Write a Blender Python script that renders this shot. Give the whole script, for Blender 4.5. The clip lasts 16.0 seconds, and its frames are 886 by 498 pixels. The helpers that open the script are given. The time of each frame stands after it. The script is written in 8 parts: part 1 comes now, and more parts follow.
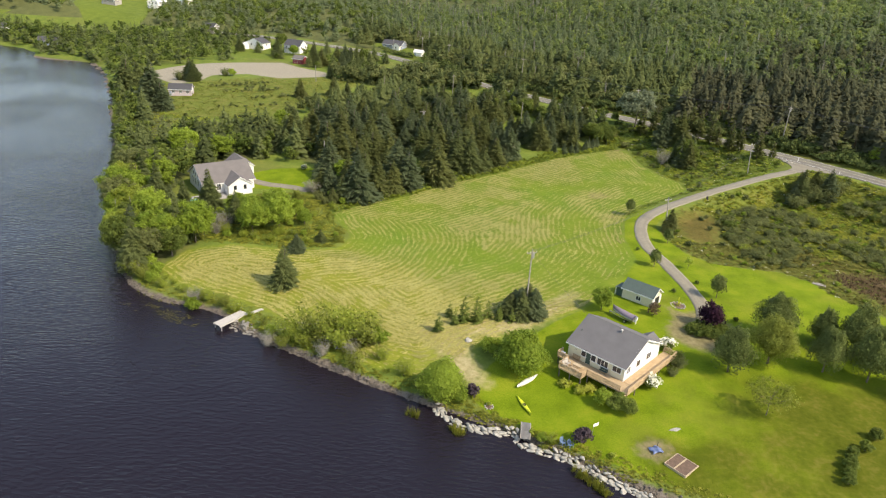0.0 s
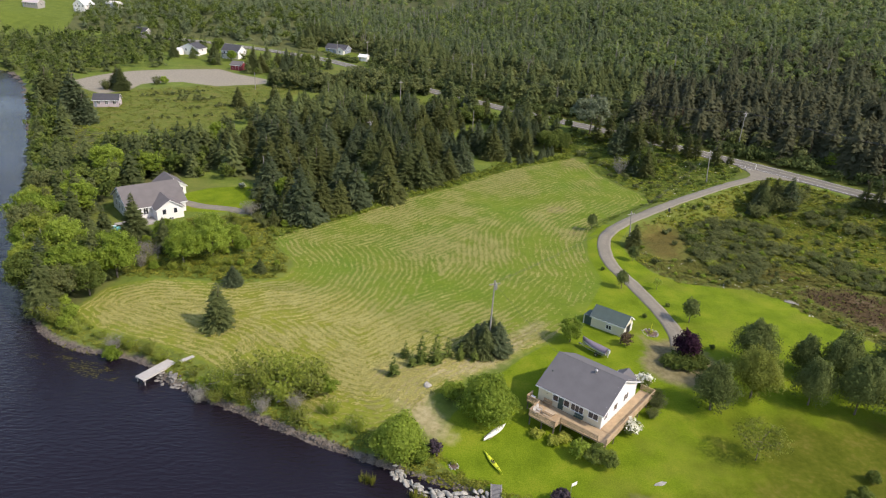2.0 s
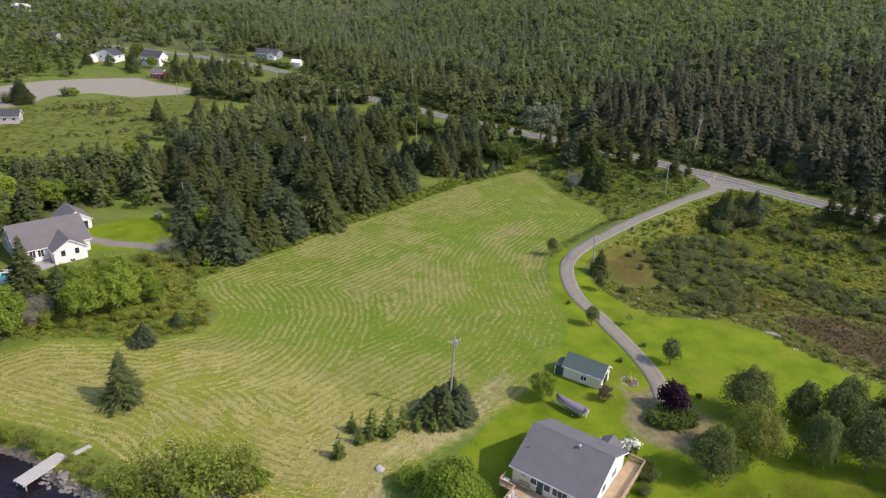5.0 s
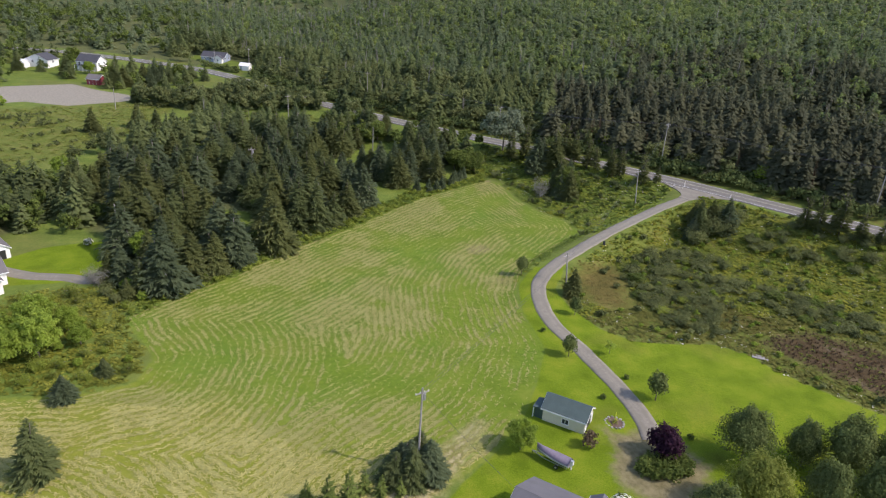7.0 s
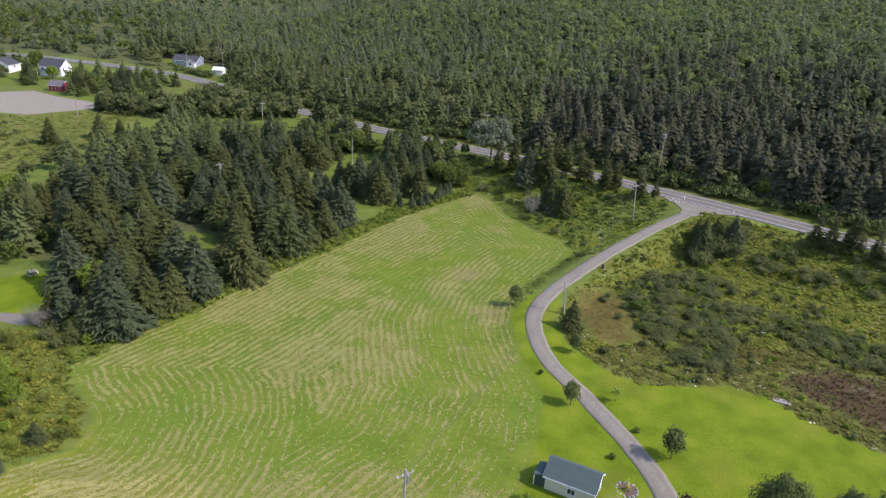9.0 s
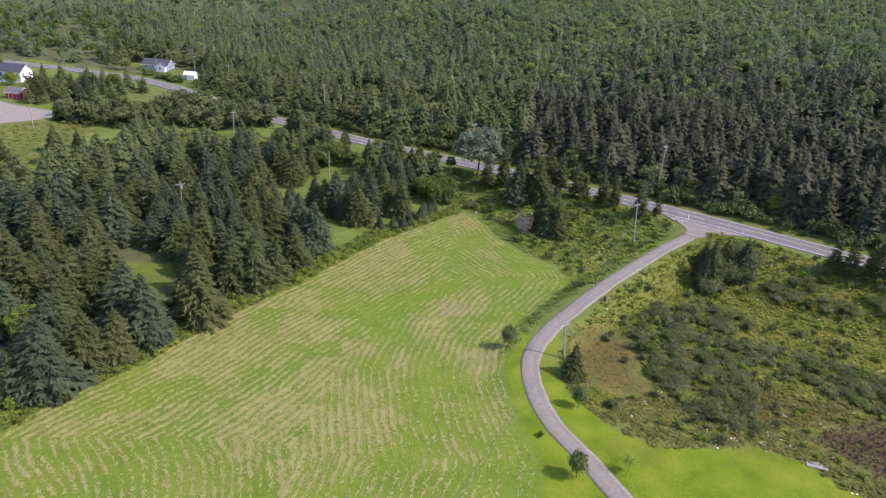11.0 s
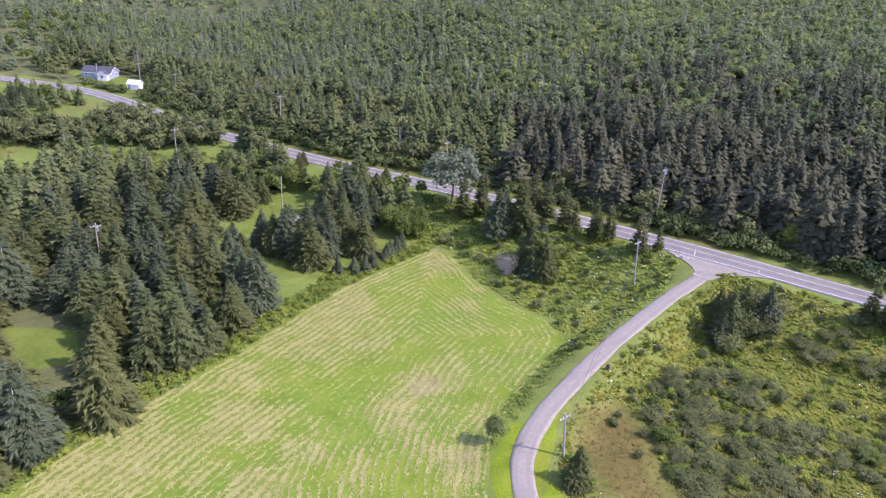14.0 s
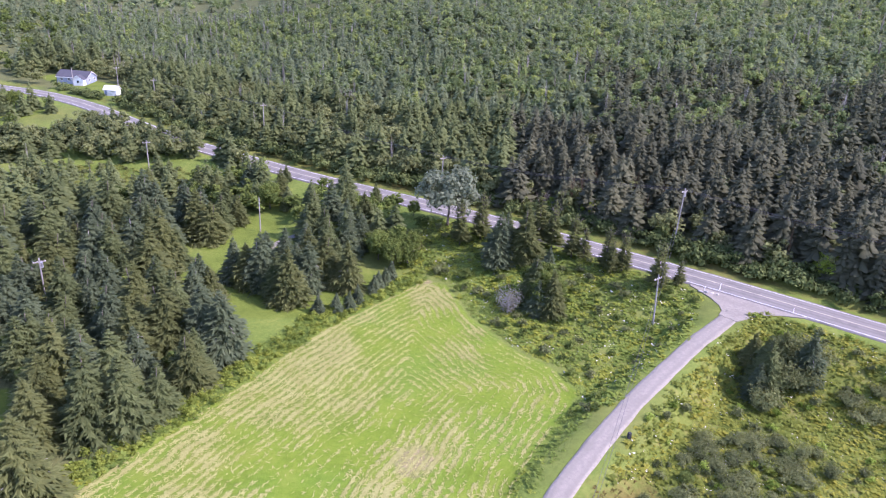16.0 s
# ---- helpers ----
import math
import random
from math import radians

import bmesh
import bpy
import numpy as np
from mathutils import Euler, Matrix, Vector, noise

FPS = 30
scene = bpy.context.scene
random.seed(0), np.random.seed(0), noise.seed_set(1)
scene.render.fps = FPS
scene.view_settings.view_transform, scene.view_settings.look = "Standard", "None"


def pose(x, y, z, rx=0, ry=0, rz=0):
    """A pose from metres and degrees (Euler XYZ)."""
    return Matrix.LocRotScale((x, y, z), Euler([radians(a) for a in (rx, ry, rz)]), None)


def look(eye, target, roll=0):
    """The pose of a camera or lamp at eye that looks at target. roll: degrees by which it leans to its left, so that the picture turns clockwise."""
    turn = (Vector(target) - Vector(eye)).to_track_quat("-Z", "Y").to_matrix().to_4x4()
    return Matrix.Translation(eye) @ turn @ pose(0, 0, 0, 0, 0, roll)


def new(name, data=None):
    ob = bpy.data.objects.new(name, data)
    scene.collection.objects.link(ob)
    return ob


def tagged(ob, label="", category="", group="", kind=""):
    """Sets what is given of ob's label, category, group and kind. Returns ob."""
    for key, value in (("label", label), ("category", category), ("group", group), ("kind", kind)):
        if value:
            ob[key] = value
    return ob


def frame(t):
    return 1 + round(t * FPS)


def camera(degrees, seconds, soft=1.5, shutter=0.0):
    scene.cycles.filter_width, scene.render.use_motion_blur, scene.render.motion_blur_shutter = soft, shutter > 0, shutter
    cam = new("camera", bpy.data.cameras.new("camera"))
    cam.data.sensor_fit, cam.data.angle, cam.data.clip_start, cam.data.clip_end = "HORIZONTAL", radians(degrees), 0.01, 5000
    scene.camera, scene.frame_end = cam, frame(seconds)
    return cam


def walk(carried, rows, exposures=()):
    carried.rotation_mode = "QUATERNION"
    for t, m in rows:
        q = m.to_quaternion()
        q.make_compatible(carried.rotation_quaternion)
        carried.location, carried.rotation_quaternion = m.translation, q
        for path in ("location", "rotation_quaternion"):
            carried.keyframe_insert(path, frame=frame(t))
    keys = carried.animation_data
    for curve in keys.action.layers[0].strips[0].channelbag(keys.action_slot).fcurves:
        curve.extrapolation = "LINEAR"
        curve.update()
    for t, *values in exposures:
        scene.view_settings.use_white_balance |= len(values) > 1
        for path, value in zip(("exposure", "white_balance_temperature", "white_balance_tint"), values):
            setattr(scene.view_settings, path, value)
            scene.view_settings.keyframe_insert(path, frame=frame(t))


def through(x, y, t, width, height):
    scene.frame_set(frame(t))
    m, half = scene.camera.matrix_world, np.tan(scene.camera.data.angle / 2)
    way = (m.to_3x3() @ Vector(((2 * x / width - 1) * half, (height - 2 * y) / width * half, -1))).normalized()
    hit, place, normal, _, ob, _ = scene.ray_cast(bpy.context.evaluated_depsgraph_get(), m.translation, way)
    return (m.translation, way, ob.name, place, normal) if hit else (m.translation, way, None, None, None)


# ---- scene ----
cam = camera(66.3, 16.0, soft=1.2)
METRES, EYE, TILT, LEAN, TURN = 118.0, 61.12, 1.5, 0.0, 0.0
ROWS = [
    (0.0, 0.0, 0.0, 0.0, 1.49, -25.1, -3.18),
    (0.5, -0.0017, 0.0281, -0.0006, -0.65, -24.96, -3.32),
    (1.0, -0.0038, 0.0558, -0.0015, -1.15, -24.9, -3.37),
    (1.5, -0.0045, 0.0832, -0.0024, -1.72, -24.83, -3.42),
    (2.0, -0.0047, 0.1102, -0.0029, -2.94, -24.75, -3.49),
    (2.5, -0.0055, 0.1369, -0.0032, -4.12, -24.68, -3.55),
    (3.0, -0.0055, 0.1632, -0.0039, -5.13, -24.61, -3.61),
    (3.5, -0.0059, 0.1888, -0.0044, -5.9, -24.58, -3.64),
    (4.0, -0.0052, 0.2144, -0.0048, -6.24, -24.58, -3.66),
    (4.5, -0.0033, 0.2398, -0.0053, -7.08, -24.53, -3.67),
    (5.0, -0.0018, 0.2654, -0.0064, -8.11, -24.47, -3.72),
    (7.5, 0.0156, 0.399, -0.0105, -12.02, -24.31, -3.86),
    (8.0, 0.0214, 0.4282, -0.0115, -12.0, -24.3, -3.86),
    (8.5, 0.0283, 0.4584, -0.0123, -12.45, -24.29, -3.87),
    (9.0, 0.0355, 0.4901, -0.0128, -13.18, -24.26, -3.92),
    (11.5, 0.0801, 0.6579, -0.0165, -14.61, -24.25, -3.98),
    (12.0, 0.0906, 0.6924, -0.0179, -14.81, -24.24, -3.99),
    (12.5, 0.102, 0.7271, -0.0185, -15.26, -24.24, -4.0),
    (13.0, 0.1124, 0.7626, -0.0198, -16.19, -24.19, -4.06),
    (13.5, 0.1235, 0.7978, -0.0208, -16.34, -24.2, -4.08),
    (14.0, 0.1352, 0.8331, -0.0217, -16.75, -24.19, -4.09),
    (14.5, 0.1472, 0.8682, -0.0226, -16.94, -24.2, -4.09),
    (15.0, 0.1593, 0.9035, -0.0237, -16.99, -24.22, -4.12),
    (15.5, 0.1717, 0.9386, -0.0251, -17.01, -24.21, -4.13),
    (16.0, 0.184, 0.9735, -0.0261, -16.92, -24.25, -4.14),
]
walk(cam, [(t, pose(0, 0, EYE, TILT, LEAN, TURN) @ pose(METRES * x, METRES * y, METRES * z, 90 + pitch, roll, yaw)) for t, x, y, z, yaw, pitch, roll in ROWS],
     [(0, 1.12, 7900, 11), (1, .94, 7500, 14), (3.5, .7, 6900, 19), (9, .79, 6300, 25), (12.5, 1.21, 6000, 39), (16, 1.66, 5750, 45)])

# ---------- world and sun ----------
SUN_AZ, SUN_EL = (0.885, -0.465), 45.0
world = bpy.data.worlds.new("sky")
scene.world = world
world.use_nodes = True
wn = world.node_tree.nodes
sky = wn.new("ShaderNodeTexSky")
sky.sky_type = 'NISHITA'
sky.sun_disc = False
sky.sun_elevation = radians(SUN_EL)
sky.sun_rotation = math.atan2(SUN_AZ[0], SUN_AZ[1])
wn["Background"].inputs["Strength"].default_value = 0.15
world.node_tree.links.new(sky.outputs[0], wn["Background"].inputs["Color"])
sun_data = bpy.data.lights.new("sun", 'SUN')
sun_data.energy = 2.35
sun_data.angle = radians(0.6)
sun_data.color = (1.0, 0.95, 0.86)
sun = new("sun", sun_data)
ce = math.cos(radians(SUN_EL))
sun.matrix_world = look((0, 0, 300), (-SUN_AZ[0] * ce * 100, -SUN_AZ[1] * ce * 100, 300 - math.sin(radians(SUN_EL)) * 100))

# ---------- lie of the land ----------
ROAD = [(230, 58, 8), (200, 97, 8), (165, 142, 7.6), (141, 174, 7.2), (129, 190, 7), (118, 204.5, 7), (110, 215.5, 6.8), (101, 228, 6.4), (89.5, 243.5, 6),
        (76.5, 260, 5.4), (65, 273.5, 4.9), (43.5, 297, 4.4), (24, 320.5, 4.1), (8, 341, 3.8), (-9, 368, 3.5), (-26, 396, 3.4), (-38, 411, 3.4),
        (-51, 424, 3.4), (-70, 436, 3.5), (-92, 449, 3.6), (-125, 464, 3.8), (-180, 480, 4)]
DRIVE = [(50.2, 113, 1.0), (51, 117, .9), (51.2, 121, .9), (51, 126, .9), (50.3, 132, .9), (49.3, 139, .8), (48, 146, .8), (47.9, 152.5, .9),
         (49.5, 160.6, 1.2), (52.8, 166.3, 1.6), (57.5, 171.3, 2.0), (63.8, 176.2, 2.5), (73, 182.8, 3.4), (83, 189, 4.4), (94, 195.2, 5.6), (105.5, 201, 6.6),
         (113, 205.3, 6.95)]
LANE = [(-56, 179.5, .5), (-49, 176, .6), (-42, 174.4, .7), (-37, 172.8, .7), (-30, 178, .7), (-25, 184, .7)]
TRACK = [(16, 236, .7), (20, 245, .7), (26, 254, .7), (34, 262, 1), (44, 267, 2)]
SHORE = [(75, 52), (45, 61), (27.5, 69.1), (18.6, 74.8), (9.9, 79.6), (1.2, 83.5), (-11.6, 89.8), (-26.1, 97.8), (-37, 104.5), (-42, 109),
         (-53, 112), (-60.5, 117), (-66, 124), (-72, 134), (-83, 153.5), (-92, 173.6), (-101, 193.5), (-115, 224.3), (-131, 255.5),
         (-150, 294.5), (-186, 355), (-211, 363), (-226, 369), (-248, 393), (-300, 408)]
WATER = -2.2


def smooth_line(pts, n=6):
    """A Catmull-Rom line through the points."""
    p = [np.array(q, float) for q in pts]
    p = [2 * p[0] - p[1]] + p + [2 * p[-1] - p[-2]]
    out = []
    for i in range(1, len(p) - 2):
        for k in range(n):
            t = k / n
            a, b, c, d = p[i - 1:i + 3]
            out.append(.5 * (2 * b + (c - a) * t + (2 * a - 5 * b + 4 * c - d) * t * t + (3 * b - a - 3 * c + d) * t ** 3))
    out.append(p[-2])
    return np.array(out)


def ss(a, b, x):
    q = np.clip((x - a) / (b - a), 0, 1)
    return q * q * (3 - 2 * q)


def near_line(X, Y, line):
    """Distance to a line, the line's height there, and the side."""
    best, z, side = np.full(X.shape, 1e9), np.zeros(X.shape), np.zeros(X.shape)
    for a, b in zip(line[:-1], line[1:]):
        ex, ey = b[0] - a[0], b[1] - a[1]
        q = np.clip(((X - a[0]) * ex + (Y - a[1]) * ey) / (ex * ex + ey * ey), 0, 1)
        dx, dy = X - a[0] - q * ex, Y - a[1] - q * ey
        d = np.hypot(dx, dy)
        m = d < best
        best = np.where(m, d, best)
        if len(a) > 2:
            z = np.where(m, a[2] + (b[2] - a[2]) * q, z)
        side = np.where(m, ex * dy - ey * dx, side)
    return best, z, side


def outline(X, Y, poly):
    """Signed distance to a closed outline, positive inside."""
    d, _, _ = near_line(X, Y, list(poly) + [poly[0]])
    inside = np.zeros(X.shape, bool)
    for a, b in zip(poly, list(poly[1:]) + [poly[0]]):
        c = (a[1] > Y) != (b[1] > Y)
        inside ^= c & (X < (b[0] - a[0]) * (Y - a[1]) / (b[1] - a[1] + 1e-12) + a[0])
    return np.where(inside, d, -d)


def wob(X, Y, s, seed=0.0):
    """A cheap smooth waviness, about -1 to 1."""
    return (np.sin(X / s + seed) * np.cos(Y / s * 1.3 - seed * 2) + np.sin((X + Y) / s * .61 + seed * 3) * .6 + np.sin((X - 1.7 * Y) / s * 1.9 + seed) * .35) / 1.6


def patchy(X, Y, size, seed=0):
    """Uneven random patches of about that size, from 0 to 1."""
    U, W = np.asarray(X, float) / size + 37.3 * seed, np.asarray(Y, float) / size + 11.9 * seed
    i, j = np.floor(U), np.floor(W)
    u, w = ss(0, 1, U - i), ss(0, 1, W - j)

    def corner(a, b):
        q = np.sin(a * 127.1 + b * 311.7 + seed * 74.7) * 43758.5453
        return q - np.floor(q)
    return (corner(i, j) * (1 - u) + corner(i + 1, j) * u) * (1 - w) + (corner(i, j + 1) * (1 - u) + corner(i + 1, j + 1) * u) * w


SHORE_S = np.array([(2600, -900), (300, -40), (120, 34)] + [tuple(q) for q in smooth_line(SHORE, 4)] + [(-420, 440), (-2600, 900)])
ROAD_S, DRIVE_S, LANE_S, TRACK_S = smooth_line(ROAD), smooth_line(DRIVE), smooth_line(LANE), smooth_line(TRACK)


def height(X, Y):
    X, Y = np.atleast_1d(np.asarray(X, float)), np.atleast_1d(np.asarray(Y, float))
    d, _, s = near_line(X, Y, SHORE_S)
    d = np.where(s < 0, d, -d) + wob(X, Y, 2.3) * .35
    z = -3.2 + 1.9 * ss(-1.5, 2.5, d) + 1.3 * ss(2, 22, d) + .6 * ss(20, 45, d) - 1.8 * ss(3, 15, -d)
    land = ss(0, 3, d)
    z = z + land * (.6 * np.exp(-((X - 38) ** 2 + (Y - 108) ** 2) / 900) + .12 * wob(X, Y, 9, 1))
    dr, rz, rs = near_line(X, Y, ROAD_S)
    low = z + (rz - .25 - z) * (1 - ss(5, 30, dr))
    e = np.maximum(0, dr - 7)
    k = .06 + .13 * ss(0, 150, X)
    hill = rz - .25 + k * np.where(e < 160, e, 160 + (e - 160) * .55) + ss(20, 120, e) * 1.5 * wob(X, Y, 30, 4)
    hill = np.minimum(hill, 105 + 6 * wob(X, Y, 90, 2))
    z = np.where(rs > 0, low, hill) * land + z * (1 - land)
    for line in (DRIVE_S, LANE_S, TRACK_S):
        dd, dz, _ = near_line(X, Y, line)
        z = z + (dz - .12 - z) * (1 - ss(2.3, 8, dd)) * land
    return z


def ground(x, y):
    return float(height(x, y)[0])


FIELD = [(-55, 132), (-47.6, 135.7), (-37, 134.9), (-30, 134.6), (-22.5, 137), (-21.2, 143.5), (-25, 151), (-28, 157), (-22, 163.5), (-10.6, 173.4), (1.9, 187), (15.2, 199.5),
         (22, 206), (36, 220), (51, 231), (59, 236.5), (62.5, 233), (63, 219), (66, 208.5), (71, 199.7), (71.5, 192.5), (66, 186.5), (57, 178.5), (49, 169),
         (44.5, 160), (43.4, 150), (43.2, 139), (38, 128.5), (33, 120), (27, 113.5), (21, 109.5), (14, 104.5), (6, 98.5), (2.5, 93.2), (-2.5, 91), (-10, 93), (-20, 99.5),
         (-30, 108), (-40, 113.5), (-52, 118), (-58, 124)]
LAWN = [(5, 87), (8, 83.5), (18, 77.5), (27, 72.2), (45, 64), (80, 54), (112, 66), (106, 92), (95, 108), (88, 117), (85, 121), (81, 128), (79, 133.5), (74.5, 137.4), (67.4, 137.8),
        (60.4, 139.4), (56, 144.5), (53.8, 152), (53, 160), (56, 166), (52, 171), (46, 163), (43.4, 152), (43.2, 139), (38, 128.5), (33, 120), (27, 113.5), (21, 108.5), (13, 100), (8.5, 94)]
HOUSE_LAWN = [(-58, 172), (-57, 184), (-50, 190), (-43, 192), (-38, 192.5), (-34.5, 186), (-34, 178), (-38, 174.5), (-43, 172), (-50, 172)]
BACK_LAWN = [(14, 230), (26, 225), (40, 224.5), (54, 238), (46, 246), (34, 253), (31, 264), (33, 272), (24, 280), (13, 284), (9, 272), (15, 262), (15, 248)]
BLUE_LAWN = [(-62, 452), (-44, 436), (-30, 418), (-18, 406), (-8, 412), (-18, 432), (-34, 448), (-50, 460)]
FAR_LAWN = [(-305, 560), (-285, 625), (-255, 595), (-222, 505), (-214, 472), (-240, 472), (-264, 500)]
VILLAGE_LAWN = [(-150, 430), (-118, 392), (-95, 388), (-60, 372), (-40, 392), (-55, 415), (-80, 428), (-110, 446)]
INNER_LAWN = [(-23, 214), (-9, 210.5), (-7.5, 201), (-16, 198.5), (-21.5, 205)]
LOT = [(-150, 330), (-143, 350), (-132, 365), (-113, 375), (-95, 382), (-83, 370), (-66, 359), (-64, 346), (-84, 334), (-102, 341), (-117, 334), (-117, 316), (-125, 307)]
YARD = [(43.3, 116.5), (44, 112), (41.3, 108), (41.6, 104.5), (44.4, 102), (48, 100.3), (52, 102.8), (55, 106.5), (53.8, 110.5), (52.3, 114.5), (49.5, 116), (46, 114.5)]
MARSH = [(84, 137.5), (90, 139), (98, 139.5), (106, 131), (105, 118), (99, 112), (92, 120), (89.5, 125), (86.5, 131)]
BROWN = [(58.5, 164.5), (63, 171.5), (71, 172.5), (72.5, 165), (67.5, 156.5), (68, 152), (62, 151.5), (58.5, 156)]
SWAMP = [(56, 164), (64, 172.5), (74, 180), (84, 187), (95, 194), (106, 200), (113, 201), (125, 184), (140, 166), (152, 148), (140, 110), (112, 100), (96, 107), (86, 117), (80, 129), (78, 133), (74, 137), (66, 137), (60, 139), (55.5, 145), (53.5, 153), (54, 160)]
MEADOW = [(-150, 322), (-122, 312), (-88, 336), (-66, 349), (-44, 336), (-55, 276), (-74, 248), (-100, 246), (-126, 262), (-152, 300)]
PATH = [(-4.3, 103), (-1.9, 107.2), (2.2, 107.8), (7.7, 108.4), (11.5, 109.6), (18.9, 114.6), (26.4, 120.5), (26.8, 118.8), (21.5, 111.4), (17.5, 106.9), (10.8, 103.4), (6, 103), (5, 98.9), (7.5, 92.4), (9, 89.5), (6, 89.5), (1.8, 95), (-.4, 99.5)]
STRAW = [(-58, 124), (-54, 131), (-40, 134), (-24, 136), (-12, 130), (0, 122), (12, 116), (22, 114), (24, 111), (14, 104.5), (6, 98.5), (2.5, 93.2), (-2.5, 91), (-10, 93), (-20, 99.5), (-30, 108), (-40, 113.5), (-52, 118)]
BROWN_STRIP = [(80, 155), (85, 156), (90, 150), (97, 141), (93, 139.5), (86, 141), (80, 141.5), (79, 148)]
ALDERS = [(76.5, 175), (86.6, 179.5), (95.5, 177.2), (91, 164), (98, 159), (106, 150), (114, 140), (108, 134), (100, 141.5), (95, 147.5), (93.5, 151.5), (88, 155.5), (83.5, 153), (83.5, 142.5), (76, 140.2), (71.5, 143), (70.4, 151.4), (70.6, 159.1), (73.8, 169.6)]
ALDERS_FAR = [(112, 180), (123, 180), (134, 172), (142, 158), (136, 148), (126, 160), (117, 168), (110, 174)]


INNER_GAP = [(-21, 201), (-7, 202.5), (-3.5, 195), (-6, 190.5), (-14, 190)]
WOOD_EDGE = [(-27, 157), (-10, 173.4), (2, 187), (15, 199.5), (36, 220), (52, 231)]


def swath_rows(X, Y):
    """How far in from the field's edge: the swaths follow it."""
    return outline(X, Y, FIELD) + (.35 + 1.3 * ss(-6, 8, outline(X, Y, STRAW))) * wob(X, Y, 11, 5) + 1.0 * (patchy(X, Y, 6, 3) - .5) + .45 * (patchy(X, Y, 2.2, 4) - .5)


def hay_amount(X, Y):
    """Where the cut hay lies thick: beside the wood, in the middle, over the dry end by the lake, and in patches."""
    side = ss(20, 5, near_line(X, Y, WOOD_EDGE)[0])
    middle = ss(15, 6, np.hypot((X - 13) / 1.05, (Y - 157) / 1.35))
    dry = ss(-10, 10, outline(X, Y, STRAW) + 9 * (patchy(X, Y, 9, 1) - .5))
    near_drive = ss(14, 4, np.hypot((X - 42) / .9, (Y - 172) / 1.8)) * .6
    spots = ss(.5, .85, .6 * patchy(X, Y, 11, 2) + .4 * patchy(X, Y, 4, 5))
    a = np.maximum.reduce([side * .58, middle * .9, dry * .58, near_drive, spots * .7]) + .2
    return np.clip(a * (.26 + 1.05 * ss(.3, .68, .6 * patchy(X, Y, 7, 6) + .4 * patchy(X, Y, 2.5, 7))), 0, 1)


# ---------- materials ----------
def material(name, rough=0.8, metal=0.0):
    m = bpy.data.materials.new(name)
    m.use_nodes = True
    b = m.node_tree.nodes["Principled BSDF"]
    b.inputs["Roughness"].default_value = rough
    b.inputs["Metallic"].default_value = metal
    return m, m.node_tree.nodes, m.node_tree.links, b


def noise_node(n, l, scale, detail=4, vec=None, dims='3D'):
    t = n.new("ShaderNodeTexNoise")
    t.inputs["Scale"].default_value = scale
    t.inputs["Detail"].default_value = detail
    if vec is not None:
        l.new(vec, t.inputs["Vector"])
    return t.outputs["Fac"]


def ramp_node(n, l, fac, stops):
    r = n.new("ShaderNodeValToRGB")
    el = r.color_ramp.elements
    while len(el) < len(stops):
        el.new(0.5)
    for e, (p, c) in zip(el, stops):
        e.position, e.color = p, (*c, 1)
    l.new(fac, r.inputs[0])
    return r.outputs[0]


def math_node(n, l, op, a, b=None, clamp=False):
    m = n.new("ShaderNodeMath")
    m.operation, m.use_clamp = op, clamp
    for i, v in enumerate((a, b)):
        if v is None:
            continue
        if isinstance(v, (int, float)):
            m.inputs[i].default_value = v
        else:
            l.new(v, m.inputs[i])
    return m.outputs[0]


def mix_node(n, l, fac, a, b, blend='MIX'):
    m = n.new("ShaderNodeMix")
    m.data_type, m.blend_type = 'RGBA', blend
    for i, v in ((0, fac), (6, a), (7, b)):
        if isinstance(v, (int, float)):
            m.inputs[i].default_value = v
        elif isinstance(v, tuple):
            m.inputs[i].default_value = (*v, 1)
        else:
            l.new(v, m.inputs[i])
    return m.outputs[2]


def map_node(n, l, v, a, b, c=0.0, d=1.0):
    m = n.new("ShaderNodeMapRange")
    m.interpolation_type = 'SMOOTHSTEP'
    l.new(v, m.inputs[0])
    for i, x in enumerate((a, b, c, d)):
        m.inputs[i + 1].default_value = x
    return m.outputs[0]


def bump_node(n, l, b, h, strength=0.5, dist=0.1):
    k = n.new("ShaderNodeBump")
    k.inputs["Strength"].default_value = strength
    k.inputs["Distance"].default_value = dist
    l.new(h, k.inputs["Height"])
    l.new(k.outputs[0], b.inputs["Normal"])


def world_pos(n):
    return n.new("ShaderNodeNewGeometry").outputs["Position"]


def plain(name, colour, rough=0.7, metal=0.0, vary=0.15, scale=3.0, bump=0.0, fine=40.0):
    """A paint, wood, stone or metal with variation at two scales."""
    m, n, l, b = material(name, rough, metal)
    tc = n.new("ShaderNodeTexCoord").outputs["Object"]
    a, f = noise_node(n, l, scale, 4, tc), noise_node(n, l, fine, 3, tc)
    v = math_node(n, l, 'ADD', math_node(n, l, 'MULTIPLY', a, .6), math_node(n, l, 'MULTIPLY', f, .4))
    lo, hi = tuple(c * (1 - vary) for c in colour), tuple(min(1, c * (1 + vary)) for c in colour)
    l.new(ramp_node(n, l, v, [(.3, lo), (.7, hi)]), b.inputs["Base Color"])
    if bump:
        bump_node(n, l, b, v, bump, .03)
    return m


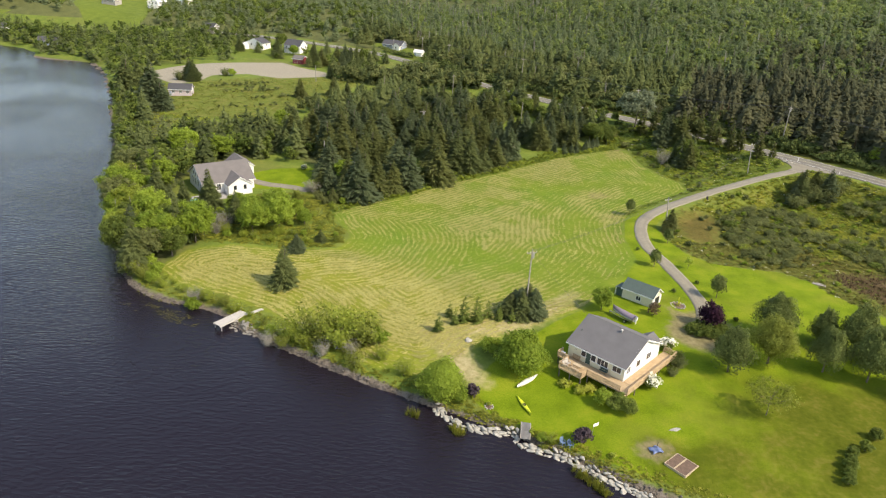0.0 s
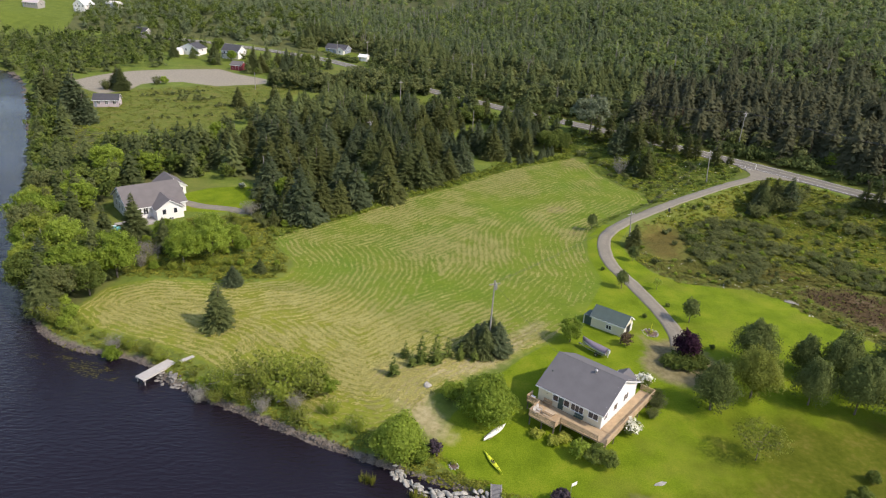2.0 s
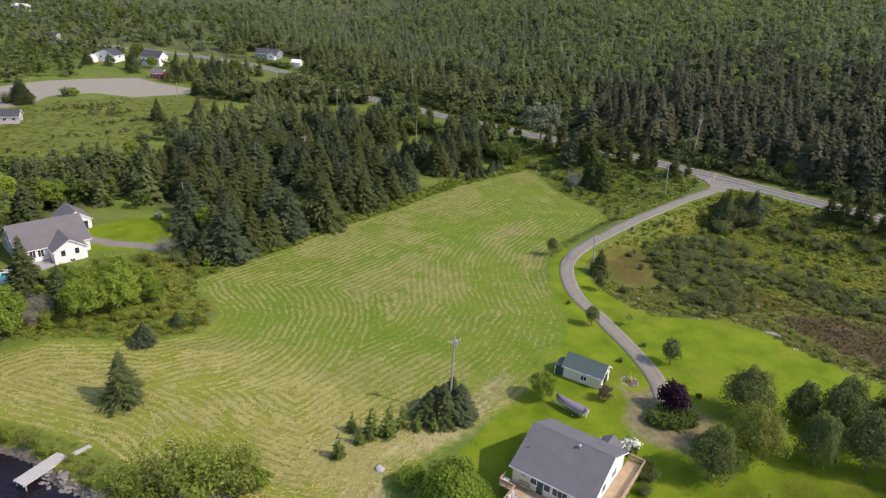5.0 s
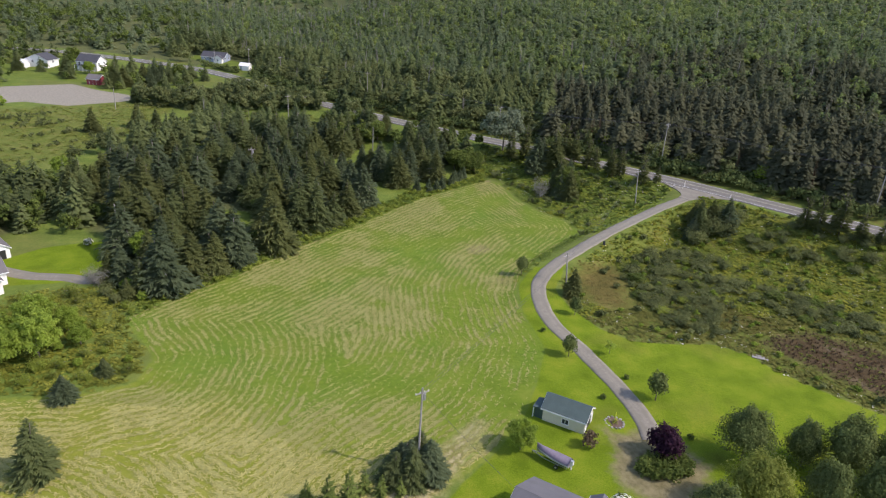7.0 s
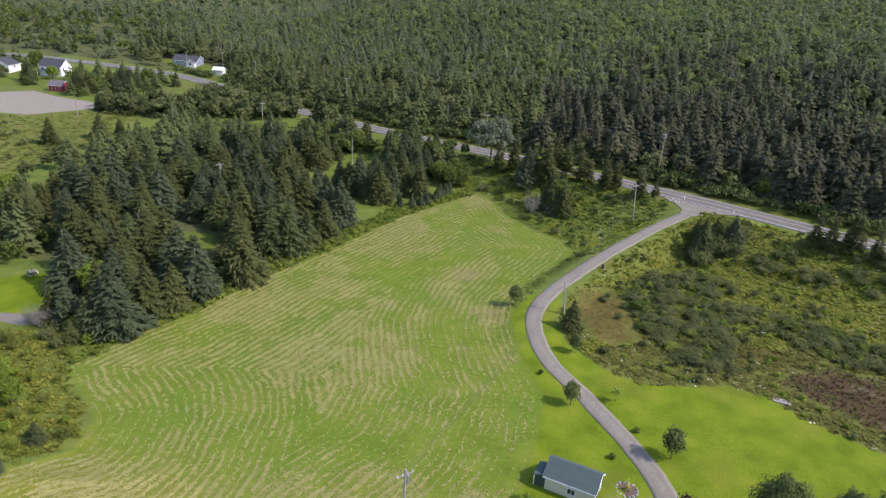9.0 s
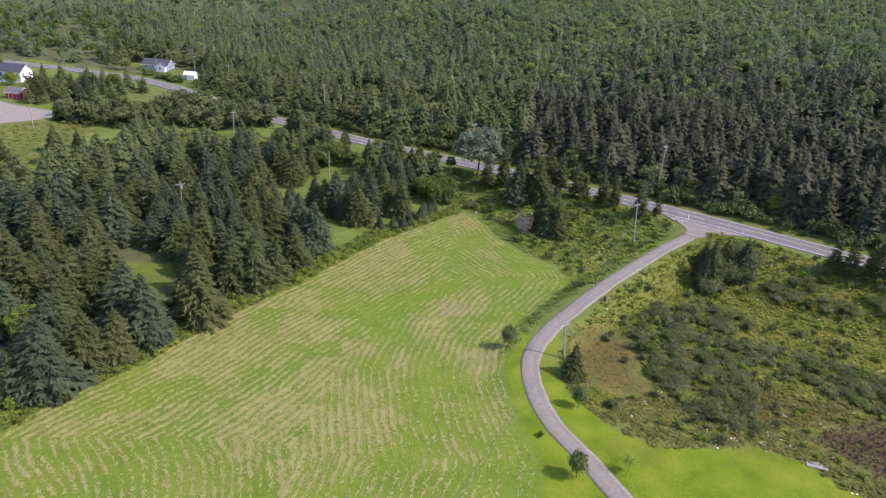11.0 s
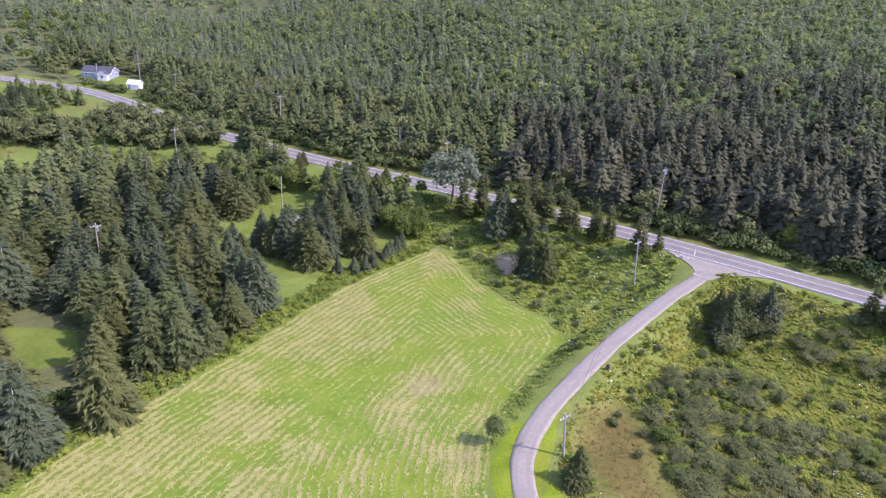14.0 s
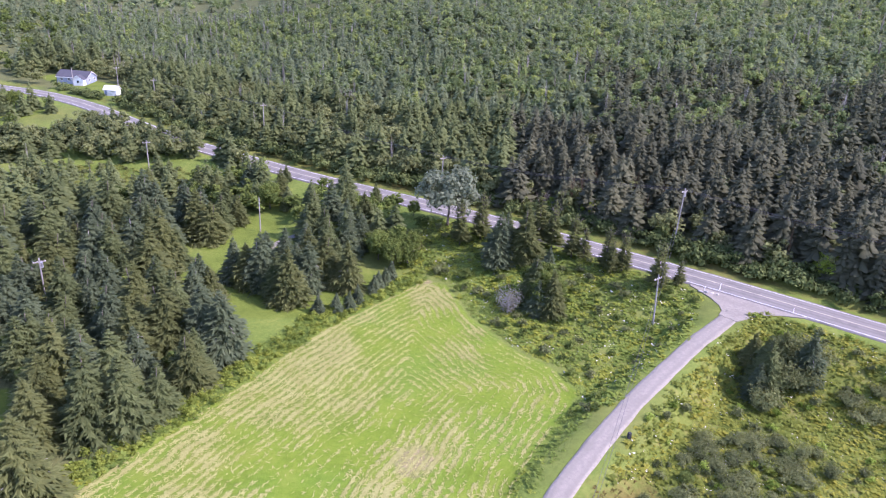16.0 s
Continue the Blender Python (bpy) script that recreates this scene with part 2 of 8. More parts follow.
def leafy(name, dark, light, through=0.25, tint=None, scale=.35, patchy=.55, single=.35):
    """Foliage: varied from plant to plant, clump to clump and leaf to leaf."""
    m, n, l, b = material(name, 0.6)
    b.inputs["Specular IOR Level"].default_value = 0.06
    geo = n.new("ShaderNodeNewGeometry")
    oi = n.new("ShaderNodeObjectInfo")
    a = noise_node(n, l, scale, 3, geo.outputs["Position"])
    f = math_node(n, l, 'ADD', math_node(n, l, 'MULTIPLY', a, patchy), math_node(n, l, 'MULTIPLY', geo.outputs["Random Per Island"], single))
    f = math_node(n, l, 'ADD', f, math_node(n, l, 'MULTIPLY', oi.outputs["Random"], .3))
    tone = n.new("ShaderNodeAttribute")
    tone.attribute_name = "tone"
    f = math_node(n, l, 'ADD', f, tone.outputs["Fac"])
    stops = [(.25, dark), (.85, light)] if tint is None else [(.25, dark), (.8, light), (1.0, tint)]
    col = ramp_node(n, l, f, stops)
    l.new(col, b.inputs["Base Color"])
    tr = n.new("ShaderNodeBsdfTranslucent")
    l.new(col, tr.inputs["Color"])
    mx = n.new("ShaderNodeMixShader")
    mx.inputs[0].default_value = through
    l.new(b.outputs[0], mx.inputs[1])
    l.new(tr.outputs[0], mx.inputs[2])
    l.new(mx.outputs[0], n["Material Output"].inputs["Surface"])
    return m


def ground_material():
    m, n, l, b = material("ground_cover", 0.95)
    b.inputs["Specular IOR Level"].default_value = 0.1
    pos = world_pos(n)

    def att(name):
        a = n.new("ShaderNodeAttribute")
        a.attribute_name = name
        return a.outputs["Fac"]
    big, mid, fine, tiny = (noise_node(n, l, s, 5, pos) for s in (.035, .22, 1.3, 6.0))
    edge = math_node(n, l, 'MULTIPLY', math_node(n, l, 'SUBTRACT', noise_node(n, l, .8, 5, pos), .5), 3.2)
    spot = math_node(n, l, 'ADD', math_node(n, l, 'MULTIPLY', mid, .6), math_node(n, l, 'MULTIPLY', fine, .4))
    # rough weeds and meadow
    rough = ramp_node(n, l, spot, [(.3, (.085, .125, .022)), (.5, (.125, .172, .03)), (.68, (.18, .21, .042))])
    rough = mix_node(n, l, map_node(n, l, big, .45, .65), rough, mix_node(n, l, .35, rough, (.15, .13, .045)))
    meadow = ramp_node(n, l, spot, [(.3, (.085, .115, .018)), (.5, (.128, .155, .028)), (.68, (.195, .175, .052))])
    col = mix_node(n, l, map_node(n, l, math_node(n, l, 'ADD', att("meadow"), edge), -2, 3), rough, meadow)
    # woodland floor
    col = mix_node(n, l, map_node(n, l, math_node(n, l, 'ADD', att("wood"), edge), -2, 2), col,
                   ramp_node(n, l, spot, [(.3, (.075, .085, .032)), (.7, (.13, .14, .05))]))
    # marsh
    marsh = ramp_node(n, l, spot, [(.3, (.048, .034, .016)), (.55, (.088, .06, .028)), (.75, (.17, .135, .085))])
    col = mix_node(n, l, map_node(n, l, math_node(n, l, 'ADD', att("marsh"), math_node(n, l, 'MULTIPLY', edge, 2.0)), -2, 2.5), col, marsh)
    brown = ramp_node(n, l, spot, [(.3, (.076, .062, .018)), (.6, (.134, .098, .028))])
    col = mix_node(n, l, map_node(n, l, math_node(n, l, 'ADD', att("brown"), math_node(n, l, 'MULTIPLY', edge, 2.2)), -3, 4, 0, .85), col, brown)
    # lawn
    lawn = ramp_node(n, l, math_node(n, l, 'ADD', math_node(n, l, 'MULTIPLY', mid, .55), math_node(n, l, 'MULTIPLY', tiny, .45)),
                     [(.38, (.09, .138, .006)), (.52, (.144, .207, .01)), (.66, (.21, .236, .02))])
    lawn = mix_node(n, l, map_node(n, l, noise_node(n, l, .09, 4, pos), .5, .66), lawn, mix_node(n, l, .26, lawn, (.17, .15, .03)))
    # The lawn turns duller, darker and browner in uneven patches by this mask.
    lawn = mix_node(n, l, math_node(n, l, 'MULTIPLY', map_node(n, l, math_node(n, l, 'ADD', att("worn"), math_node(n, l, 'SUBTRACT', noise_node(n, l, .16, 4, pos), .5)), .15, .95), .92), lawn,
                    ramp_node(n, l, math_node(n, l, 'ADD', math_node(n, l, 'MULTIPLY', mid, .5), math_node(n, l, 'MULTIPLY', fine, .5)), [(.36, (.056, .07, .005)), (.52, (.082, .094, .009)), (.66, (.13, .117, .022))]))
    col = mix_node(n, l, map_node(n, l, math_node(n, l, 'ADD', att("lawn"), math_node(n, l, 'MULTIPLY', edge, .15)), -.25, .25), col, lawn)
    turf = ramp_node(n, l, spot, [(.3, (.085, .12, .018)), (.6, (.135, .175, .028)), (.75, (.175, .19, .045))])
    col = mix_node(n, l, map_node(n, l, math_node(n, l, 'ADD', att("turf"), math_node(n, l, 'MULTIPLY', edge, .4)), -.5, .5), col, turf)
    # mown hay field with swaths that run round it
    fld = att("field")
    wave = math_node(n, l, 'SINE', math_node(n, l, 'MULTIPLY', att("row"), 2 * math.pi / 1.25))
    cmb = n.new("ShaderNodeCombineXYZ")
    l.new(math_node(n, l, 'MULTIPLY', att("row"), 2.6), cmb.inputs[0])
    flat = n.new("ShaderNodeSeparateXYZ")
    l.new(pos, flat.inputs[0])
    l.new(math_node(n, l, 'MULTIPLY', flat.outputs[0], .5), cmb.inputs[1])
    l.new(math_node(n, l, 'MULTIPLY', flat.outputs[1], .5), cmb.inputs[2])
    streak = noise_node(n, l, 1.0, 5, cmb.outputs[0])
    rag = math_node(n, l, 'ADD', math_node(n, l, 'MULTIPLY', wave, 1.1), math_node(n, l, 'MULTIPLY', math_node(n, l, 'SUBTRACT', streak, .5), 7.0))
    swath = math_node(n, l, 'MULTIPLY', map_node(n, l, rag, .0, 1.7), att("hay"))
    green = ramp_node(n, l, spot, [(.3, (.09, .138, .012)), (.5, (.13, .19, .017)), (.7, (.185, .22, .03))])
    lush = map_node(n, l, noise_node(n, l, .05, 4, pos), .46, .62)
    green = mix_node(n, l, math_node(n, l, 'MULTIPLY', lush, .5), green, ramp_node(n, l, fine, [(.3, (.075, .15, .014)), (.7, (.12, .205, .022))]))
    hay = ramp_node(n, l, math_node(n, l, 'ADD', math_node(n, l, 'MULTIPLY', tiny, .5), math_node(n, l, 'MULTIPLY', fine, .5)), [(.3, (.175, .19, .04)), (.7, (.33, .32, .105))])
    straw = att("straw")
    dry = map_node(n, l, math_node(n, l, 'ADD', straw, math_node(n, l, 'MULTIPLY', edge, 5.0)), -12, 10)
    fcol = mix_node(n, l, math_node(n, l, 'MULTIPLY', dry, .62), green, ramp_node(n, l, spot, [(.3, (.18, .196, .018)), (.5, (.255, .246, .032)), (.7, (.34, .308, .07))]))
    fcol = mix_node(n, l, math_node(n, l, 'MULTIPLY', att("hay"), .14), fcol, hay)
    fcol = mix_node(n, l, math_node(n, l, 'MULTIPLY', swath, .5), fcol, hay)
    fcol = mix_node(n, l, map_node(n, l, math_node(n, l, 'ADD', att("patch"), math_node(n, l, 'MULTIPLY', edge, 1.7)), -.1, 1.9, 0, .85), fcol, ramp_node(n, l, fine, [(.3, (.18, .145, .07)), (.7, (.33, .265, .14))]))
    col = mix_node(n, l, map_node(n, l, math_node(n, l, 'ADD', fld, math_node(n, l, 'MULTIPLY', edge, .5)), -.5, .5), col, fcol)
    col = mix_node(n, l, map_node(n, l, math_node(n, l, 'ADD', att("path"), edge), -1.5, 1.5, 0, .8), col, ramp_node(n, l, fine, [(.3, (.3, .25, .125)), (.7, (.48, .4, .235))]))
    # bare gravel
    gravel = ramp_node(n, l, math_node(n, l, 'ADD', math_node(n, l, 'MULTIPLY', tiny, .4), math_node(n, l, 'MULTIPLY', fine, .6)), [(.3, (.2, .178, .135)), (.7, (.355, .322, .25))])
    col = mix_node(n, l, map_node(n, l, math_node(n, l, 'ADD', att("lot"), math_node(n, l, 'MULTIPLY', edge, .5)), -.7, .7), col, gravel)
    col = mix_node(n, l, map_node(n, l, math_node(n, l, 'ADD', att("yard"), edge), -1.2, 1.2, 0, .85), col, ramp_node(n, l, fine, [(.3, (.15, .12, .07)), (.7, (.27, .22, .13))]))
    # stony shore and lake bed
    stones = ramp_node(n, l, math_node(n, l, 'ADD', math_node(n, l, 'MULTIPLY', tiny, .6), math_node(n, l, 'MULTIPLY', fine, .4)), [(.35, (.05, .04, .03)), (.6, (.2, .17, .14))])
    col = mix_node(n, l, map_node(n, l, math_node(n, l, 'ADD', att("shore"), math_node(n, l, 'MULTIPLY', edge, .5)), 1.1, 2.0), stones, col)
    l.new(col, b.inputs["Base Color"])
    hgt = math_node(n, l, 'ADD', math_node(n, l, 'MULTIPLY', fine, .5), math_node(n, l, 'MULTIPLY', tiny, .35))
    hgt = math_node(n, l, 'ADD', hgt, math_node(n, l, 'MULTIPLY', swath, math_node(n, l, 'MULTIPLY', map_node(n, l, fld, -.5, .5), .3)))
    bump_node(n, l, b, hgt, .8, .25)
    return m


def water_material():
    m, n, l, b = material("lake_water", 0.07)
    b.inputs["Base Color"].default_value = (.012, .009, .014, 1)
    b.inputs["IOR"].default_value = 1.33
    pos = world_pos(n)
    mp = n.new("ShaderNodeMapping")
    mp.inputs["Rotation"].default_value = (0, 0, radians(25))
    mp.inputs["Scale"].default_value = (.55, 1.5, 1)
    l.new(pos, mp.inputs[0])
    a = noise_node(n, l, 1.3, 5, mp.outputs[0])
    c = noise_node(n, l, .12, 3, mp.outputs[0])
    calm = map_node(n, l, noise_node(n, l, .02, 2, pos), .35, .65, .45, 1.0)
    h = math_node(n, l, 'MULTIPLY', math_node(n, l, 'ADD', a, math_node(n, l, 'MULTIPLY', c, .6)), calm)
    bump_node(n, l, b, h, .7, .35)
    return m


def road_material(name, lo, hi, patch, stain):
    m, n, l, b = material(name, 0.85)
    pos = world_pos(n)
    uv = n.new("ShaderNodeUVMap").outputs[0]
    sep = n.new("ShaderNodeSeparateXYZ")
    l.new(uv, sep.inputs[0])
    fine, mid, tiny = noise_node(n, l, 2.0, 5, pos), noise_node(n, l, .3, 4, pos), noise_node(n, l, 25, 3, pos)
    v = math_node(n, l, 'ADD', math_node(n, l, 'MULTIPLY', fine, .5), math_node(n, l, 'MULTIPLY', tiny, .5))
    col = ramp_node(n, l, v, [(.3, lo), (.7, hi)])
    wheel = math_node(n, l, 'ABSOLUTE', math_node(n, l, 'SUBTRACT', math_node(n, l, 'ABSOLUTE', sep.outputs[0]), stain))
    track = map_node(n, l, wheel, .0, .55, .55, 0)
    col = mix_node(n, l, track, col, patch)
    col = mix_node(n, l, map_node(n, l, mid, .52, .62, 0, .5), col, patch)
    l.new(col, b.inputs["Base Color"])
    bump_node(n, l, b, v, .3, .02)
    return m


M_GROUND, M_WATER = ground_material(), water_material()
M_ASPHALT = road_material("worn_asphalt", (.136, .126, .104), (.205, .19, .158), (.104, .096, .08), 1.6)
M_DRIVE = road_material("driveway_gravel", (.163, .146, .11), (.29, .26, .197), (.183, .163, .122), .8)
M_LINE = plain("white_road_paint", (.62, .61, .6), .7, vary=.3, scale=.7)
M_YELLOW_LINE = plain("yellow_road_paint", (.42, .38, .25), .7, vary=.3, scale=.7)
M_SPRUCE = leafy("spruce_needles", (.095, .12, .047), (.18, .215, .08), .5)
M_BLUE_SPRUCE = leafy("bluish_spruce_needles", (.086, .115, .06), (.16, .2, .1), .5)
M_BROWN_SPRUCE = leafy("brownish_spruce_needles", (.1, .108, .062), (.165, .17, .092), .5)
M_OLIVE_SPRUCE = leafy("olive_spruce_needles", (.1, .118, .042), (.188, .21, .072), .5)
M_FIR = leafy("fir_needles_light", (.085, .122, .028), (.2, .25, .06), .4)
# Blue and the dark end are raised: distance haze is put into the colour.
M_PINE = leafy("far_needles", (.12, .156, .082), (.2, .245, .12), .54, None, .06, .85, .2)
M_DARK_PINE = leafy("dark_brownish_needles", (.092, .104, .06), (.152, .164, .088), .52, None, .06, .85, .2)
M_MAPLE = leafy("maple_leaves", (.078, .112, .026), (.2, .25, .058), .46)
M_LIME = leafy("bright_leaves", (.135, .205, .028), (.345, .44, .07), .5)
M_GARDEN = leafy("dark_garden_leaves", (.062, .088, .026), (.16, .195, .06), .3)
M_OLIVE_LEAF = leafy("olive_leaves", (.125, .155, .03), (.27, .3, .064), .48)
M_ALDER = leafy("alder_leaves", (.1, .12, .045), (.225, .248, .092), .45)
M_YELLOWING = leafy("yellowing_leaves", (.18, .23, .036), (.37, .425, .08), .58)
# Bluer than near leaves; some distance haze is mixed into this colour.
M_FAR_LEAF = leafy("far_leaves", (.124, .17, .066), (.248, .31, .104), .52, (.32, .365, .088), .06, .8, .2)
M_SILVER = leafy("silvery_leaves", (.12, .15, .085), (.23, .265, .16), .45)
M_PLUM = leafy("plum_leaves", (.04, .03, .036), (.105, .08, .09), .25)
M_PURPLE = leafy("purple_leaves", (.018, .008, .014), (.06, .022, .04), .2)
M_RUSSET = leafy("russet_twigs", (.072, .052, .03), (.155, .112, .066), .2)
M_GREY_TWIG = leafy("grey_twigs", (.22, .205, .165), (.42, .395, .33), .45)
M_WHITE_FLOWER = leafy("white_blossom", (.5, .5, .36), (.85, .83, .7), .2)
M_HOSTA = leafy("yellow_hosta", (.2, .24, .03), (.42, .43, .08), .3)
M_WEED = leafy("meadow_weeds", (.115, .17, .034), (.235, .31, .058), .5, (.31, .34, .05), .13, 1.05, .14)
M_REED = leafy("shore_grass", (.14, .16, .024), (.32, .325, .056), .44)
M_STRAW = leafy("dry_hay", (.24, .24, .068), (.45, .425, .16), .25)
M_PALE_STRAW = leafy("bleached_hay", (.28, .26, .06), (.52, .46, .165), .2)
M_DRYGRASS = leafy("dry_grass", (.092, .08, .02), (.175, .138, .04), .3)
M_GOLDENROD = leafy("goldenrod", (.108, .142, .024), (.215, .25, .042), .46, (.3, .3, .045), .13, 1.05, .14)
M_SWAMP = leafy("swamp_grass", (.1, .11, .028), (.19, .19, .047), .4, None, .1, .9, .12)
M_MEADOW = leafy("meadow_grass", (.092, .122, .024), (.195, .215, .046), .35, None, .1, .9, .12)
M_WATERWEED = leafy("water_weed_leaves", (.05, .05, .012), (.12, .11, .025), .1)
M_BARK = plain("grey_bark", (.14, .115, .09), .9, vary=.35, scale=4, bump=.5)
M_DEADWOOD = plain("weathered_dead_wood", (.3, .28, .25), .9, vary=.25)
M_POLE = plain("weathered_pole_wood", (.3, .275, .245), .85, vary=.2)
M_WIRE = plain("cable_black", (.06, .06, .065), .6)
M_STONE = plain("grey_granite", (.33, .315, .275), .85, vary=.6, scale=1.5, bump=.6, fine=14)
M_SHORE_STONE = plain("brown_grey_stone", (.2, .185, .16), .85, vary=.5, scale=1.5, bump=.6, fine=14)
M_PEBBLE = plain("dark_shore_stone", (.1, .085, .07), .85, vary=.5, scale=.8, bump=.4, fine=6)
M_SHINGLE = plain("grey_asphalt_shingle", (.128, .123, .126), .9, vary=.13, scale=.6, bump=.25, fine=9)
M_SHINGLE_DARK = plain("dark_grey_shingle", (.06, .06, .066), .9, vary=.15, scale=.6, bump=.2, fine=9)
M_SHINGLE_GREEN = plain("green_grey_shingle", (.07, .1, .09), .9, vary=.15, scale=.8, bump=.25, fine=9)
M_SHINGLE_TAUPE = plain("taupe_shingle", (.14, .127, .122), .9, vary=.12, scale=.6, bump=.25, fine=9)
M_CREAM = plain("cream_siding", (.68, .63, .46), .6, vary=.06)
M_WHITE = plain("white_paint", (.8, .78, .74), .55, vary=.05)
M_TRIM = plain("white_trim", (.8, .8, .78), .5, vary=.04)
M_DECK = plain("cedar_decking", (.42, .305, .18), .75, vary=.22, scale=1.2, bump=.3, fine=22)
M_DARK = plain("dark_opening", (.02, .02, .022), .6)
M_METAL = plain("galvanised_metal", (.5, .5, .5), .4, .7)
M_COVER = plain("mauve_boat_cover", (.2, .165, .2), .75, vary=.2)
M_YELLOW = plain("yellow_plastic", (.62, .66, .04), .35, vary=.06)
M_CANOE = plain("off_white_hull", (.66, .66, .58), .4, vary=.12)
M_BLUE = plain("blue_plastic", (.14, .21, .33), .5, vary=.15)
M_TARP = plain("blue_tarpaulin", (.1, .14, .26), .5, vary=.3)
M_SOIL = plain("garden_soil", (.13, .085, .06), .95, vary=.35, bump=.6)
M_DOCK = plain("grey_dock_slats", (.17, .165, .16), .85, vary=.25)
M_TIMBER = plain("pale_timber", (.42, .33, .22), .8, vary=.2)
M_BLEACHED = plain("bleached_planks", (.44, .415, .375), .85, vary=.18)
M_GREYWOOD = plain("silvered_planks", (.33, .31, .285), .85, vary=.2)
M_RED = plain("barn_red_paint", (.25, .035, .045), .6, vary=.12)
M_GREY_SIDING = plain("blue_grey_siding", (.25, .29, .36), .6, vary=.08)
M_LILAC = plain("pinkish_siding", (.5, .42, .44), .6, vary=.08)
M_RUBBER = plain("black_rubber", (.025, .025, .025), .8)
M_POOL = plain("turquoise_pool_water", (.12, .5, .5), .1, vary=.08)
M_GREEN_PAINT = plain("dark_green_paint", (.04, .075, .06), .6)


def glass_material():
    m, n, l, b = material("window_glass", 0.05)
    b.inputs["Base Color"].default_value = (.03, .035, .045, 1)
    b.inputs["Specular IOR Level"].default_value = .8
    return m


M_GLASS = glass_material()


# ---------- mesh helpers ----------
class Geo:
    """Collects vertices and faces for one mesh."""

    def __init__(self):
        self.v, self.f = [], []

    def add(self, v, f, m=None):
        k = len(self.v)
        self.v += [tuple(m @ Vector(p)) if m is not None else tuple(p) for p in v]
        self.f += [tuple(i + k for i in q) for q in f]
        return self

    def box(self, x0, y0, z0, x1, y1, z1, m=None):
        v = [(x, y, z) for z in (z0, z1) for x, y in ((x0, y0), (x1, y0), (x1, y1), (x0, y1))]
        return self.add(v, [(3, 2, 1, 0), (4, 5, 6, 7), (0, 1, 5, 4), (1, 2, 6, 5), (2, 3, 7, 6), (3, 0, 4, 7)], m)

    def beam(self, a, b, r0, r1=None, sides=6):
        r1 = r0 if r1 is None else r1
        a, b = Vector(a), Vector(b)
        q = (b - a).to_track_quat('Z', 'Y')
        v, f = [], []
        for p, r in ((a, r0), (b, r1)):
            for i in range(sides):
                t = 2 * math.pi * i / sides
                v.append(p + q @ Vector((r * math.cos(t), r * math.sin(t), 0)))
        for i in range(sides):
            j = (i + 1) % sides
            f.append((i, j, sides + j, sides + i))
        f += [tuple(reversed(range(sides))), tuple(range(sides, 2 * sides))]
        return self.add(v, f)

    def plank(self, a, b, w, t):
        """A square timber from a to b, w wide and t thick."""
        a, b = Vector(a), Vector(b)
        d = (b - a).normalized()
        side = d.cross(Vector((0, 0, 1)))
        side = side.normalized() if side.length > 1e-4 else Vector((1, 0, 0))
        up = side.cross(d)
        v = [p + side * sx * w / 2 + up * sz * t / 2 for p in (a, b) for sx, sz in ((-1, -1), (1, -1), (1, 1), (-1, 1))]
        return self.add(v, [(3, 2, 1, 0), (4, 5, 6, 7), (0, 1, 5, 4), (1, 2, 6, 5), (2, 3, 7, 6), (3, 0, 4, 7)])

    def mesh(self, name, mat, smooth=False):
        me = bpy.data.meshes.new(name)
        me.from_pydata(self.v, [], self.f)
        me.materials.append(mat)
        if smooth:
            me.shade_smooth()
        return me


def np_mesh(name, V, F, mat, smooth=False):
    """A mesh from arrays; F has one row of indices a face, all of one length."""
    me = bpy.data.meshes.new(name)
    me.vertices.add(len(V))
    me.vertices.foreach_set("co", np.asarray(V, np.float32).ravel())
    k = F.shape[1]
    me.loops.add(F.size)
    me.loops.foreach_set("vertex_index", F.astype(np.int32).ravel())
    me.polygons.add(len(F))
    me.polygons.foreach_set("loop_start", np.arange(0, F.size, k, dtype=np.int32))
    me.materials.append(mat)
    me.update(calc_edges=True)
    if smooth:
        me.shade_smooth()
    return me


def part(name, geo, mat, parent=None, label="", smooth=False):
    ob = new(name, geo.mesh(name, mat, smooth) if isinstance(geo, Geo) else geo)
    ob.parent = parent
    if label:
        tagged(ob, label)
    return ob


def thing(name, m, label, category, group="", kind=""):
    ob = new(name)
    ob.empty_display_size = .3
    ob.matrix_world = m
    return tagged(ob, label, category, group, kind)


# ---------- the ground ----------
def spaced(lo, hi, step, far, grow=1.22):
    mid = list(np.arange(lo, hi + step / 2, step))
    a, s = [mid[0]], step
    while a[-1] > -far:
        s *= grow
        a.append(a[-1] - s)
    b, s = [mid[-1]], step
    while b[-1] < far:
        s *= grow
        b.append(b[-1] + s)
    return np.array(a[:0:-1] + mid + b[1:])


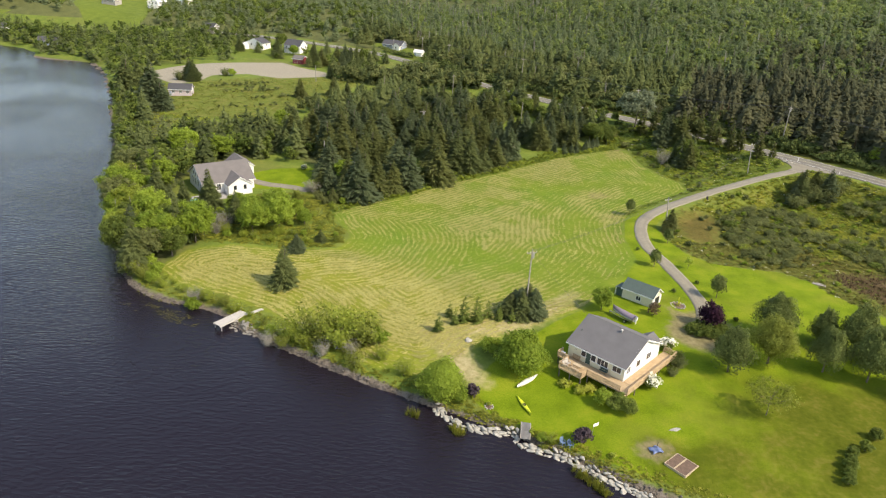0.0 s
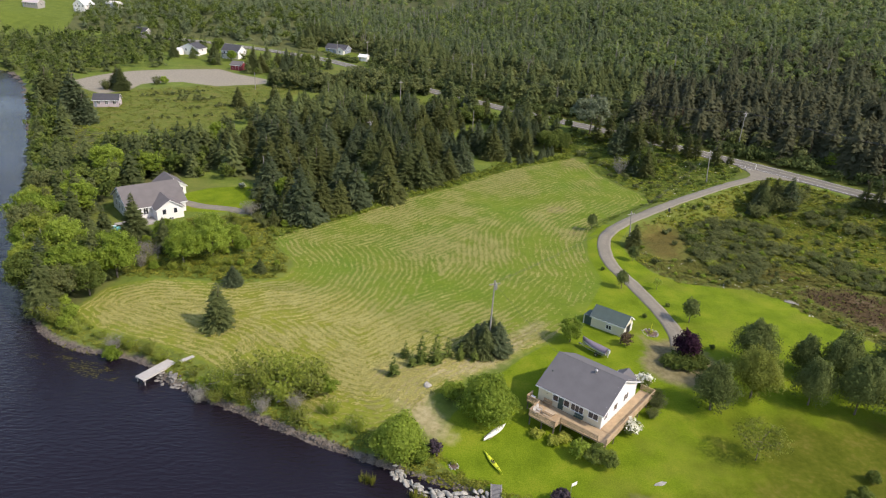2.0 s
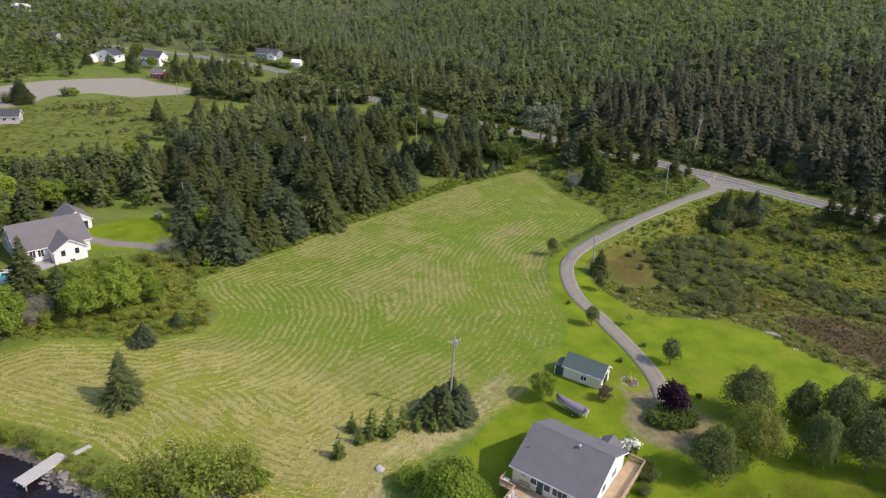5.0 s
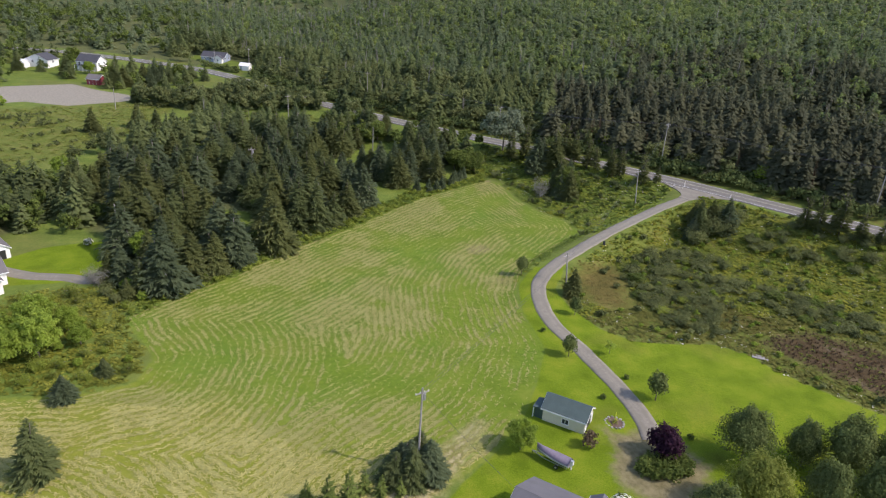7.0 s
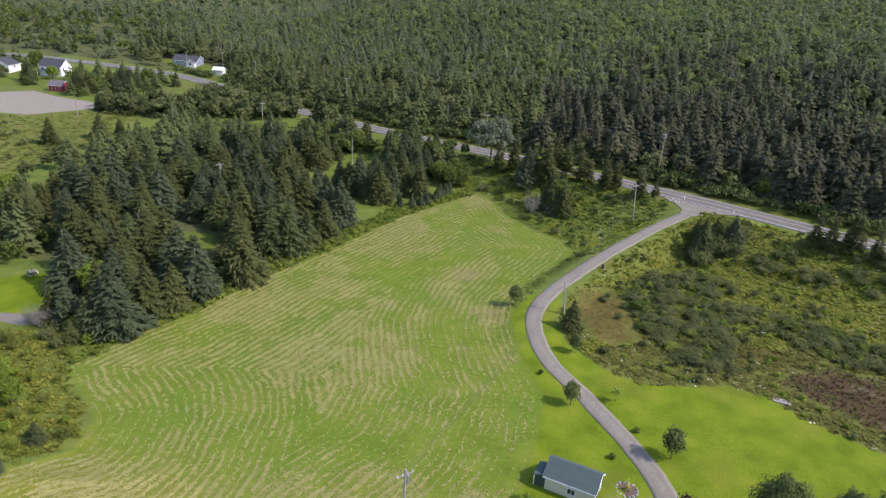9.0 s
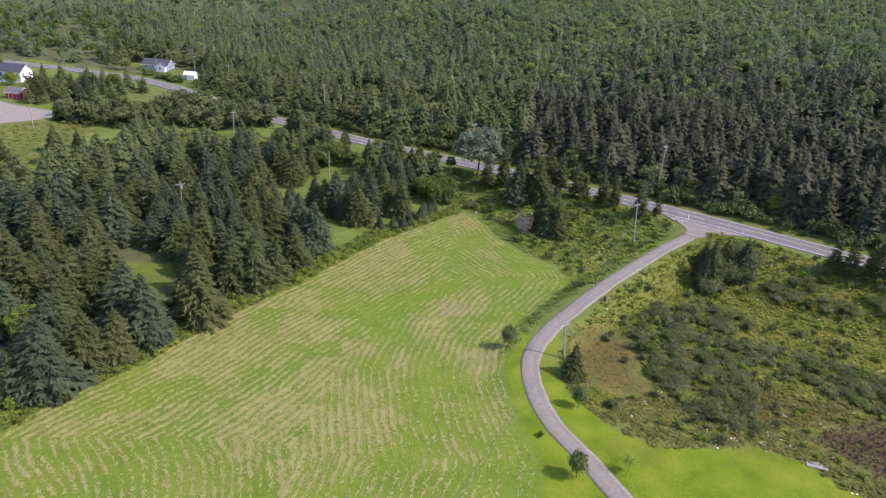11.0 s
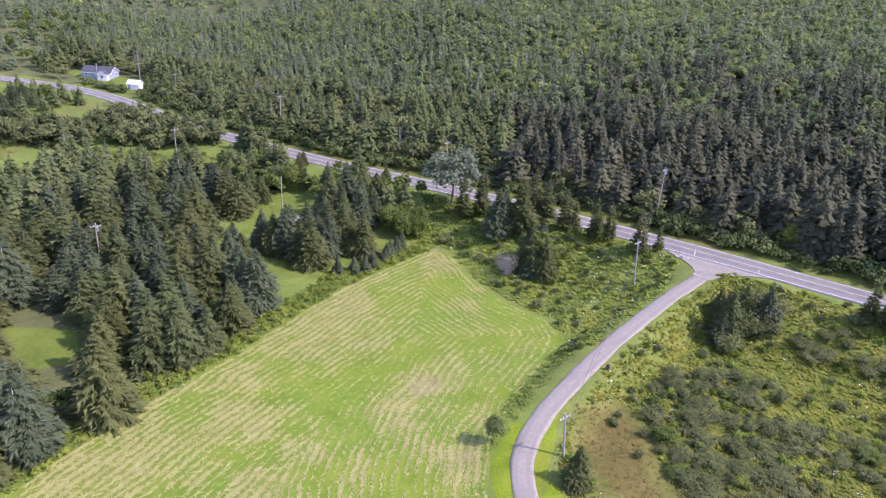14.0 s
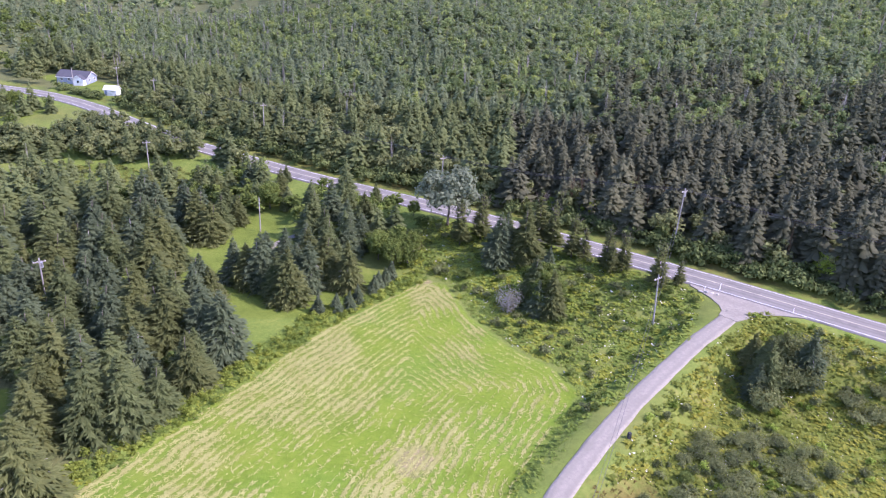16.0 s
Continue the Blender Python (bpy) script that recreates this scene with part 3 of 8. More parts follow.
def build_ground():
    xs, ys = spaced(-110, 145, 1.35, 2600, 1.09), spaced(58, 255, 1.35, 2600, 1.09)
    X, Y = np.meshgrid(xs, ys)
    Z = height(X.ravel(), Y.ravel())
    X, Y = X.ravel(), Y.ravel()
    nx, ny = len(xs), len(ys)
    i = (np.arange(ny - 1)[:, None] * nx + np.arange(nx - 1)[None, :]).ravel()
    F = np.stack([i, i + 1, i + nx + 1, i + nx], 1)
    me = np_mesh("ground", np.stack([X, Y, Z], 1), F, M_GROUND, True)
    d, _, s = near_line(X, Y, SHORE_S)
    shore = np.where(s < 0, d, -d)
    dr, _, rs = near_line(X, Y, ROAD_S)
    hillside = np.where(rs > 0, -dr, dr - 11)
    fields = {
        "field": outline(X, Y, FIELD), "row": swath_rows(X, Y), "hay": hay_amount(X, Y), "straw": outline(X, Y, STRAW), "meadow": np.maximum(outline(X, Y, MEADOW), outline(X, Y, SWAMP) - 1), "marsh": outline(X, Y, MARSH), "brown": np.maximum.reduce([outline(X, Y, BROWN), outline(X, Y, BROWN_STRIP), np.where(rs > 0, -60, 1.6 - .8 * np.abs(dr - 8) + 1.5 * wob(X, Y, 6, 3))]),
        "lawn": np.maximum.reduce([3.3 - near_line(X, Y, DRIVE_S)[0] + .5 * wob(X, Y, 5, 2) - 2.4 * ss(164, 175, Y)] + [outline(X, Y, p) for p in (LAWN, HOUSE_LAWN)]),
        "turf": np.maximum.reduce([outline(X, Y, p) for p in (BACK_LAWN, INNER_LAWN, BLUE_LAWN, VILLAGE_LAWN, FAR_LAWN)]),
        # Rises towards the right-hand lawn and the strip nearest the water.
        "worn": np.maximum(ss(28, 62, X) * ss(103, 88, Y + .15 * X - 8), .8 * ss(22, 34, X) * ss(84, 74, Y)),
        "lot": outline(X, Y, LOT), "yard": np.maximum(outline(X, Y, YARD), 2.2 - np.hypot(X - 31.2, (Y - 76.4) / .9)), "path": outline(X, Y, PATH), "shore": shore,
        "wood": np.maximum.reduce([hillside] + [outline(X, Y, p) for p in (SPRUCE_WOOD, SHORE_WOOD)]),
        "patch": np.maximum.reduce([3.0 - np.hypot((X - 42.8) / 1.15, (Y - 183.5) / 1.2), 2.2 - np.hypot((X - 43) / 1.3, Y - 166), 2.5 - np.hypot((X - 59) / 1.2, Y - 235)]),
    }
    for k, v in fields.items():
        me.attributes.new(k, 'FLOAT', 'POINT').data.foreach_set("value", np.clip(v, -60, 900).astype(np.float32))
    tagged(new("ground", me), "green lawn, mown hay field, weedy meadow and gravel beside a lake", "ground", kind="structure")


def ribbon(name, line, half, mat, lift, crown=0.05, lat=4, label="", category=""):
    """A road or lane along a line with heights."""
    p = smooth_line(line, 10)
    t = np.gradient(p[:, :2], axis=0)
    t /= np.linalg.norm(t, axis=1)[:, None]
    nrm = np.stack([t[:, 1], -t[:, 0]], 1)
    s = np.concatenate([[0], np.cumsum(np.linalg.norm(np.diff(p[:, :2], axis=0), axis=1))])
    off = np.linspace(-half, half, 2 * lat + 1)
    V, U = [], []
    for k, o in enumerate([off[0] - .12] + list(off) + [off[-1] + .12]):
        edge = k in (0, 2 * lat + 2)
        w = 0 if abs(o) < half * .6 else (wob(s, s * 0 + o, 1.7, o) * .16)
        x, y = p[:, 0] + nrm[:, 0] * (o + np.sign(o) * w), p[:, 1] + nrm[:, 1] * (o + np.sign(o) * w)
        z = p[:, 2] + lift - crown * (o / half) ** 2 - (.35 if edge else 0)
        V.append(np.stack([x, y, z], 1))
        U.append(np.stack([np.full(len(s), o), s], 1))
    n, k = len(p), len(V)
    V, U = np.concatenate(V), np.concatenate(U)
    i = (np.arange(k - 1)[:, None] * n + np.arange(n - 1)[None, :]).ravel()
    F = np.stack([i, i + 1, i + n + 1, i + n], 1)
    me = np_mesh(name, V, F, mat, True)
    uv = me.uv_layers.new(name="UVMap")
    uv.data.foreach_set("uv", U[F.ravel()].astype(np.float32).ravel())
    return tagged(new(name, me), label, category, kind="structure"), p, nrm, s


def stripe(name, p, nrm, offset, width, lift, mat, label, parent, a=0, b=None):
    V, n = [], len(p[a:b])
    for o in (offset - width / 2, offset + width / 2):
        V.append(np.stack([p[a:b, 0] + nrm[a:b, 0] * o, p[a:b, 1] + nrm[a:b, 1] * o, p[a:b, 2] + lift - .08 * (o / 4) ** 2], 1))
    i = np.arange(n - 1)
    ob = new(name, np_mesh(name, np.concatenate(V), np.stack([i, i + 1, i + n + 1, i + n], 1), mat))
    ob.parent = parent
    tagged(ob, label)


# woods, as plan outlines
SPRUCE_WOOD = [(-31, 170), (-25, 163.8), (-9.2, 176.4), (2.8, 190.8), (15, 202.6), (22.5, 210), (12, 229), (9, 250), (6, 270), (-2, 290), (-18, 296), (-32, 292), (-46, 270), (-52, 240), (-54, 215), (-44, 199), (-36, 193), (-33, 180)]
SHORE_WOOD = [(-58, 126), (-63, 124), (-68, 132), (-78, 153), (-87, 173), (-96, 193), (-110, 224), (-126, 256), (-146, 295), (-140, 300), (-124, 272), (-104, 246), (-78, 240), (-62, 226), (-56, 203), (-62, 197), (-72, 190), (-74, 170), (-66, 156), (-58, 150), (-53, 140)]
build_ground()
lake = Geo()
for i in range(12):
    for j in range(12):
        x0, y0 = -2600 + i * 430, -2600 + j * 320
        lake.add([(x0, y0, WATER), (x0 + 430, y0, WATER), (x0 + 430, y0 + 320, WATER), (x0, y0 + 320, WATER)], [(0, 1, 2, 3)])
tagged(new("lake_water", lake.mesh("lake_water", M_WATER)), "dark, slightly rippled lake water", "lake", kind="structure")
road, rp, rn, rs_ = ribbon("road", ROAD, 4.0, M_ASPHALT, .02, .08, 4, "worn grey two-lane asphalt road with faded lines", "road")
stripe("edge_line", rp, rn, -3.35, .16, .035, M_LINE, "faded white edge line", road)
stripe("edge_line", rp, rn, 3.35, .16, .035, M_LINE, "faded white edge line", road)
stripe("centre_line", rp, rn, .0, .22, .035, M_YELLOW_LINE, "faded pale yellow centre line", road)
ribbon("driveway", DRIVE[:-1] + [(107.5, 202.1, 6.68)], 1.55, M_DRIVE, .02, .05, 3, "long winding grey gravel driveway", "driveway")
ribbon("lane", LANE, 1.5, M_DRIVE, .02, .05, 3, "gravel lane beside a lawn", "lane")
ribbon("track", TRACK, .85, M_DRIVE, .02, .05, 3, "narrow gravel track among spruces", "track")


# ---------- plants ----------
def conifer_arrays(rng, h=10.0, r=2.4, whorls=22, per=8, twigs=3, lean=1.0, bare=.06, gaps=.06):
    """Crown of a conifer: whorls of drooping branches with feathery side twigs."""
    V, F = [], []
    ph, ph2 = rng.uniform(0, 6.28), rng.uniform(0, 6.28)
    for w in range(whorls):
        f = bare + (1 - bare) * (w + rng.uniform(0, .8)) / whorls
        rad = r * ((1 - f) ** .8) * (1.0 if f > .16 else .82 + 1.12 * f) + .1
        n = max(4, int(per * (.5 + .6 * (1 - f))))
        a0 = rng.uniform(0, 6.28)
        for k in range(n):
            a = a0 + 6.283 * k / n + rng.uniform(-.4, .4)
            if rng.uniform() < gaps:
                continue
            L = rad * rng.uniform(.68, 1.12) * (1 + .1 * math.sin(2 * a + ph + 3 * f) + .08 * math.sin(9 * f + ph2 + a))
            z0 = f * h + rng.uniform(-.25, .25)
            drop = L * rng.uniform(.1, .45) * lean - (.3 * L if f > .85 else 0)
            ca, sa = math.cos(a), math.sin(a)

            def pt(u, s, dz=0.0):
                rr, zz = u * L, z0 - drop * u ** 1.2 + .16 * L * max(0, u - .6) + dz
                return (ca * rr - sa * s, sa * rr + ca * s, zz)
            wd = (.075 if twigs > 1 else .17) * L + .09
            i = len(V)
            V += [pt(.05, 0, .06), pt(.5, wd, -.14 * L), pt(.5, -wd, -.14 * L), pt(1, 0)]
            F += [(i, i + 3, i + 1), (i, i + 2, i + 3)]
            if twigs < 2:
                V.append(pt(.5, 0, .06))
                F[-2:] = [(i, i + 4, i + 1), (i, i + 2, i + 4), (i + 4, i + 3, i + 1), (i + 4, i + 2, i + 3)]
            for q in range(twigs):
                u = .2 + .68 * (q + rng.uniform(0, .8)) / twigs
                for sgn in (-1, 1):
                    i = len(V)
                    o = sgn * (.12 + .3 * L * (1.05 - u) * rng.uniform(.55, 1.3))
                    V += [pt(u - .1, 0, .05), pt(u + .1, -.03 * sgn, .0), pt(min(1.05, u + .24), o, L * rng.uniform(-.16, .06))]
                    F.append((i, i + 1, i + 2))
    i = len(V)
    V += [(.09, 0, h * .93), (-.05, .08, h * .93), (-.05, -.08, h * .93), (0, 0, h * 1.03)]
    F += [(i, i + 1, i + 3), (i + 1, i + 2, i + 3), (i + 2, i, i + 3)]
    return np.array(V, float), np.array(F)


def loose_conifer_arrays(rng, h=10.0, r=2.4, blades=120, bare=.06, wide=.3):
    """A conifer seen from afar: drooping branch blades set all round a pointed crown, with no two whorls alike."""
    f = bare + (1 - bare) * (1 - np.sqrt(rng.uniform(.0, 1, blades)))
    f[: blades // 8] = rng.uniform(.6, .97, blades // 8)
    a = rng.uniform(0, 6.283, blades)
    ph = rng.uniform(0, 6.28)
    R = (r * (1 - f) ** .8 + .12) * rng.uniform(.45, 1.18, blades) * (1 + .12 * np.sin(2 * a + ph))
    z = f * h
    drop = R * rng.uniform(-.05, .6, blades)
    w = wide * R + .02 * h
    c, q = np.cos(a), np.sin(a)
    inner = np.stack([c * R * .12, q * R * .12, z + .12 * R + .15], 1)
    left = np.stack([c * R * .62 - q * w, q * R * .62 + c * w, z - drop * .55 - .1 * R], 1)
    right = np.stack([c * R * .62 + q * w, q * R * .62 - c * w, z - drop * .55 - .1 * R], 1)
    tip = np.stack([c * R, q * R, z - drop * .8], 1)
    i = 4 * np.arange(blades)
    V = np.stack([inner, left, tip, right], 1).reshape(-1, 3)
    F = np.concatenate([np.stack([i, i + 2, i + 1], 1), np.stack([i, i + 3, i + 2], 1)])
    n = len(V)
    V = np.concatenate([V, [(.12, 0, h * .9), (-.07, .11, h * .9), (-.07, -.11, h * .9), (0, 0, h * 1.03)]])
    F = np.concatenate([F, [(n, n + 1, n + 3), (n + 1, n + 2, n + 3), (n + 2, n, n + 3)]])
    return V, F


def ball(sub):
    bm = bmesh.new()
    bmesh.ops.create_icosphere(bm, subdivisions=sub, radius=1)
    v, f = np.array([p.co[:] for p in bm.verts]), np.array([[q.index for q in p.verts] for p in bm.faces])
    bm.free()
    return v, f


BALL1, BALL2 = ball(1), ball(2)


def broadleaf_arrays(rng, h=7.0, w=6.0, lobes=12, leaves=1100, size=.42, low=.22, core=True, fine=1.0):
    """Crown of many leaf sprays on uneven lobes, over a shaded core."""
    V, F, n = [], [], 0
    cz, rz = h * (low + (1 - low) / 2), h * (1 - low) / 2
    C = []
    for k in range(lobes):
        z = rng.uniform(-.75, .85)
        a = 2.4 * k + rng.uniform(-.5, .5)
        q = math.sqrt(max(.05, 1 - z * z)) * rng.uniform(.45, .72) * (1.18 if fine < 1 else 1)
        lr = w / 2 * rng.uniform(.34, .52) * fine * (1 - .25 * max(0, z))
        C.append((q * w / 2 * math.cos(a), q * w / 2 * math.sin(a), cz + z * rz * .72, lr))
    C.append((0, 0, cz, w * .3))
    if core:
        for x, y, z, lr in C if lobes > 3 else C[-1:]:
            bv, bf = BALL1
            V.append(bv * lr * .48 * rng.uniform(.85, 1.1, (len(bv), 1)) + (x, y, z))
            F.append(bf + n)
            n += len(bv)
    tot = sum(c[3] ** 2 for c in C)
    for x, y, z, lr in C:
        m = max(4, int(leaves * lr ** 2 / tot))
        d = rng.normal(size=(m, 3))
        d /= np.linalg.norm(d, axis=1)[:, None]
        d[:, 2] = np.where(d[:, 2] < -.5, -d[:, 2], d[:, 2])
        P = d * lr * rng.uniform(.5, 1.34, (m, 1)) * (1, 1, .85) + (x, y, z)
        nn = d + rng.normal(scale=.45, size=(m, 3)) + (0, 0, .4)
        nn /= np.linalg.norm(nn, axis=1)[:, None]
        t1 = np.cross(nn, rng.normal(size=(m, 3)))
        t1 /= np.linalg.norm(t1, axis=1)[:, None]
        t2 = np.cross(nn, t1)
        s = size * rng.uniform(.6, 1.35, (m, 1))
        Q = np.stack([P + t1 * s * 1.1, P - t1 * s * .6 + t2 * s * .75, P - t1 * s * .6 - t2 * s * .75 - nn * s * .2], 1).reshape(-1, 3)
        V.append(Q)
        i = n + 3 * np.arange(m)
        F.append(np.stack([i, i + 1, i + 2], 1))
        n += 3 * m
    return np.concatenate(V), np.concatenate(F)


def round_crown_arrays(rng, h=8.0, w=7.0, low=.14, leaves=5200, size=.2, top=.0, lumps=40, deep=.46):
    """A close, rounded crown: leaf sprays over a lumpy egg, with a shaded core. top: how far it narrows upwards."""
    c = rng.normal(size=(lumps, 3))
    c /= np.linalg.norm(c, axis=1)[:, None]
    amp = rng.uniform(.4, 1.0, lumps) * deep

    def shape(d):
        near = np.exp(-(1 - d @ c.T) * 22)
        k = 1 - deep * .45 + (near * amp).max(1)
        cz, rz = h * (low + (1 - low) * .46), h * (1 - low) / 2
        wide = w / 2 * (1 - top * np.clip(d[:, 2], -.3, 1))
        return np.stack([d[:, 0] * wide * k, d[:, 1] * wide * k, cz + d[:, 2] * rz * k], 1)
    bv, bf = BALL2
    core = shape(bv)
    mid = core.mean(0)
    V, F = [(core - mid) * .72 + mid], [bf]
    d = rng.normal(size=(leaves, 3))
    d /= np.linalg.norm(d, axis=1)[:, None]
    d[:, 2] = np.where((d[:, 2] < -.55) & (rng.uniform(size=leaves) < .7), -d[:, 2], d[:, 2])
    P = (shape(d) - mid) * rng.uniform(.7, 1.14, (leaves, 1)) + mid
    nn = d + rng.normal(scale=.5, size=(leaves, 3)) + (0, 0, .35)
    nn /= np.linalg.norm(nn, axis=1)[:, None]
    t1 = np.cross(nn, rng.normal(size=(leaves, 3)))
    t1 /= np.linalg.norm(t1, axis=1)[:, None]
    t2 = np.cross(nn, t1)
    q = size * rng.uniform(.55, 1.35, (leaves, 1))
    V.append(np.stack([P + t1 * q * 1.1, P - t1 * q * .6 + t2 * q * .75, P - t1 * q * .6 - t2 * q * .75 - nn * q * .2], 1).reshape(-1, 3))
    F.append(len(bv) + np.arange(3 * leaves).reshape(-1, 3))
    return np.concatenate(V), np.concatenate(F)


def twig_arrays(rng, h=3.0, w=2.5, n=60, thick=.035):
    """Bare upright twigs."""
    V, F = [], []
    for k in range(n):
        a, q = rng.uniform(0, 6.28), rng.uniform(0, .25)
        b = np.array([q * w * math.cos(a) * .5, q * w * math.sin(a) * .5, h * rng.uniform(0, .4)])
        a += rng.uniform(-.7, .7)
        e = np.array([w / 2 * rng.uniform(.3, 1) * math.cos(a), w / 2 * rng.uniform(.3, 1) * math.sin(a), h * rng.uniform(.55, 1)])
        s = np.array([-math.sin(a), math.cos(a), 0]) * thick
        i = len(V)
        V += [b - s, b + s, e, b + (0, 0, .06)]
        F += [(i, i + 1, i + 2), (i, i + 3, i + 2)]
    return np.array(V), np.array(F)


def shoot_arrays(rng, h=3.6, w=4.0, shoots=40, leaves=26, size=.13, low=.2):
    """A loose alder or willow bush: leaves strung along upright shoots that fan out from the base."""
    P, D = [], []
    for k in range(shoots):
        a, lean = rng.uniform(0, 6.28), math.sqrt(rng.uniform(0, 1))
        L = h * rng.uniform(.62, 1.05) * (1 - .22 * lean)
        u = rng.uniform(low, 1, leaves)
        out = w / 2 * lean * (.15 + .85 * u ** 1.1)
        spread = .1 + .035 * w
        p = np.stack([out * math.cos(a), out * math.sin(a), L * u], 1) + rng.normal(scale=spread, size=(leaves, 3))
        P.append(p)
        D.append(np.stack([np.full(leaves, math.cos(a) * lean), np.full(leaves, math.sin(a) * lean), np.full(leaves, .75)], 1))
    P, D = np.concatenate(P), np.concatenate(D)
    m = len(P)
    P[:, 2] = np.maximum(P[:, 2], .08)
    nn = D + rng.normal(scale=.5, size=(m, 3))
    nn /= np.linalg.norm(nn, axis=1)[:, None]
    t1 = np.cross(nn, rng.normal(size=(m, 3)))
    t1 /= np.linalg.norm(t1, axis=1)[:, None]
    t2 = np.cross(nn, t1)
    q = size * rng.uniform(.6, 1.35, (m, 1))
    V = np.stack([P + t1 * q * 1.2, P - t1 * q * .6 + t2 * q * .7, P - t1 * q * .6 - t2 * q * .7], 1).reshape(-1, 3)
    return V, np.arange(3 * m).reshape(-1, 3)


def trunk_mesh(name, h, r, limbs, rng, mat, w=2.0, rise=.28):
    g = Geo()
    x = y = 0.0
    seg = 4
    pts = [(0, 0, -.3)]
    for k in range(1, seg + 1):
        x += rng.uniform(-.03, .03) * h
        y += rng.uniform(-.03, .03) * h
        pts.append((x, y, h * k / seg))
    for k in range(seg):
        g.beam(pts[k], pts[k + 1], r * (1 - .8 * k / seg), r * (1 - .8 * (k + 1) / seg), 7)
    for k in range(limbs):
        a = 2.4 * k + rng.uniform(-.4, .4)
        z = h * (rng.uniform(.3, .8) if rise > 0 else rng.uniform(.12, .6))
        e = (w * .42 * math.cos(a), w * .42 * math.sin(a), z + h * rise)
        g.beam((x * z / h, y * z / h, z), e, r * .35, r * .1, 5)
    return g.mesh(name, mat, True)


RNG = np.random.RandomState(7)
PLANTS = {}


def plant_kind(key, trunk, crowns):
    PLANTS[key] = (trunk, crowns)


def define_plants():
    r = RNG
    for k in range(6):
        V, F = conifer_arrays(r, 10, 3.8 + .22 * (k % 3), 38 + k, 14, 4, .9, .02 if k < 2 else .05, .03 + .03 * (k % 3))
        trunk = trunk_mesh("trunk", 9.4, .17, 0, r, M_BARK) if k < 4 else trunk_mesh("trunk", 8.6, .18, 22, r, M_DEADWOOD, 4.8, -.05)
        plant_kind("spruce%d" % k, trunk, np_mesh("crown", V, F, (M_SPRUCE, M_BLUE_SPRUCE, M_OLIVE_SPRUCE)[k % 3]))
    for k in range(2):
        V, F = conifer_arrays(r, 4, 1.4, 13, 8, 2, .8, .02)
        plant_kind("young_fir%d" % k, trunk_mesh("trunk", 3.6, .06, 0, r, M_BARK), np_mesh("crown", V, F, M_FIR))
    for k in range(3):
        V, F = broadleaf_arrays(r, 7.5, 6.6, 60, 7200, .145, .08, True, .5)
        for nm, mt in (("maple", M_MAPLE), ("lime", M_LIME), ("golden", M_YELLOWING), ("ash", M_ALDER)):
            plant_kind("%s%d" % (nm, k), trunk_mesh("trunk", 5, .16, 6, r, M_BARK, 5), np_mesh("crown", V, F, mt))
    for k in range(3):
        V, F = broadleaf_arrays(r, 3.4, 3.8, 34, 2300, .13, .02, True, .56)
        W, G = shoot_arrays(r, 3.2, 4.2, 62, 34, .13, .1)
        for nm, mt in (("bush", M_ALDER), ("green_bush", M_LIME), ("dark_bush", M_MAPLE), ("yellow_bush", M_YELLOWING)):
            if nm in ("bush", "yellow_bush"):
                plant_kind("%s%d" % (nm, k), trunk_mesh("stem", 1.8, .06, 9, r, M_DEADWOOD, 3), np_mesh("crown", W, G, mt))
                continue
            plant_kind("%s%d" % (nm, k), trunk_mesh("stem", 1.8, .07, 7, r, M_BARK, 3), np_mesh("crown", V, F, mt))
    for k in range(3):
        V, F = shoot_arrays(r, 3.8, 4.2, 46, 30, .125)
        plant_kind("wispy_bush%d" % k, trunk_mesh("stem", 2.2, .06, 12, r, M_DEADWOOD, 4.2), np_mesh("crown", V, F, M_OLIVE_LEAF if k == 1 else M_YELLOWING))
    V, F = broadleaf_arrays(r, 6.2, 5.6, 15, 2800, .24, .12)
    plant_kind("purple_tree", trunk_mesh("trunk", 4.5, .15, 6, r, M_BARK, 4), np_mesh("crown", V, F, M_PURPLE))
    V, F = broadleaf_arrays(r, 1.6, 1.8, 8, 500, .16, .02)
    plant_kind("purple_shrub", trunk_mesh("stem", 1, .05, 4, r, M_BARK, 1.2), np_mesh("crown", V, F, M_PLUM))
    plant_kind("small_shrub", trunk_mesh("stem", .8, .04, 4, r, M_BARK, 1.0), np_mesh("crown", *broadleaf_arrays(r, 1.2, 1.3, 7, 350, .13, .02), M_MAPLE))
    plant_kind("hosta", trunk_mesh("stem", .3, .04, 3, r, M_BARK, .8), np_mesh("crown", *broadleaf_arrays(r, .9, 1.7, 9, 320, .2, .02), M_HOSTA))
    plant_kind("hydrangea", trunk_mesh("stem", 1.2, .05, 5, r, M_BARK, 1.5), np_mesh("crown", *broadleaf_arrays(r, 2.0, 2.4, 11, 420, .2, .03), M_MAPLE))
    plant_kind("russet_bush", trunk_mesh("stem", 1.6, .07, 6, r, M_BARK, 2), np_mesh("crown", *broadleaf_arrays(r, 2.6, 2.6, 9, 420, .2, .1, False), M_RUSSET))
    plant_kind("grey_bush", trunk_mesh("stem", 1.8, .08, 9, r, M_DEADWOOD, 3), np_mesh("crown", *shoot_arrays(r, 3.4, 3.2, 60, 30, .065, .15), M_GREY_TWIG))
    V, F = broadleaf_arrays(r, 4.6, 3.0, 9, 260, .2, .25, False)
    plant_kind("sapling", trunk_mesh("trunk", 4, .06, 8, r, M_BARK, 2.6), np_mesh("crown", V, F, M_LIME))
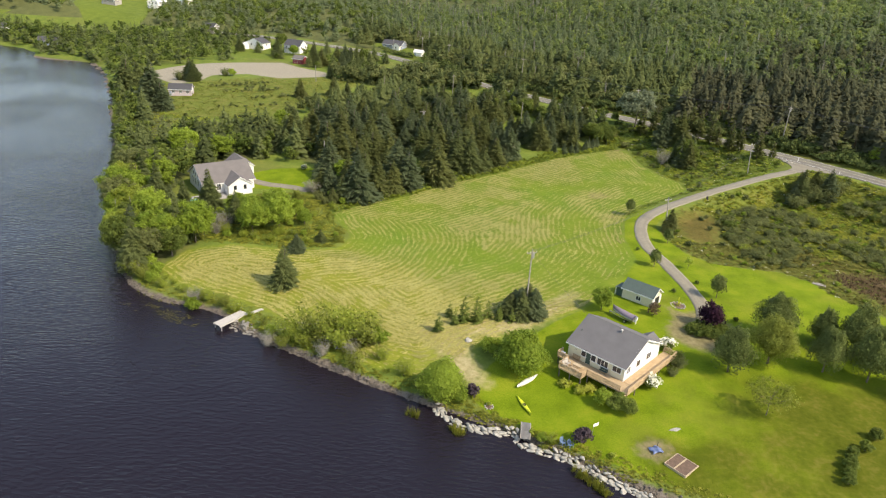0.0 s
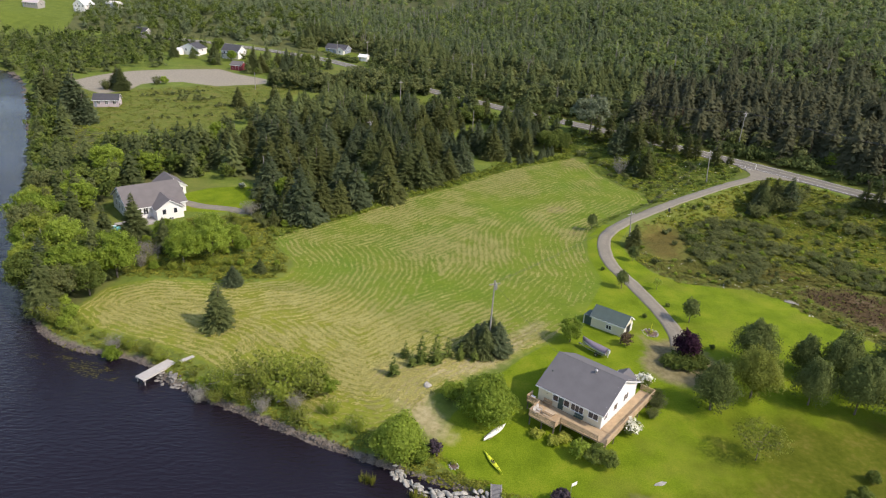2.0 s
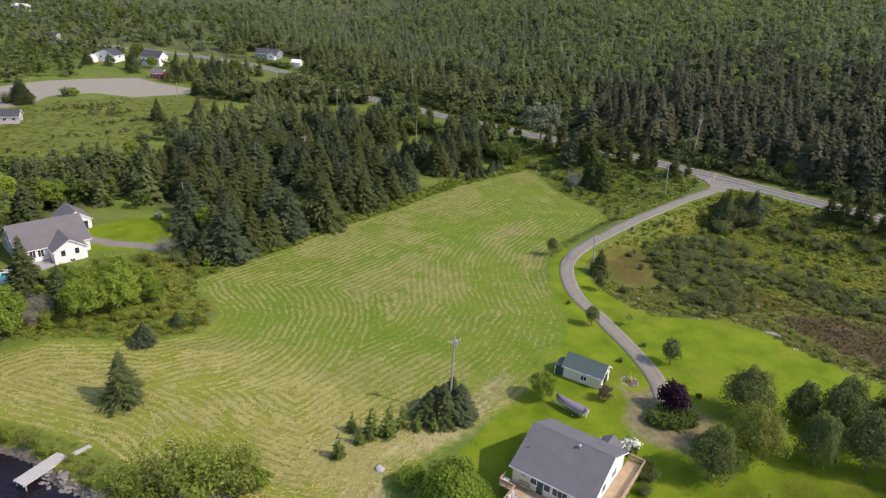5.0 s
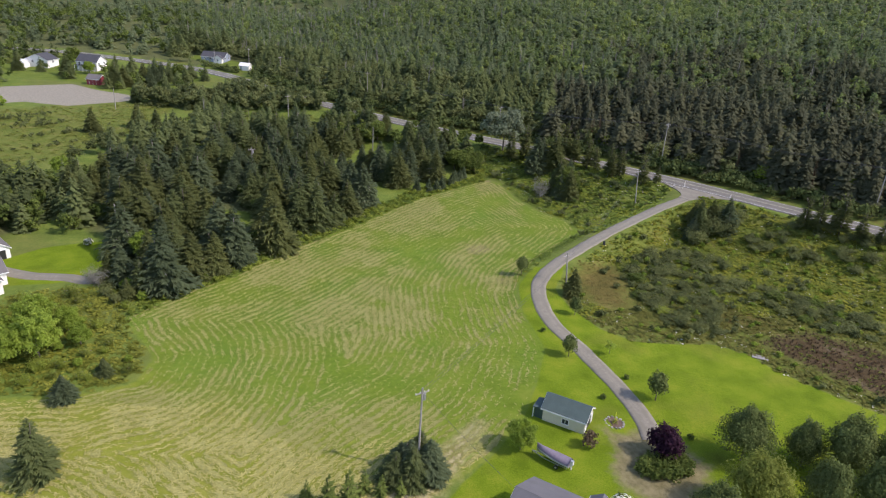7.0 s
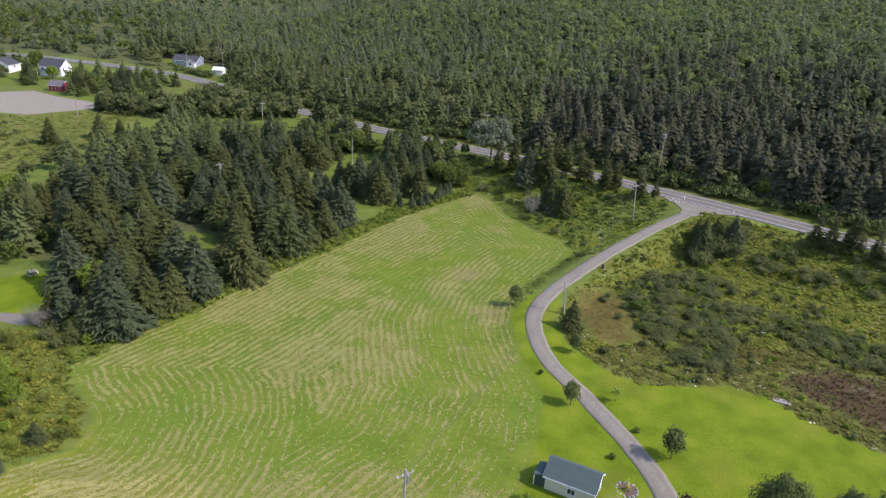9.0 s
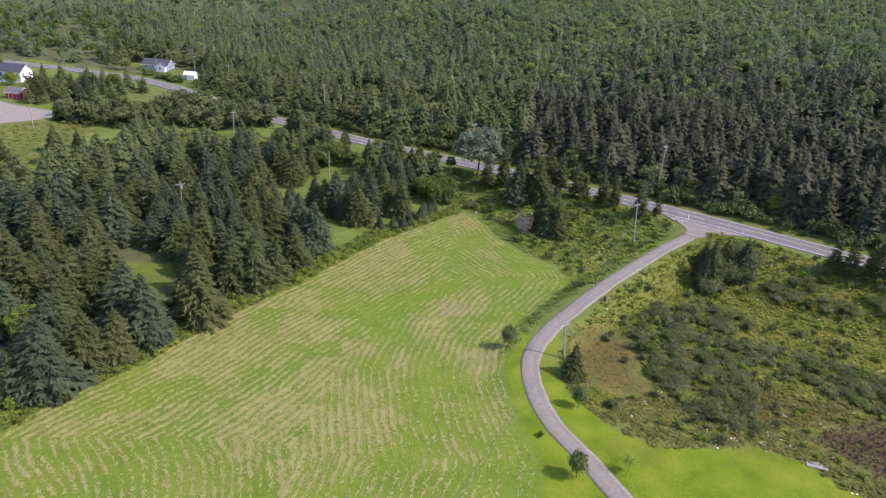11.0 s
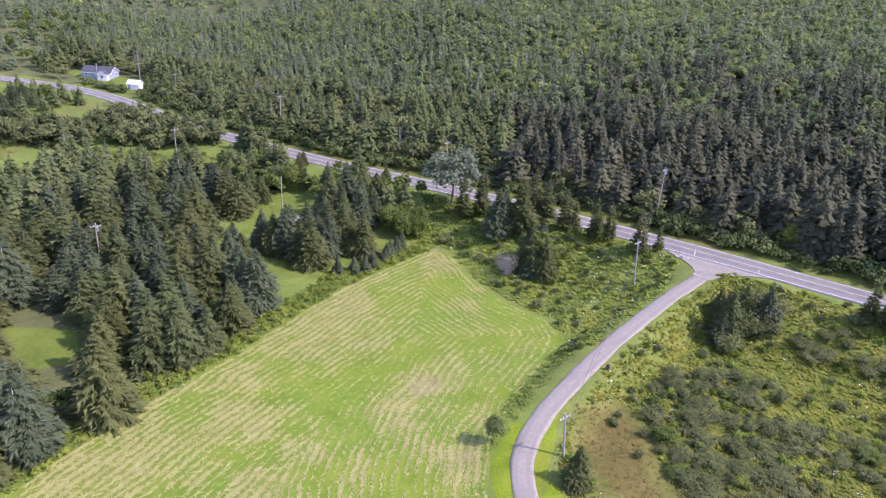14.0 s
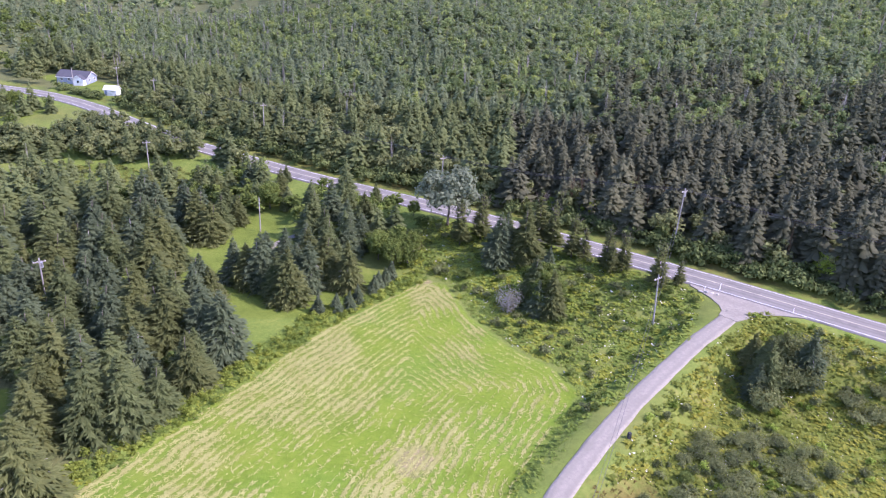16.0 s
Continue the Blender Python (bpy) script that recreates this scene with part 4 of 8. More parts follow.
    for k in range(4):
        V, F = round_crown_arrays(r, 8.4, 6.5 + .3 * (k % 2), .17, 9500, .135, (.3, .42, .34, .24)[k])
        plant_kind("round_tree%d" % k, trunk_mesh("trunk", 5, .17, 6, r, M_BARK, 4), np_mesh("crown", V, F, M_GARDEN if k < 3 else M_OLIVE_LEAF))
    V, F = round_crown_arrays(r, 7.2, 5.0, .08, 7000, .13, .5)
    plant_kind("upright_tree", trunk_mesh("trunk", 5, .15, 5, r, M_BARK, 3), np_mesh("crown", V, F, M_GARDEN))
    for k in range(2):
        V, F = round_crown_arrays(r, 5.0, 5.6, .03, 8500, .135, .15, 30, .34)
        plant_kind("round_bush%d" % k, trunk_mesh("stem", 2.6, .09, 8, r, M_BARK, 4), np_mesh("crown", V, F, M_LIME))
    V, F = broadleaf_arrays(r, 6.2, 7.2, 30, 1250, .16, .22, False, .7)
    plant_kind("thin_tree", trunk_mesh("trunk", 4.6, .09, 14, r, M_BARK, 6.4), np_mesh("crown", V, F, M_OLIVE_LEAF))
    V, F = round_crown_arrays(r, 4.2, 2.5, .28, 1500, .14, .15)
    plant_kind("lawn_tree", trunk_mesh("trunk", 2.6, .08, 4, r, M_BARK, 1.6), np_mesh("crown", V, F, M_GARDEN))
    V, F = conifer_arrays(r, 9.2, 2.7, 26, 10, 4, .2, .14, .16)
    V2, F2 = broadleaf_arrays(r, 9.5, 8.5, 34, 3300, .26, .12, True, .62)
    plant_kind("silver_tree", trunk_mesh("trunk", 6, .2, 7, r, M_BARK, 6), np_mesh("crown", V2, F2, M_SILVER))
    plant_kind("pine", trunk_mesh("trunk", 8.4, .13, 9, r, M_BARK, 3), np_mesh("crown", V, F, M_OLIVE_SPRUCE))
    g = Geo()
    for k in range(14):
        z, a = 3 + k * .45, 2.4 * k
        g.beam((0, 0, z), ((1.5 - .09 * k) * math.cos(a), (1.5 - .09 * k) * math.sin(a), z - .1 + .3 * (k % 3)), .035, .012, 4)
    plant_kind("dead_tree", trunk_mesh("trunk", 9.5, .13, 0, r, M_DEADWOOD), g.mesh("crown", M_DEADWOOD))


define_plants()


def plant(key, name, x, y, s, label, category, group="", sz=None, sink=.05):
    """One plant: the trunk with its crown, standing on the ground."""
    trunk, crown = PLANTS[key]
    root = new(name)
    root.empty_display_size = .2
    root.matrix_world = pose(x, y, ground(x, y) - sink, 0, 0, RNG.uniform(0, 360)) @ Matrix.Diagonal((s, s, sz or s, 1))
    for me in (trunk, crown):
        o = new(me.name.split(".")[0], me)
        o.parent = root
    return tagged(root, label, category, group)


def scatter(poly, step, keep=1.0, margin=0.0, avoid=()):
    """Jittered places inside an outline."""
    P = np.array(poly)
    x0, y0, x1, y1 = *P.min(0), *P.max(0)
    gx, gy = np.meshgrid(np.arange(x0, x1, step), np.arange(y0, y1, step))
    gx, gy = gx.ravel() + RNG.uniform(-.45, .45, gx.size) * step, gy.ravel() + RNG.uniform(-.45, .45, gy.size) * step
    ok = (outline(gx, gy, poly) > margin) & (RNG.uniform(size=gx.size) < keep)
    gx, gy = gx[ok], gy[ok]
    for a, m in avoid:
        if gx.size:
            d = near_line(gx, gy, a)[0] if isinstance(a, np.ndarray) else -outline(gx, gy, a)
            gx, gy = gx[d > m], gy[d > m]
    return gx, gy


def grove(name, places, bank, mat, label, category, s0=.7, s1=1.15, vary=.3):
    """Many plants too many to count, joined in one mesh."""
    gx, gy = places
    gz = height(gx, gy)
    V, F, T, n = [], [], [], 0
    for x, y, z in zip(gx, gy, gz):
        v, f = bank[RNG.randint(len(bank))]
        s, a = RNG.uniform(s0, s1), RNG.uniform(0, 6.28)
        c, q = math.cos(a) * s, math.sin(a) * s
        k = s * RNG.uniform(.78, 1.08)
        V.append(np.stack([v[:, 0] * c - v[:, 1] * q + x, v[:, 0] * q + v[:, 1] * c + y, v[:, 2] * k + z - .1], 1))
        F.append(f + n)
        T.append(np.full(len(v), RNG.uniform(-vary, vary)))
        n += len(v)
    if V:
        me = np_mesh(name, np.concatenate(V), np.concatenate(F), mat, category in ("forest", "woodland"))
        me.attributes.new("tone", 'FLOAT', 'POINT').data.foreach_set("value", np.concatenate(T).astype(np.float32))
        tagged(new(name, me), label, category, kind="stuff")


FAR_SPRUCE = [loose_conifer_arrays(RNG, 8.8, 2.7 + .2 * k, 44, .06, .28) for k in range(7)]
HILL_SPRUCE = [loose_conifer_arrays(RNG, 9.4, 3.0 + .15 * k, 100, .06, .2) for k in range(7)]
MID_SPRUCE = [loose_conifer_arrays(RNG, 10, 3.3 + .15 * k, 260, .05, .12) for k in range(7)]
FAR_LEAF = [broadleaf_arrays(RNG, 8, 5.4, 3, 84, .55, .1, True) for k in range(6)]
DISTANT_LEAF = [broadleaf_arrays(RNG, 8, 6, 2, 34, 1.0, .1, True) for k in range(5)]
MID_LEAF = [broadleaf_arrays(RNG, 7.5, 5.5, 9, 290, .42, .1, True, .85) for k in range(5)]
BUSHES = [broadleaf_arrays(RNG, 2.6, 3.2, 4, 150, .26, .02, True) for k in range(5)]


def weed_arrays(rng, w=.9, n=14, size=.2):
    """A clump of leaves that mostly face the sky."""
    V, F = [], []
    for k in range(n):
        a, q = rng.uniform(0, 6.28), w / 2 * math.sqrt(rng.uniform())
        p = np.array([q * math.cos(a), q * math.sin(a), rng.uniform(.08, .34) * (1.1 - q / w)])
        b, s = rng.uniform(0, 6.28), size * rng.uniform(.6, 1.4)
        t1 = np.array([math.cos(b), math.sin(b), rng.uniform(-.5, .3)]) * s
        t2 = np.array([-math.sin(b), math.cos(b), rng.uniform(-.4, .4)]) * s * .6
        i = len(V)
        V += [p + t1, p + t2, p - t1, p - t2]
        F += [(i, i + 1, i + 2), (i, i + 2, i + 3)]
    return np.array(V), np.array(F)


WEEDS = [weed_arrays(RNG, 1.3, 13, .24) for k in range(6)]
FLOWERS = [weed_arrays(RNG, 1.4, 5, .15) for k in range(4)]
REEDS = [twig_arrays(RNG, 1.0, .8, 14) for k in range(4)]
WATER_GRASS = [twig_arrays(RNG, 2.5, 1.0, 26, .06) for k in range(4)]
MARSH_REEDS = [twig_arrays(RNG, .7, 1.1, 9, .05) for k in range(6)]
SNAGS = [twig_arrays(RNG, 10, 1.3, 16, .1) for k in range(4)]

KEEP_OFF = [(ROAD_S, 7.5), (LANE_S, 3.2), (DRIVE_S, 4)]
POOL_GAP = [(-69, 160), (-58, 160), (-50.5, 139), (-57.5, 135)]
BIG_HOUSE_PLOT = [(-72, 162), (-68, 158.5), (-70, 149), (-60, 148), (-52, 160), (-49, 172), (-47, 196), (-62, 196), (-70, 180)]


WOOD_END = ((-140, 202), (-100, 213), (-80, 222), (-62, 228), (-56, 240), (-47, 256), (-30, 330))


def before_meadow(gx, gy):
    """Places in front of the meadow, or close to the shore."""
    ends = np.interp(gx, [p[0] for p in WOOD_END], [p[1] for p in WOOD_END])
    return (gy < ends) | (near_line(gx, gy, SHORE_S)[0] < 12)


def plant_woods():
    # spruce wood beside the hay field: the edge trees are things, the depth is one mesh
    gx, gy = scatter(SPRUCE_WOOD, 5.5, .92, .5, [(HOUSE_LAWN, .5), (BACK_LAWN, .5), (INNER_LAWN, 1.5), (INNER_GAP, 0), (LANE_S, 3), (TRACK_S, 2)])
    dist, _, _ = near_line(gx, gy, FIELD + [FIELD[0]])
    order = np.argsort(dist)
    for i in order[:130]:
        sc = RNG.uniform(.8, 1.35)
        plant("spruce%d" % RNG.randint(6), "spruce_tree", gx[i], gy[i], sc * RNG.uniform(1.0, 1.22), "tall dark green spruce at the edge of a hay field", "spruce", "spruces of the wood", sc)
    rest = order[130:]
    grove("spruce_wood", (gx[rest], gy[rest]), MID_SPRUCE, M_SPRUCE, "dense dark spruce wood", "woodland", .85, 1.4)
    grove("birch_undergrowth", scatter(SPRUCE_WOOD, 8, .5, 1, [(LANE_S, 3), (INNER_LAWN, 1.5), (INNER_GAP, 0), (BACK_LAWN, 1)]), MID_LEAF, M_MAPLE, "young broadleaf trees among the spruces", "trees", .6, .95)
    # mixed shore wood
    avoid = [(BIG_HOUSE_PLOT, 1), (POOL_GAP, 0)]
    gx, gy = scatter(SHORE_WOOD, 4.0, .95, -1.5, avoid)
    ok = before_meadow(gx, gy)
    gx, gy = gx[ok], gy[ok]
    kind = RNG.uniform(size=gx.size)
    for i in range(len(gx)):
        if gy[i] < 178:
            k = kind[i]
            if k < .2:
                plant("spruce%d" % RNG.randint(4), "spruce_tree", gx[i], gy[i], RNG.uniform(.8, 1.25), "dark spruce among broadleaf trees on the lake shore", "spruce", "shore trees")
            elif k < .9:
                plant("%s%d" % (("maple", "lime", "golden", "ash")[0 if k > .66 else 1 if k > .42 else 2 if k > .34 else 3], RNG.randint(3)), "broadleaf_tree", gx[i], gy[i], RNG.uniform(.95, 1.5), "leafy green broadleaf tree on the lake shore", "tree", "shore trees")
            else:
                plant("dead_tree", "dead_tree", gx[i], gy[i], RNG.uniform(.6, .9), "bare grey dead tree on the lake shore", "tree", "shore trees")
    f = gy >= 178
    a, b = f & (kind < .45), f & (kind >= .45)
    grove("shore_spruces", (gx[a], gy[a]), MID_SPRUCE, M_SPRUCE, "dark spruces along the lake shore", "woodland")
    grove("shore_broadleaves", (gx[b], gy[b]), MID_LEAF, M_MAPLE, "green broadleaf trees along the lake shore", "woodland", .7, 1.2)
    # hillside forest beyond the road
    near_band, mid_band, far_band = [], [], []
    gx, gy = np.meshgrid(np.arange(-60, 420, 3.7), np.arange(90, 640, 3.7))
    gx, gy = gx.ravel() + RNG.uniform(-2.9, 2.9, gx.size), gy.ravel() + RNG.uniform(-2.9, 2.9, gy.size)
    d, _, s = near_line(gx, gy, ROAD_S)
    ok = (s < 0) & (d > 12) & (gx * .62 - gy * .8 < 60) & (outline(gx, gy, BLUE_LAWN) < -2) & (near_line(gx, gy, SHORE_S)[2] < 0) & (RNG.uniform(size=gx.size) < .93)
    thin = RNG.uniform(size=gx.size) < np.where(d > 330, .3, np.where(d > 200, .5, .95))
    ok &= thin
    gx, gy, d = gx[ok], gy[ok], d[ok]
    leafy_here = (wob(gx, gy, 45, 3) * .3 + .42 + .22 * ss(40, 120, d) - .3 * ss(110, 190, gx - .25 * d) * ss(170, 90, d)) > RNG.uniform(size=gx.size)
    leafy_here &= (d > 12.5) & ((gx < 75) | (d > 75) | (d < 17) | (RNG.uniform(size=gx.size) < .25))
    m = d < 55
    brown = m & ~leafy_here & (gx + 10 * wob(gx, gy, 15, 2) > 98)
    green = m & ~leafy_here & ~brown
    grove("roadside_spruces", (gx[green], gy[green]), MID_SPRUCE, M_SPRUCE, "tall dark spruces along the road", "woodland", .9, 1.45)
    grove("brown_spruces", (gx[brown], gy[brown]), MID_SPRUCE, M_BROWN_SPRUCE, "tall brownish ailing spruces along the road", "woodland", .9, 1.5)
    grove("roadside_broadleaves", (gx[m & leafy_here], gy[m & leafy_here]), MID_LEAF, M_ALDER, "grey-green broadleaf trees along the road", "woodland", .8, 1.2)
    m = ~m
    dusky = m & ~leafy_here & (d < 120 + 25 * wob(gx, gy, 30, 5)) & (gx - .2 * d + 14 * wob(gx, gy, 20, 5) > 122)
    grove("dusky_conifers", (gx[dusky], gy[dusky]), HILL_SPRUCE, M_DARK_PINE, "dark brownish conifers on the slope", "forest", .75, 1.25)
    c = m & ~leafy_here & ~dusky & (d < 130)
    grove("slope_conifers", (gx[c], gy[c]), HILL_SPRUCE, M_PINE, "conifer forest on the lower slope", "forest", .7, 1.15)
    leafy_m = m & leafy_here
    m = m & (d >= 130) & ~dusky
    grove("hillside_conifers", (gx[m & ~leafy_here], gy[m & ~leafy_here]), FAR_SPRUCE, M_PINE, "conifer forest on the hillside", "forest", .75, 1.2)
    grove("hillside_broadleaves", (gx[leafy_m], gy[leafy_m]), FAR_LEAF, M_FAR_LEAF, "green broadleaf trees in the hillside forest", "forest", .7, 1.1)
    sel = (d < 60) & (gx > 70) & (RNG.uniform(size=gx.size) < .35 * ss(-.3, .5, wob(gx, gy, 22, 4)))
    grove("bare_brown_trees", (gx[sel] + 1.8, gy[sel] - 1.2), SNAGS, M_RUSSET, "bare brown dying trees along the road", "forest", .8, 1.25)
    sel = RNG.uniform(size=gx.size) < .04 + .12 * (gx < 70) * (wob(gx, gy, 40, 6) > 0)
    grove("dead_snags", (gx[sel], gy[sel]), SNAGS, M_GREY_TWIG, "grey dead snags standing in the forest", "forest", .9, 1.3)
    # far forest on the slopes behind, and behind the village
    gx, gy = np.meshgrid(np.arange(-460, 1100, 14), np.arange(300, 950, 14))
    gx, gy = gx.ravel() + RNG.uniform(-5, 5, gx.size), gy.ravel() + RNG.uniform(-5, 5, gx.size)
    d, _, s = near_line(gx, gy, ROAD_S)
    ds, _, sd = near_line(gx, gy, SHORE_S)
    inner = (gx > -60) & (gx < 420) & (gy < 640) & (gx * .62 - gy * .8 < 60)
    ok = ~inner & (s < 0) & (d > 14) & (sd < 0) & (ds > 4) & (outline(gx, gy, FAR_LAWN) < -4) & (outline(gx, gy, BLUE_LAWN) < -4) & (gx * .5 + 2500 - gy * .9 > 0)
    ok &= np.abs(np.arctan2(gx, gy)) < 1.05
    close = (gx < 20) & (gy < 640)
    hx, hy = gx[ok & close], gy[ok & close]
    gx, gy = gx[ok & ~close], gy[ok & ~close]
    # closer ranks behind the village stand thicker
    hx, hy = (np.concatenate([c + RNG.uniform(-6, 6, c.size) for k in range(6)]) for c in (hx, hy))
    d, _, s = near_line(hx, hy, ROAD_S)
    ds, _, sd = near_line(hx, hy, SHORE_S)
    ok = (s < 0) & (d > 12) & (sd < 0) & (ds > 3) & (outline(hx, hy, FAR_LAWN) < -2) & (outline(hx, hy, BLUE_LAWN) < -2)
    hx, hy = hx[ok], hy[ok]
    b = RNG.uniform(size=hx.size) < .45 + .3 * wob(hx, hy, 40, 1)
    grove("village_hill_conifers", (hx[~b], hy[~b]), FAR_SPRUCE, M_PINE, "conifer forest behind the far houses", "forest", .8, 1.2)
    grove("village_hill_broadleaves", (hx[b], hy[b]), FAR_LEAF, M_MAPLE, "broadleaf forest behind the far houses", "forest", .8, 1.25)
    b = RNG.uniform(size=gx.size) < .4 + .3 * wob(gx, gy, 60, 1)
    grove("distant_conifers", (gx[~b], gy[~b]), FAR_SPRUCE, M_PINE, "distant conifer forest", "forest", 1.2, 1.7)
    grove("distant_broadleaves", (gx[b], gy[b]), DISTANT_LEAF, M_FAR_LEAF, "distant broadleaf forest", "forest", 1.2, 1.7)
    # bushes at the foot of the roadside forest
    q, w = np.repeat(rp, 2, axis=0), np.repeat(rn, 2, axis=0)
    gx = np.concatenate([q[:, 0] + w[:, 0] * o + RNG.uniform(-1.3, 1.3, len(q)) for o in (8.5, 10.5, 12.5)])
    gy = np.concatenate([q[:, 1] + w[:, 1] * o + RNG.uniform(-1.3, 1.3, len(q)) for o in (8.5, 10.5, 12.5)])
    d, _, s = near_line(gx, gy, ROAD_S)
    ok = (s < 0) & (d > 5.4) & (gx > -45) & (gx < 165) & (RNG.uniform(size=gx.size) < .2 + .75 * patchy(gx, gy, 9, 4)) & (outline(gx, gy, BLUE_LAWN) < 0)
    grove("roadside_bushes", (gx[ok], gy[ok]), BUSHES, M_GARDEN, "dark green bushes along the roadside ditch", "bushes", .5, 1.7)
    # trees close behind the neighbouring house
    back = [(-63, 197), (-46, 196), (-40, 196), (-46, 205), (-52, 222), (-52, 246), (-64, 252), (-80, 242), (-62, 227), (-57, 205)]
    gx, gy = scatter(back, 4.2, .9)
    ok = before_meadow(gx, gy)
    gx, gy = gx[ok], gy[ok]
    b = RNG.uniform(size=gx.size) < .55
    grove("house_wood_spruces", (gx[b], gy[b]), MID_SPRUCE, M_SPRUCE, "dark spruces close behind a white house", "woodland", .6, 1.15)
    grove("house_wood_broadleaves", (gx[~b], gy[~b]), MID_LEAF, M_MAPLE, "green broadleaf trees close behind a white house", "woodland", .6, 1.1)
    # wood between the meadow, the village and the road, and the village trees
    mid = [(-64, 250), (-46, 270), (-40, 284), (-28, 300), (-22, 316), (-34, 318), (-34, 302), (-46, 290), (-58, 276)]
    gx, gy = scatter(mid, 4.6, .7, 0, KEEP_OFF)
    b = RNG.uniform(size=gx.size) < .5
    grove("thicket_spruces", (gx[b], gy[b]), MID_SPRUCE, M_SPRUCE, "spruces in a thicket beside the road", "woodland", .6, 1.2)
    grove("thicket_broadleaves", (gx[~b], gy[~b]), MID_LEAF, M_ALDER, "grey-green broadleaf thicket beside the road", "woodland", .55, 1.05)
    left = [(-146, 300), (-152, 328), (-148, 352), (-134, 370), (-118, 380), (-122, 392), (-150, 432), (-110, 450), (-180, 476), (-230, 462), (-262, 446), (-290, 470), (-420, 470), (-300, 414), (-248, 400), (-224, 375), (-188, 362)]
    gx, gy = scatter(left, 5.6, .9, 0, [(LOT, 3), (FAR_LAWN, 2)])
    b = RNG.uniform(size=gx.size) < .5
    grove("village_spruces", (gx[b], gy[b]), FAR_SPRUCE, M_SPRUCE, "dark conifers round the far houses", "woodland", .8, 1.25)
    grove("village_broadleaves", (gx[~b], gy[~b]), FAR_LEAF, M_MAPLE, "broadleaf trees round the far houses", "woodland", .8, 1.3)
    strip = [(2, 292), (14, 302), (26, 304), (44, 286), (58, 268), (66, 254), (57, 245), (47, 249), (38, 256), (33, 266), (34, 273), (24, 281), (10, 285)]
    gx, gy = scatter(strip, 3.4, .85, 0, [(ROAD_S, 6.2), (TRACK_S, 1.6)])
    ok = (gx < 30) | (near_line(gx, gy, ROAD_S)[0] > 17) | (RNG.uniform(size=gx.size) < .35)
    gx, gy = gx[ok], gy[ok]
    b = RNG.uniform(size=gx.size) < .45
    grove("verge_spruces", (gx[b], gy[b]), MID_SPRUCE, M_SPRUCE, "dark spruces between a clearing and the road", "woodland", .75, 1.2)
    grove("verge_broadleaves", (gx[~b], gy[~b]), MID_LEAF, M_MAPLE, "grey-green broadleaf bushes between a clearing and the road", "woodland", .65, 1.0)
    village = [(-150, 430), (-118, 390), (-98, 385), (-64, 362), (-36, 384), (-45, 408), (-80, 424), (-112, 444)]
    gx, gy = scatter(village, 7, .7, 0, [(ROAD_S, 7), (LOT, 3)])
    ok = np.ones(gx.size, bool)
    for hx, hy in ((-98, 424), (-122, 431), (-86, 383), (-90, 395), (-105, 412), (-115, 400), (-92, 372), (-108, 410), (-128, 415), (-95, 405)):
        ok &= np.hypot(gx - hx, gy - hy) > 9
    gx, gy = gx[ok], gy[ok]
    b = RNG.uniform(size=gx.size) < .6
    grove("garden_conifers", (gx[b], gy[b]), MID_SPRUCE, M_SPRUCE, "dark conifers in far gardens", "trees", .65, 1.0)
    grove("garden_broadleaves", (gx[~b], gy[~b]), MID_LEAF, M_MAPLE, "broadleaf trees in far gardens", "trees", .6, .9)
    # trees that screen the road between the village and the clearing
    screen = [(-64, 350), (-62, 342), (-42, 330), (-28, 332), (-14, 328), (6, 320), (16, 322), (22, 306), (28, 308), (12, 330), (-8, 352), (-22, 368), (-36, 352)]
    gx, gy = scatter(screen, 3.8, .9, 0, [(ROAD_S, 5), (LOT, 2)])
    b = RNG.uniform(size=gx.size) < .35
    grove("screen_spruces", (gx[b], gy[b]), MID_SPRUCE, M_SPRUCE, "dark spruces in a thicket before the road", "woodland", .75, 1.1)
    grove("screen_broadleaves", (gx[~b], gy[~b]), MID_LEAF, M_ALDER, "grey-green broadleaf thicket before the road", "woodland", .85, 1.25)
    # scrub of the meadow behind the wood, in drifts
    gx, gy = scatter(MEADOW, 2.6, .8, 0, [(LOT, 3)])
    k = (wob(gx, gy, 9, 2) + .5 * wob(gx, gy, 4, 7)) > .42
    grove("meadow_scrub", (gx[k], gy[k]), BUSHES, M_ALDER, "low olive scrub in drifts across a meadow", "bushes", .3, .8)
    front = [(-130, 262), (-112, 224), (-100, 215), (-80, 224), (-62, 230), (-55, 246), (-74, 250), (-100, 248), (-122, 262)]
    grove("meadow_weeds", scatter(front, 1.6, .8), WEEDS, M_WEED, "tall green weeds at the near side of a meadow", "weeds", .8, 1.7)
    grove("meadow_scrub", scatter(front, 6, .5), BUSHES, M_ALDER, "low olive scrub at the near side of a meadow", "bushes", .4, 1.0)
    grove("meadow_weeds", scatter(MEADOW, 1.8, .7, 0, [(LOT, 3)]), WEEDS, M_MEADOW, "tall olive weeds in a meadow", "weeds", .8, 1.7)
    clearing = [(-46, 292), (-34, 328), (-14, 326), (8, 314), (24, 300), (12, 286), (2, 288), (-10, 284), (-26, 284)]
    grove("clearing_weeds", scatter(clearing, 1.3, .8, 0, [(ROAD_S, 6)]), WEEDS, M_MEADOW, "tall olive weeds over a neglected clearing", "weeds", .8, 1.8)
    grove("clearing_scrub", scatter(clearing, 3.6, .5, 0, [(ROAD_S, 6)]), BUSHES, M_ALDER, "grey-green scrub over a neglected clearing", "bushes", .4, 1.2)
    grove("clearing_snags", scatter(clearing, 8, .5, 0, [(ROAD_S, 6)]), SNAGS, M_GREY_TWIG, "grey dead stems standing in a clearing", "trees", .4, .8)
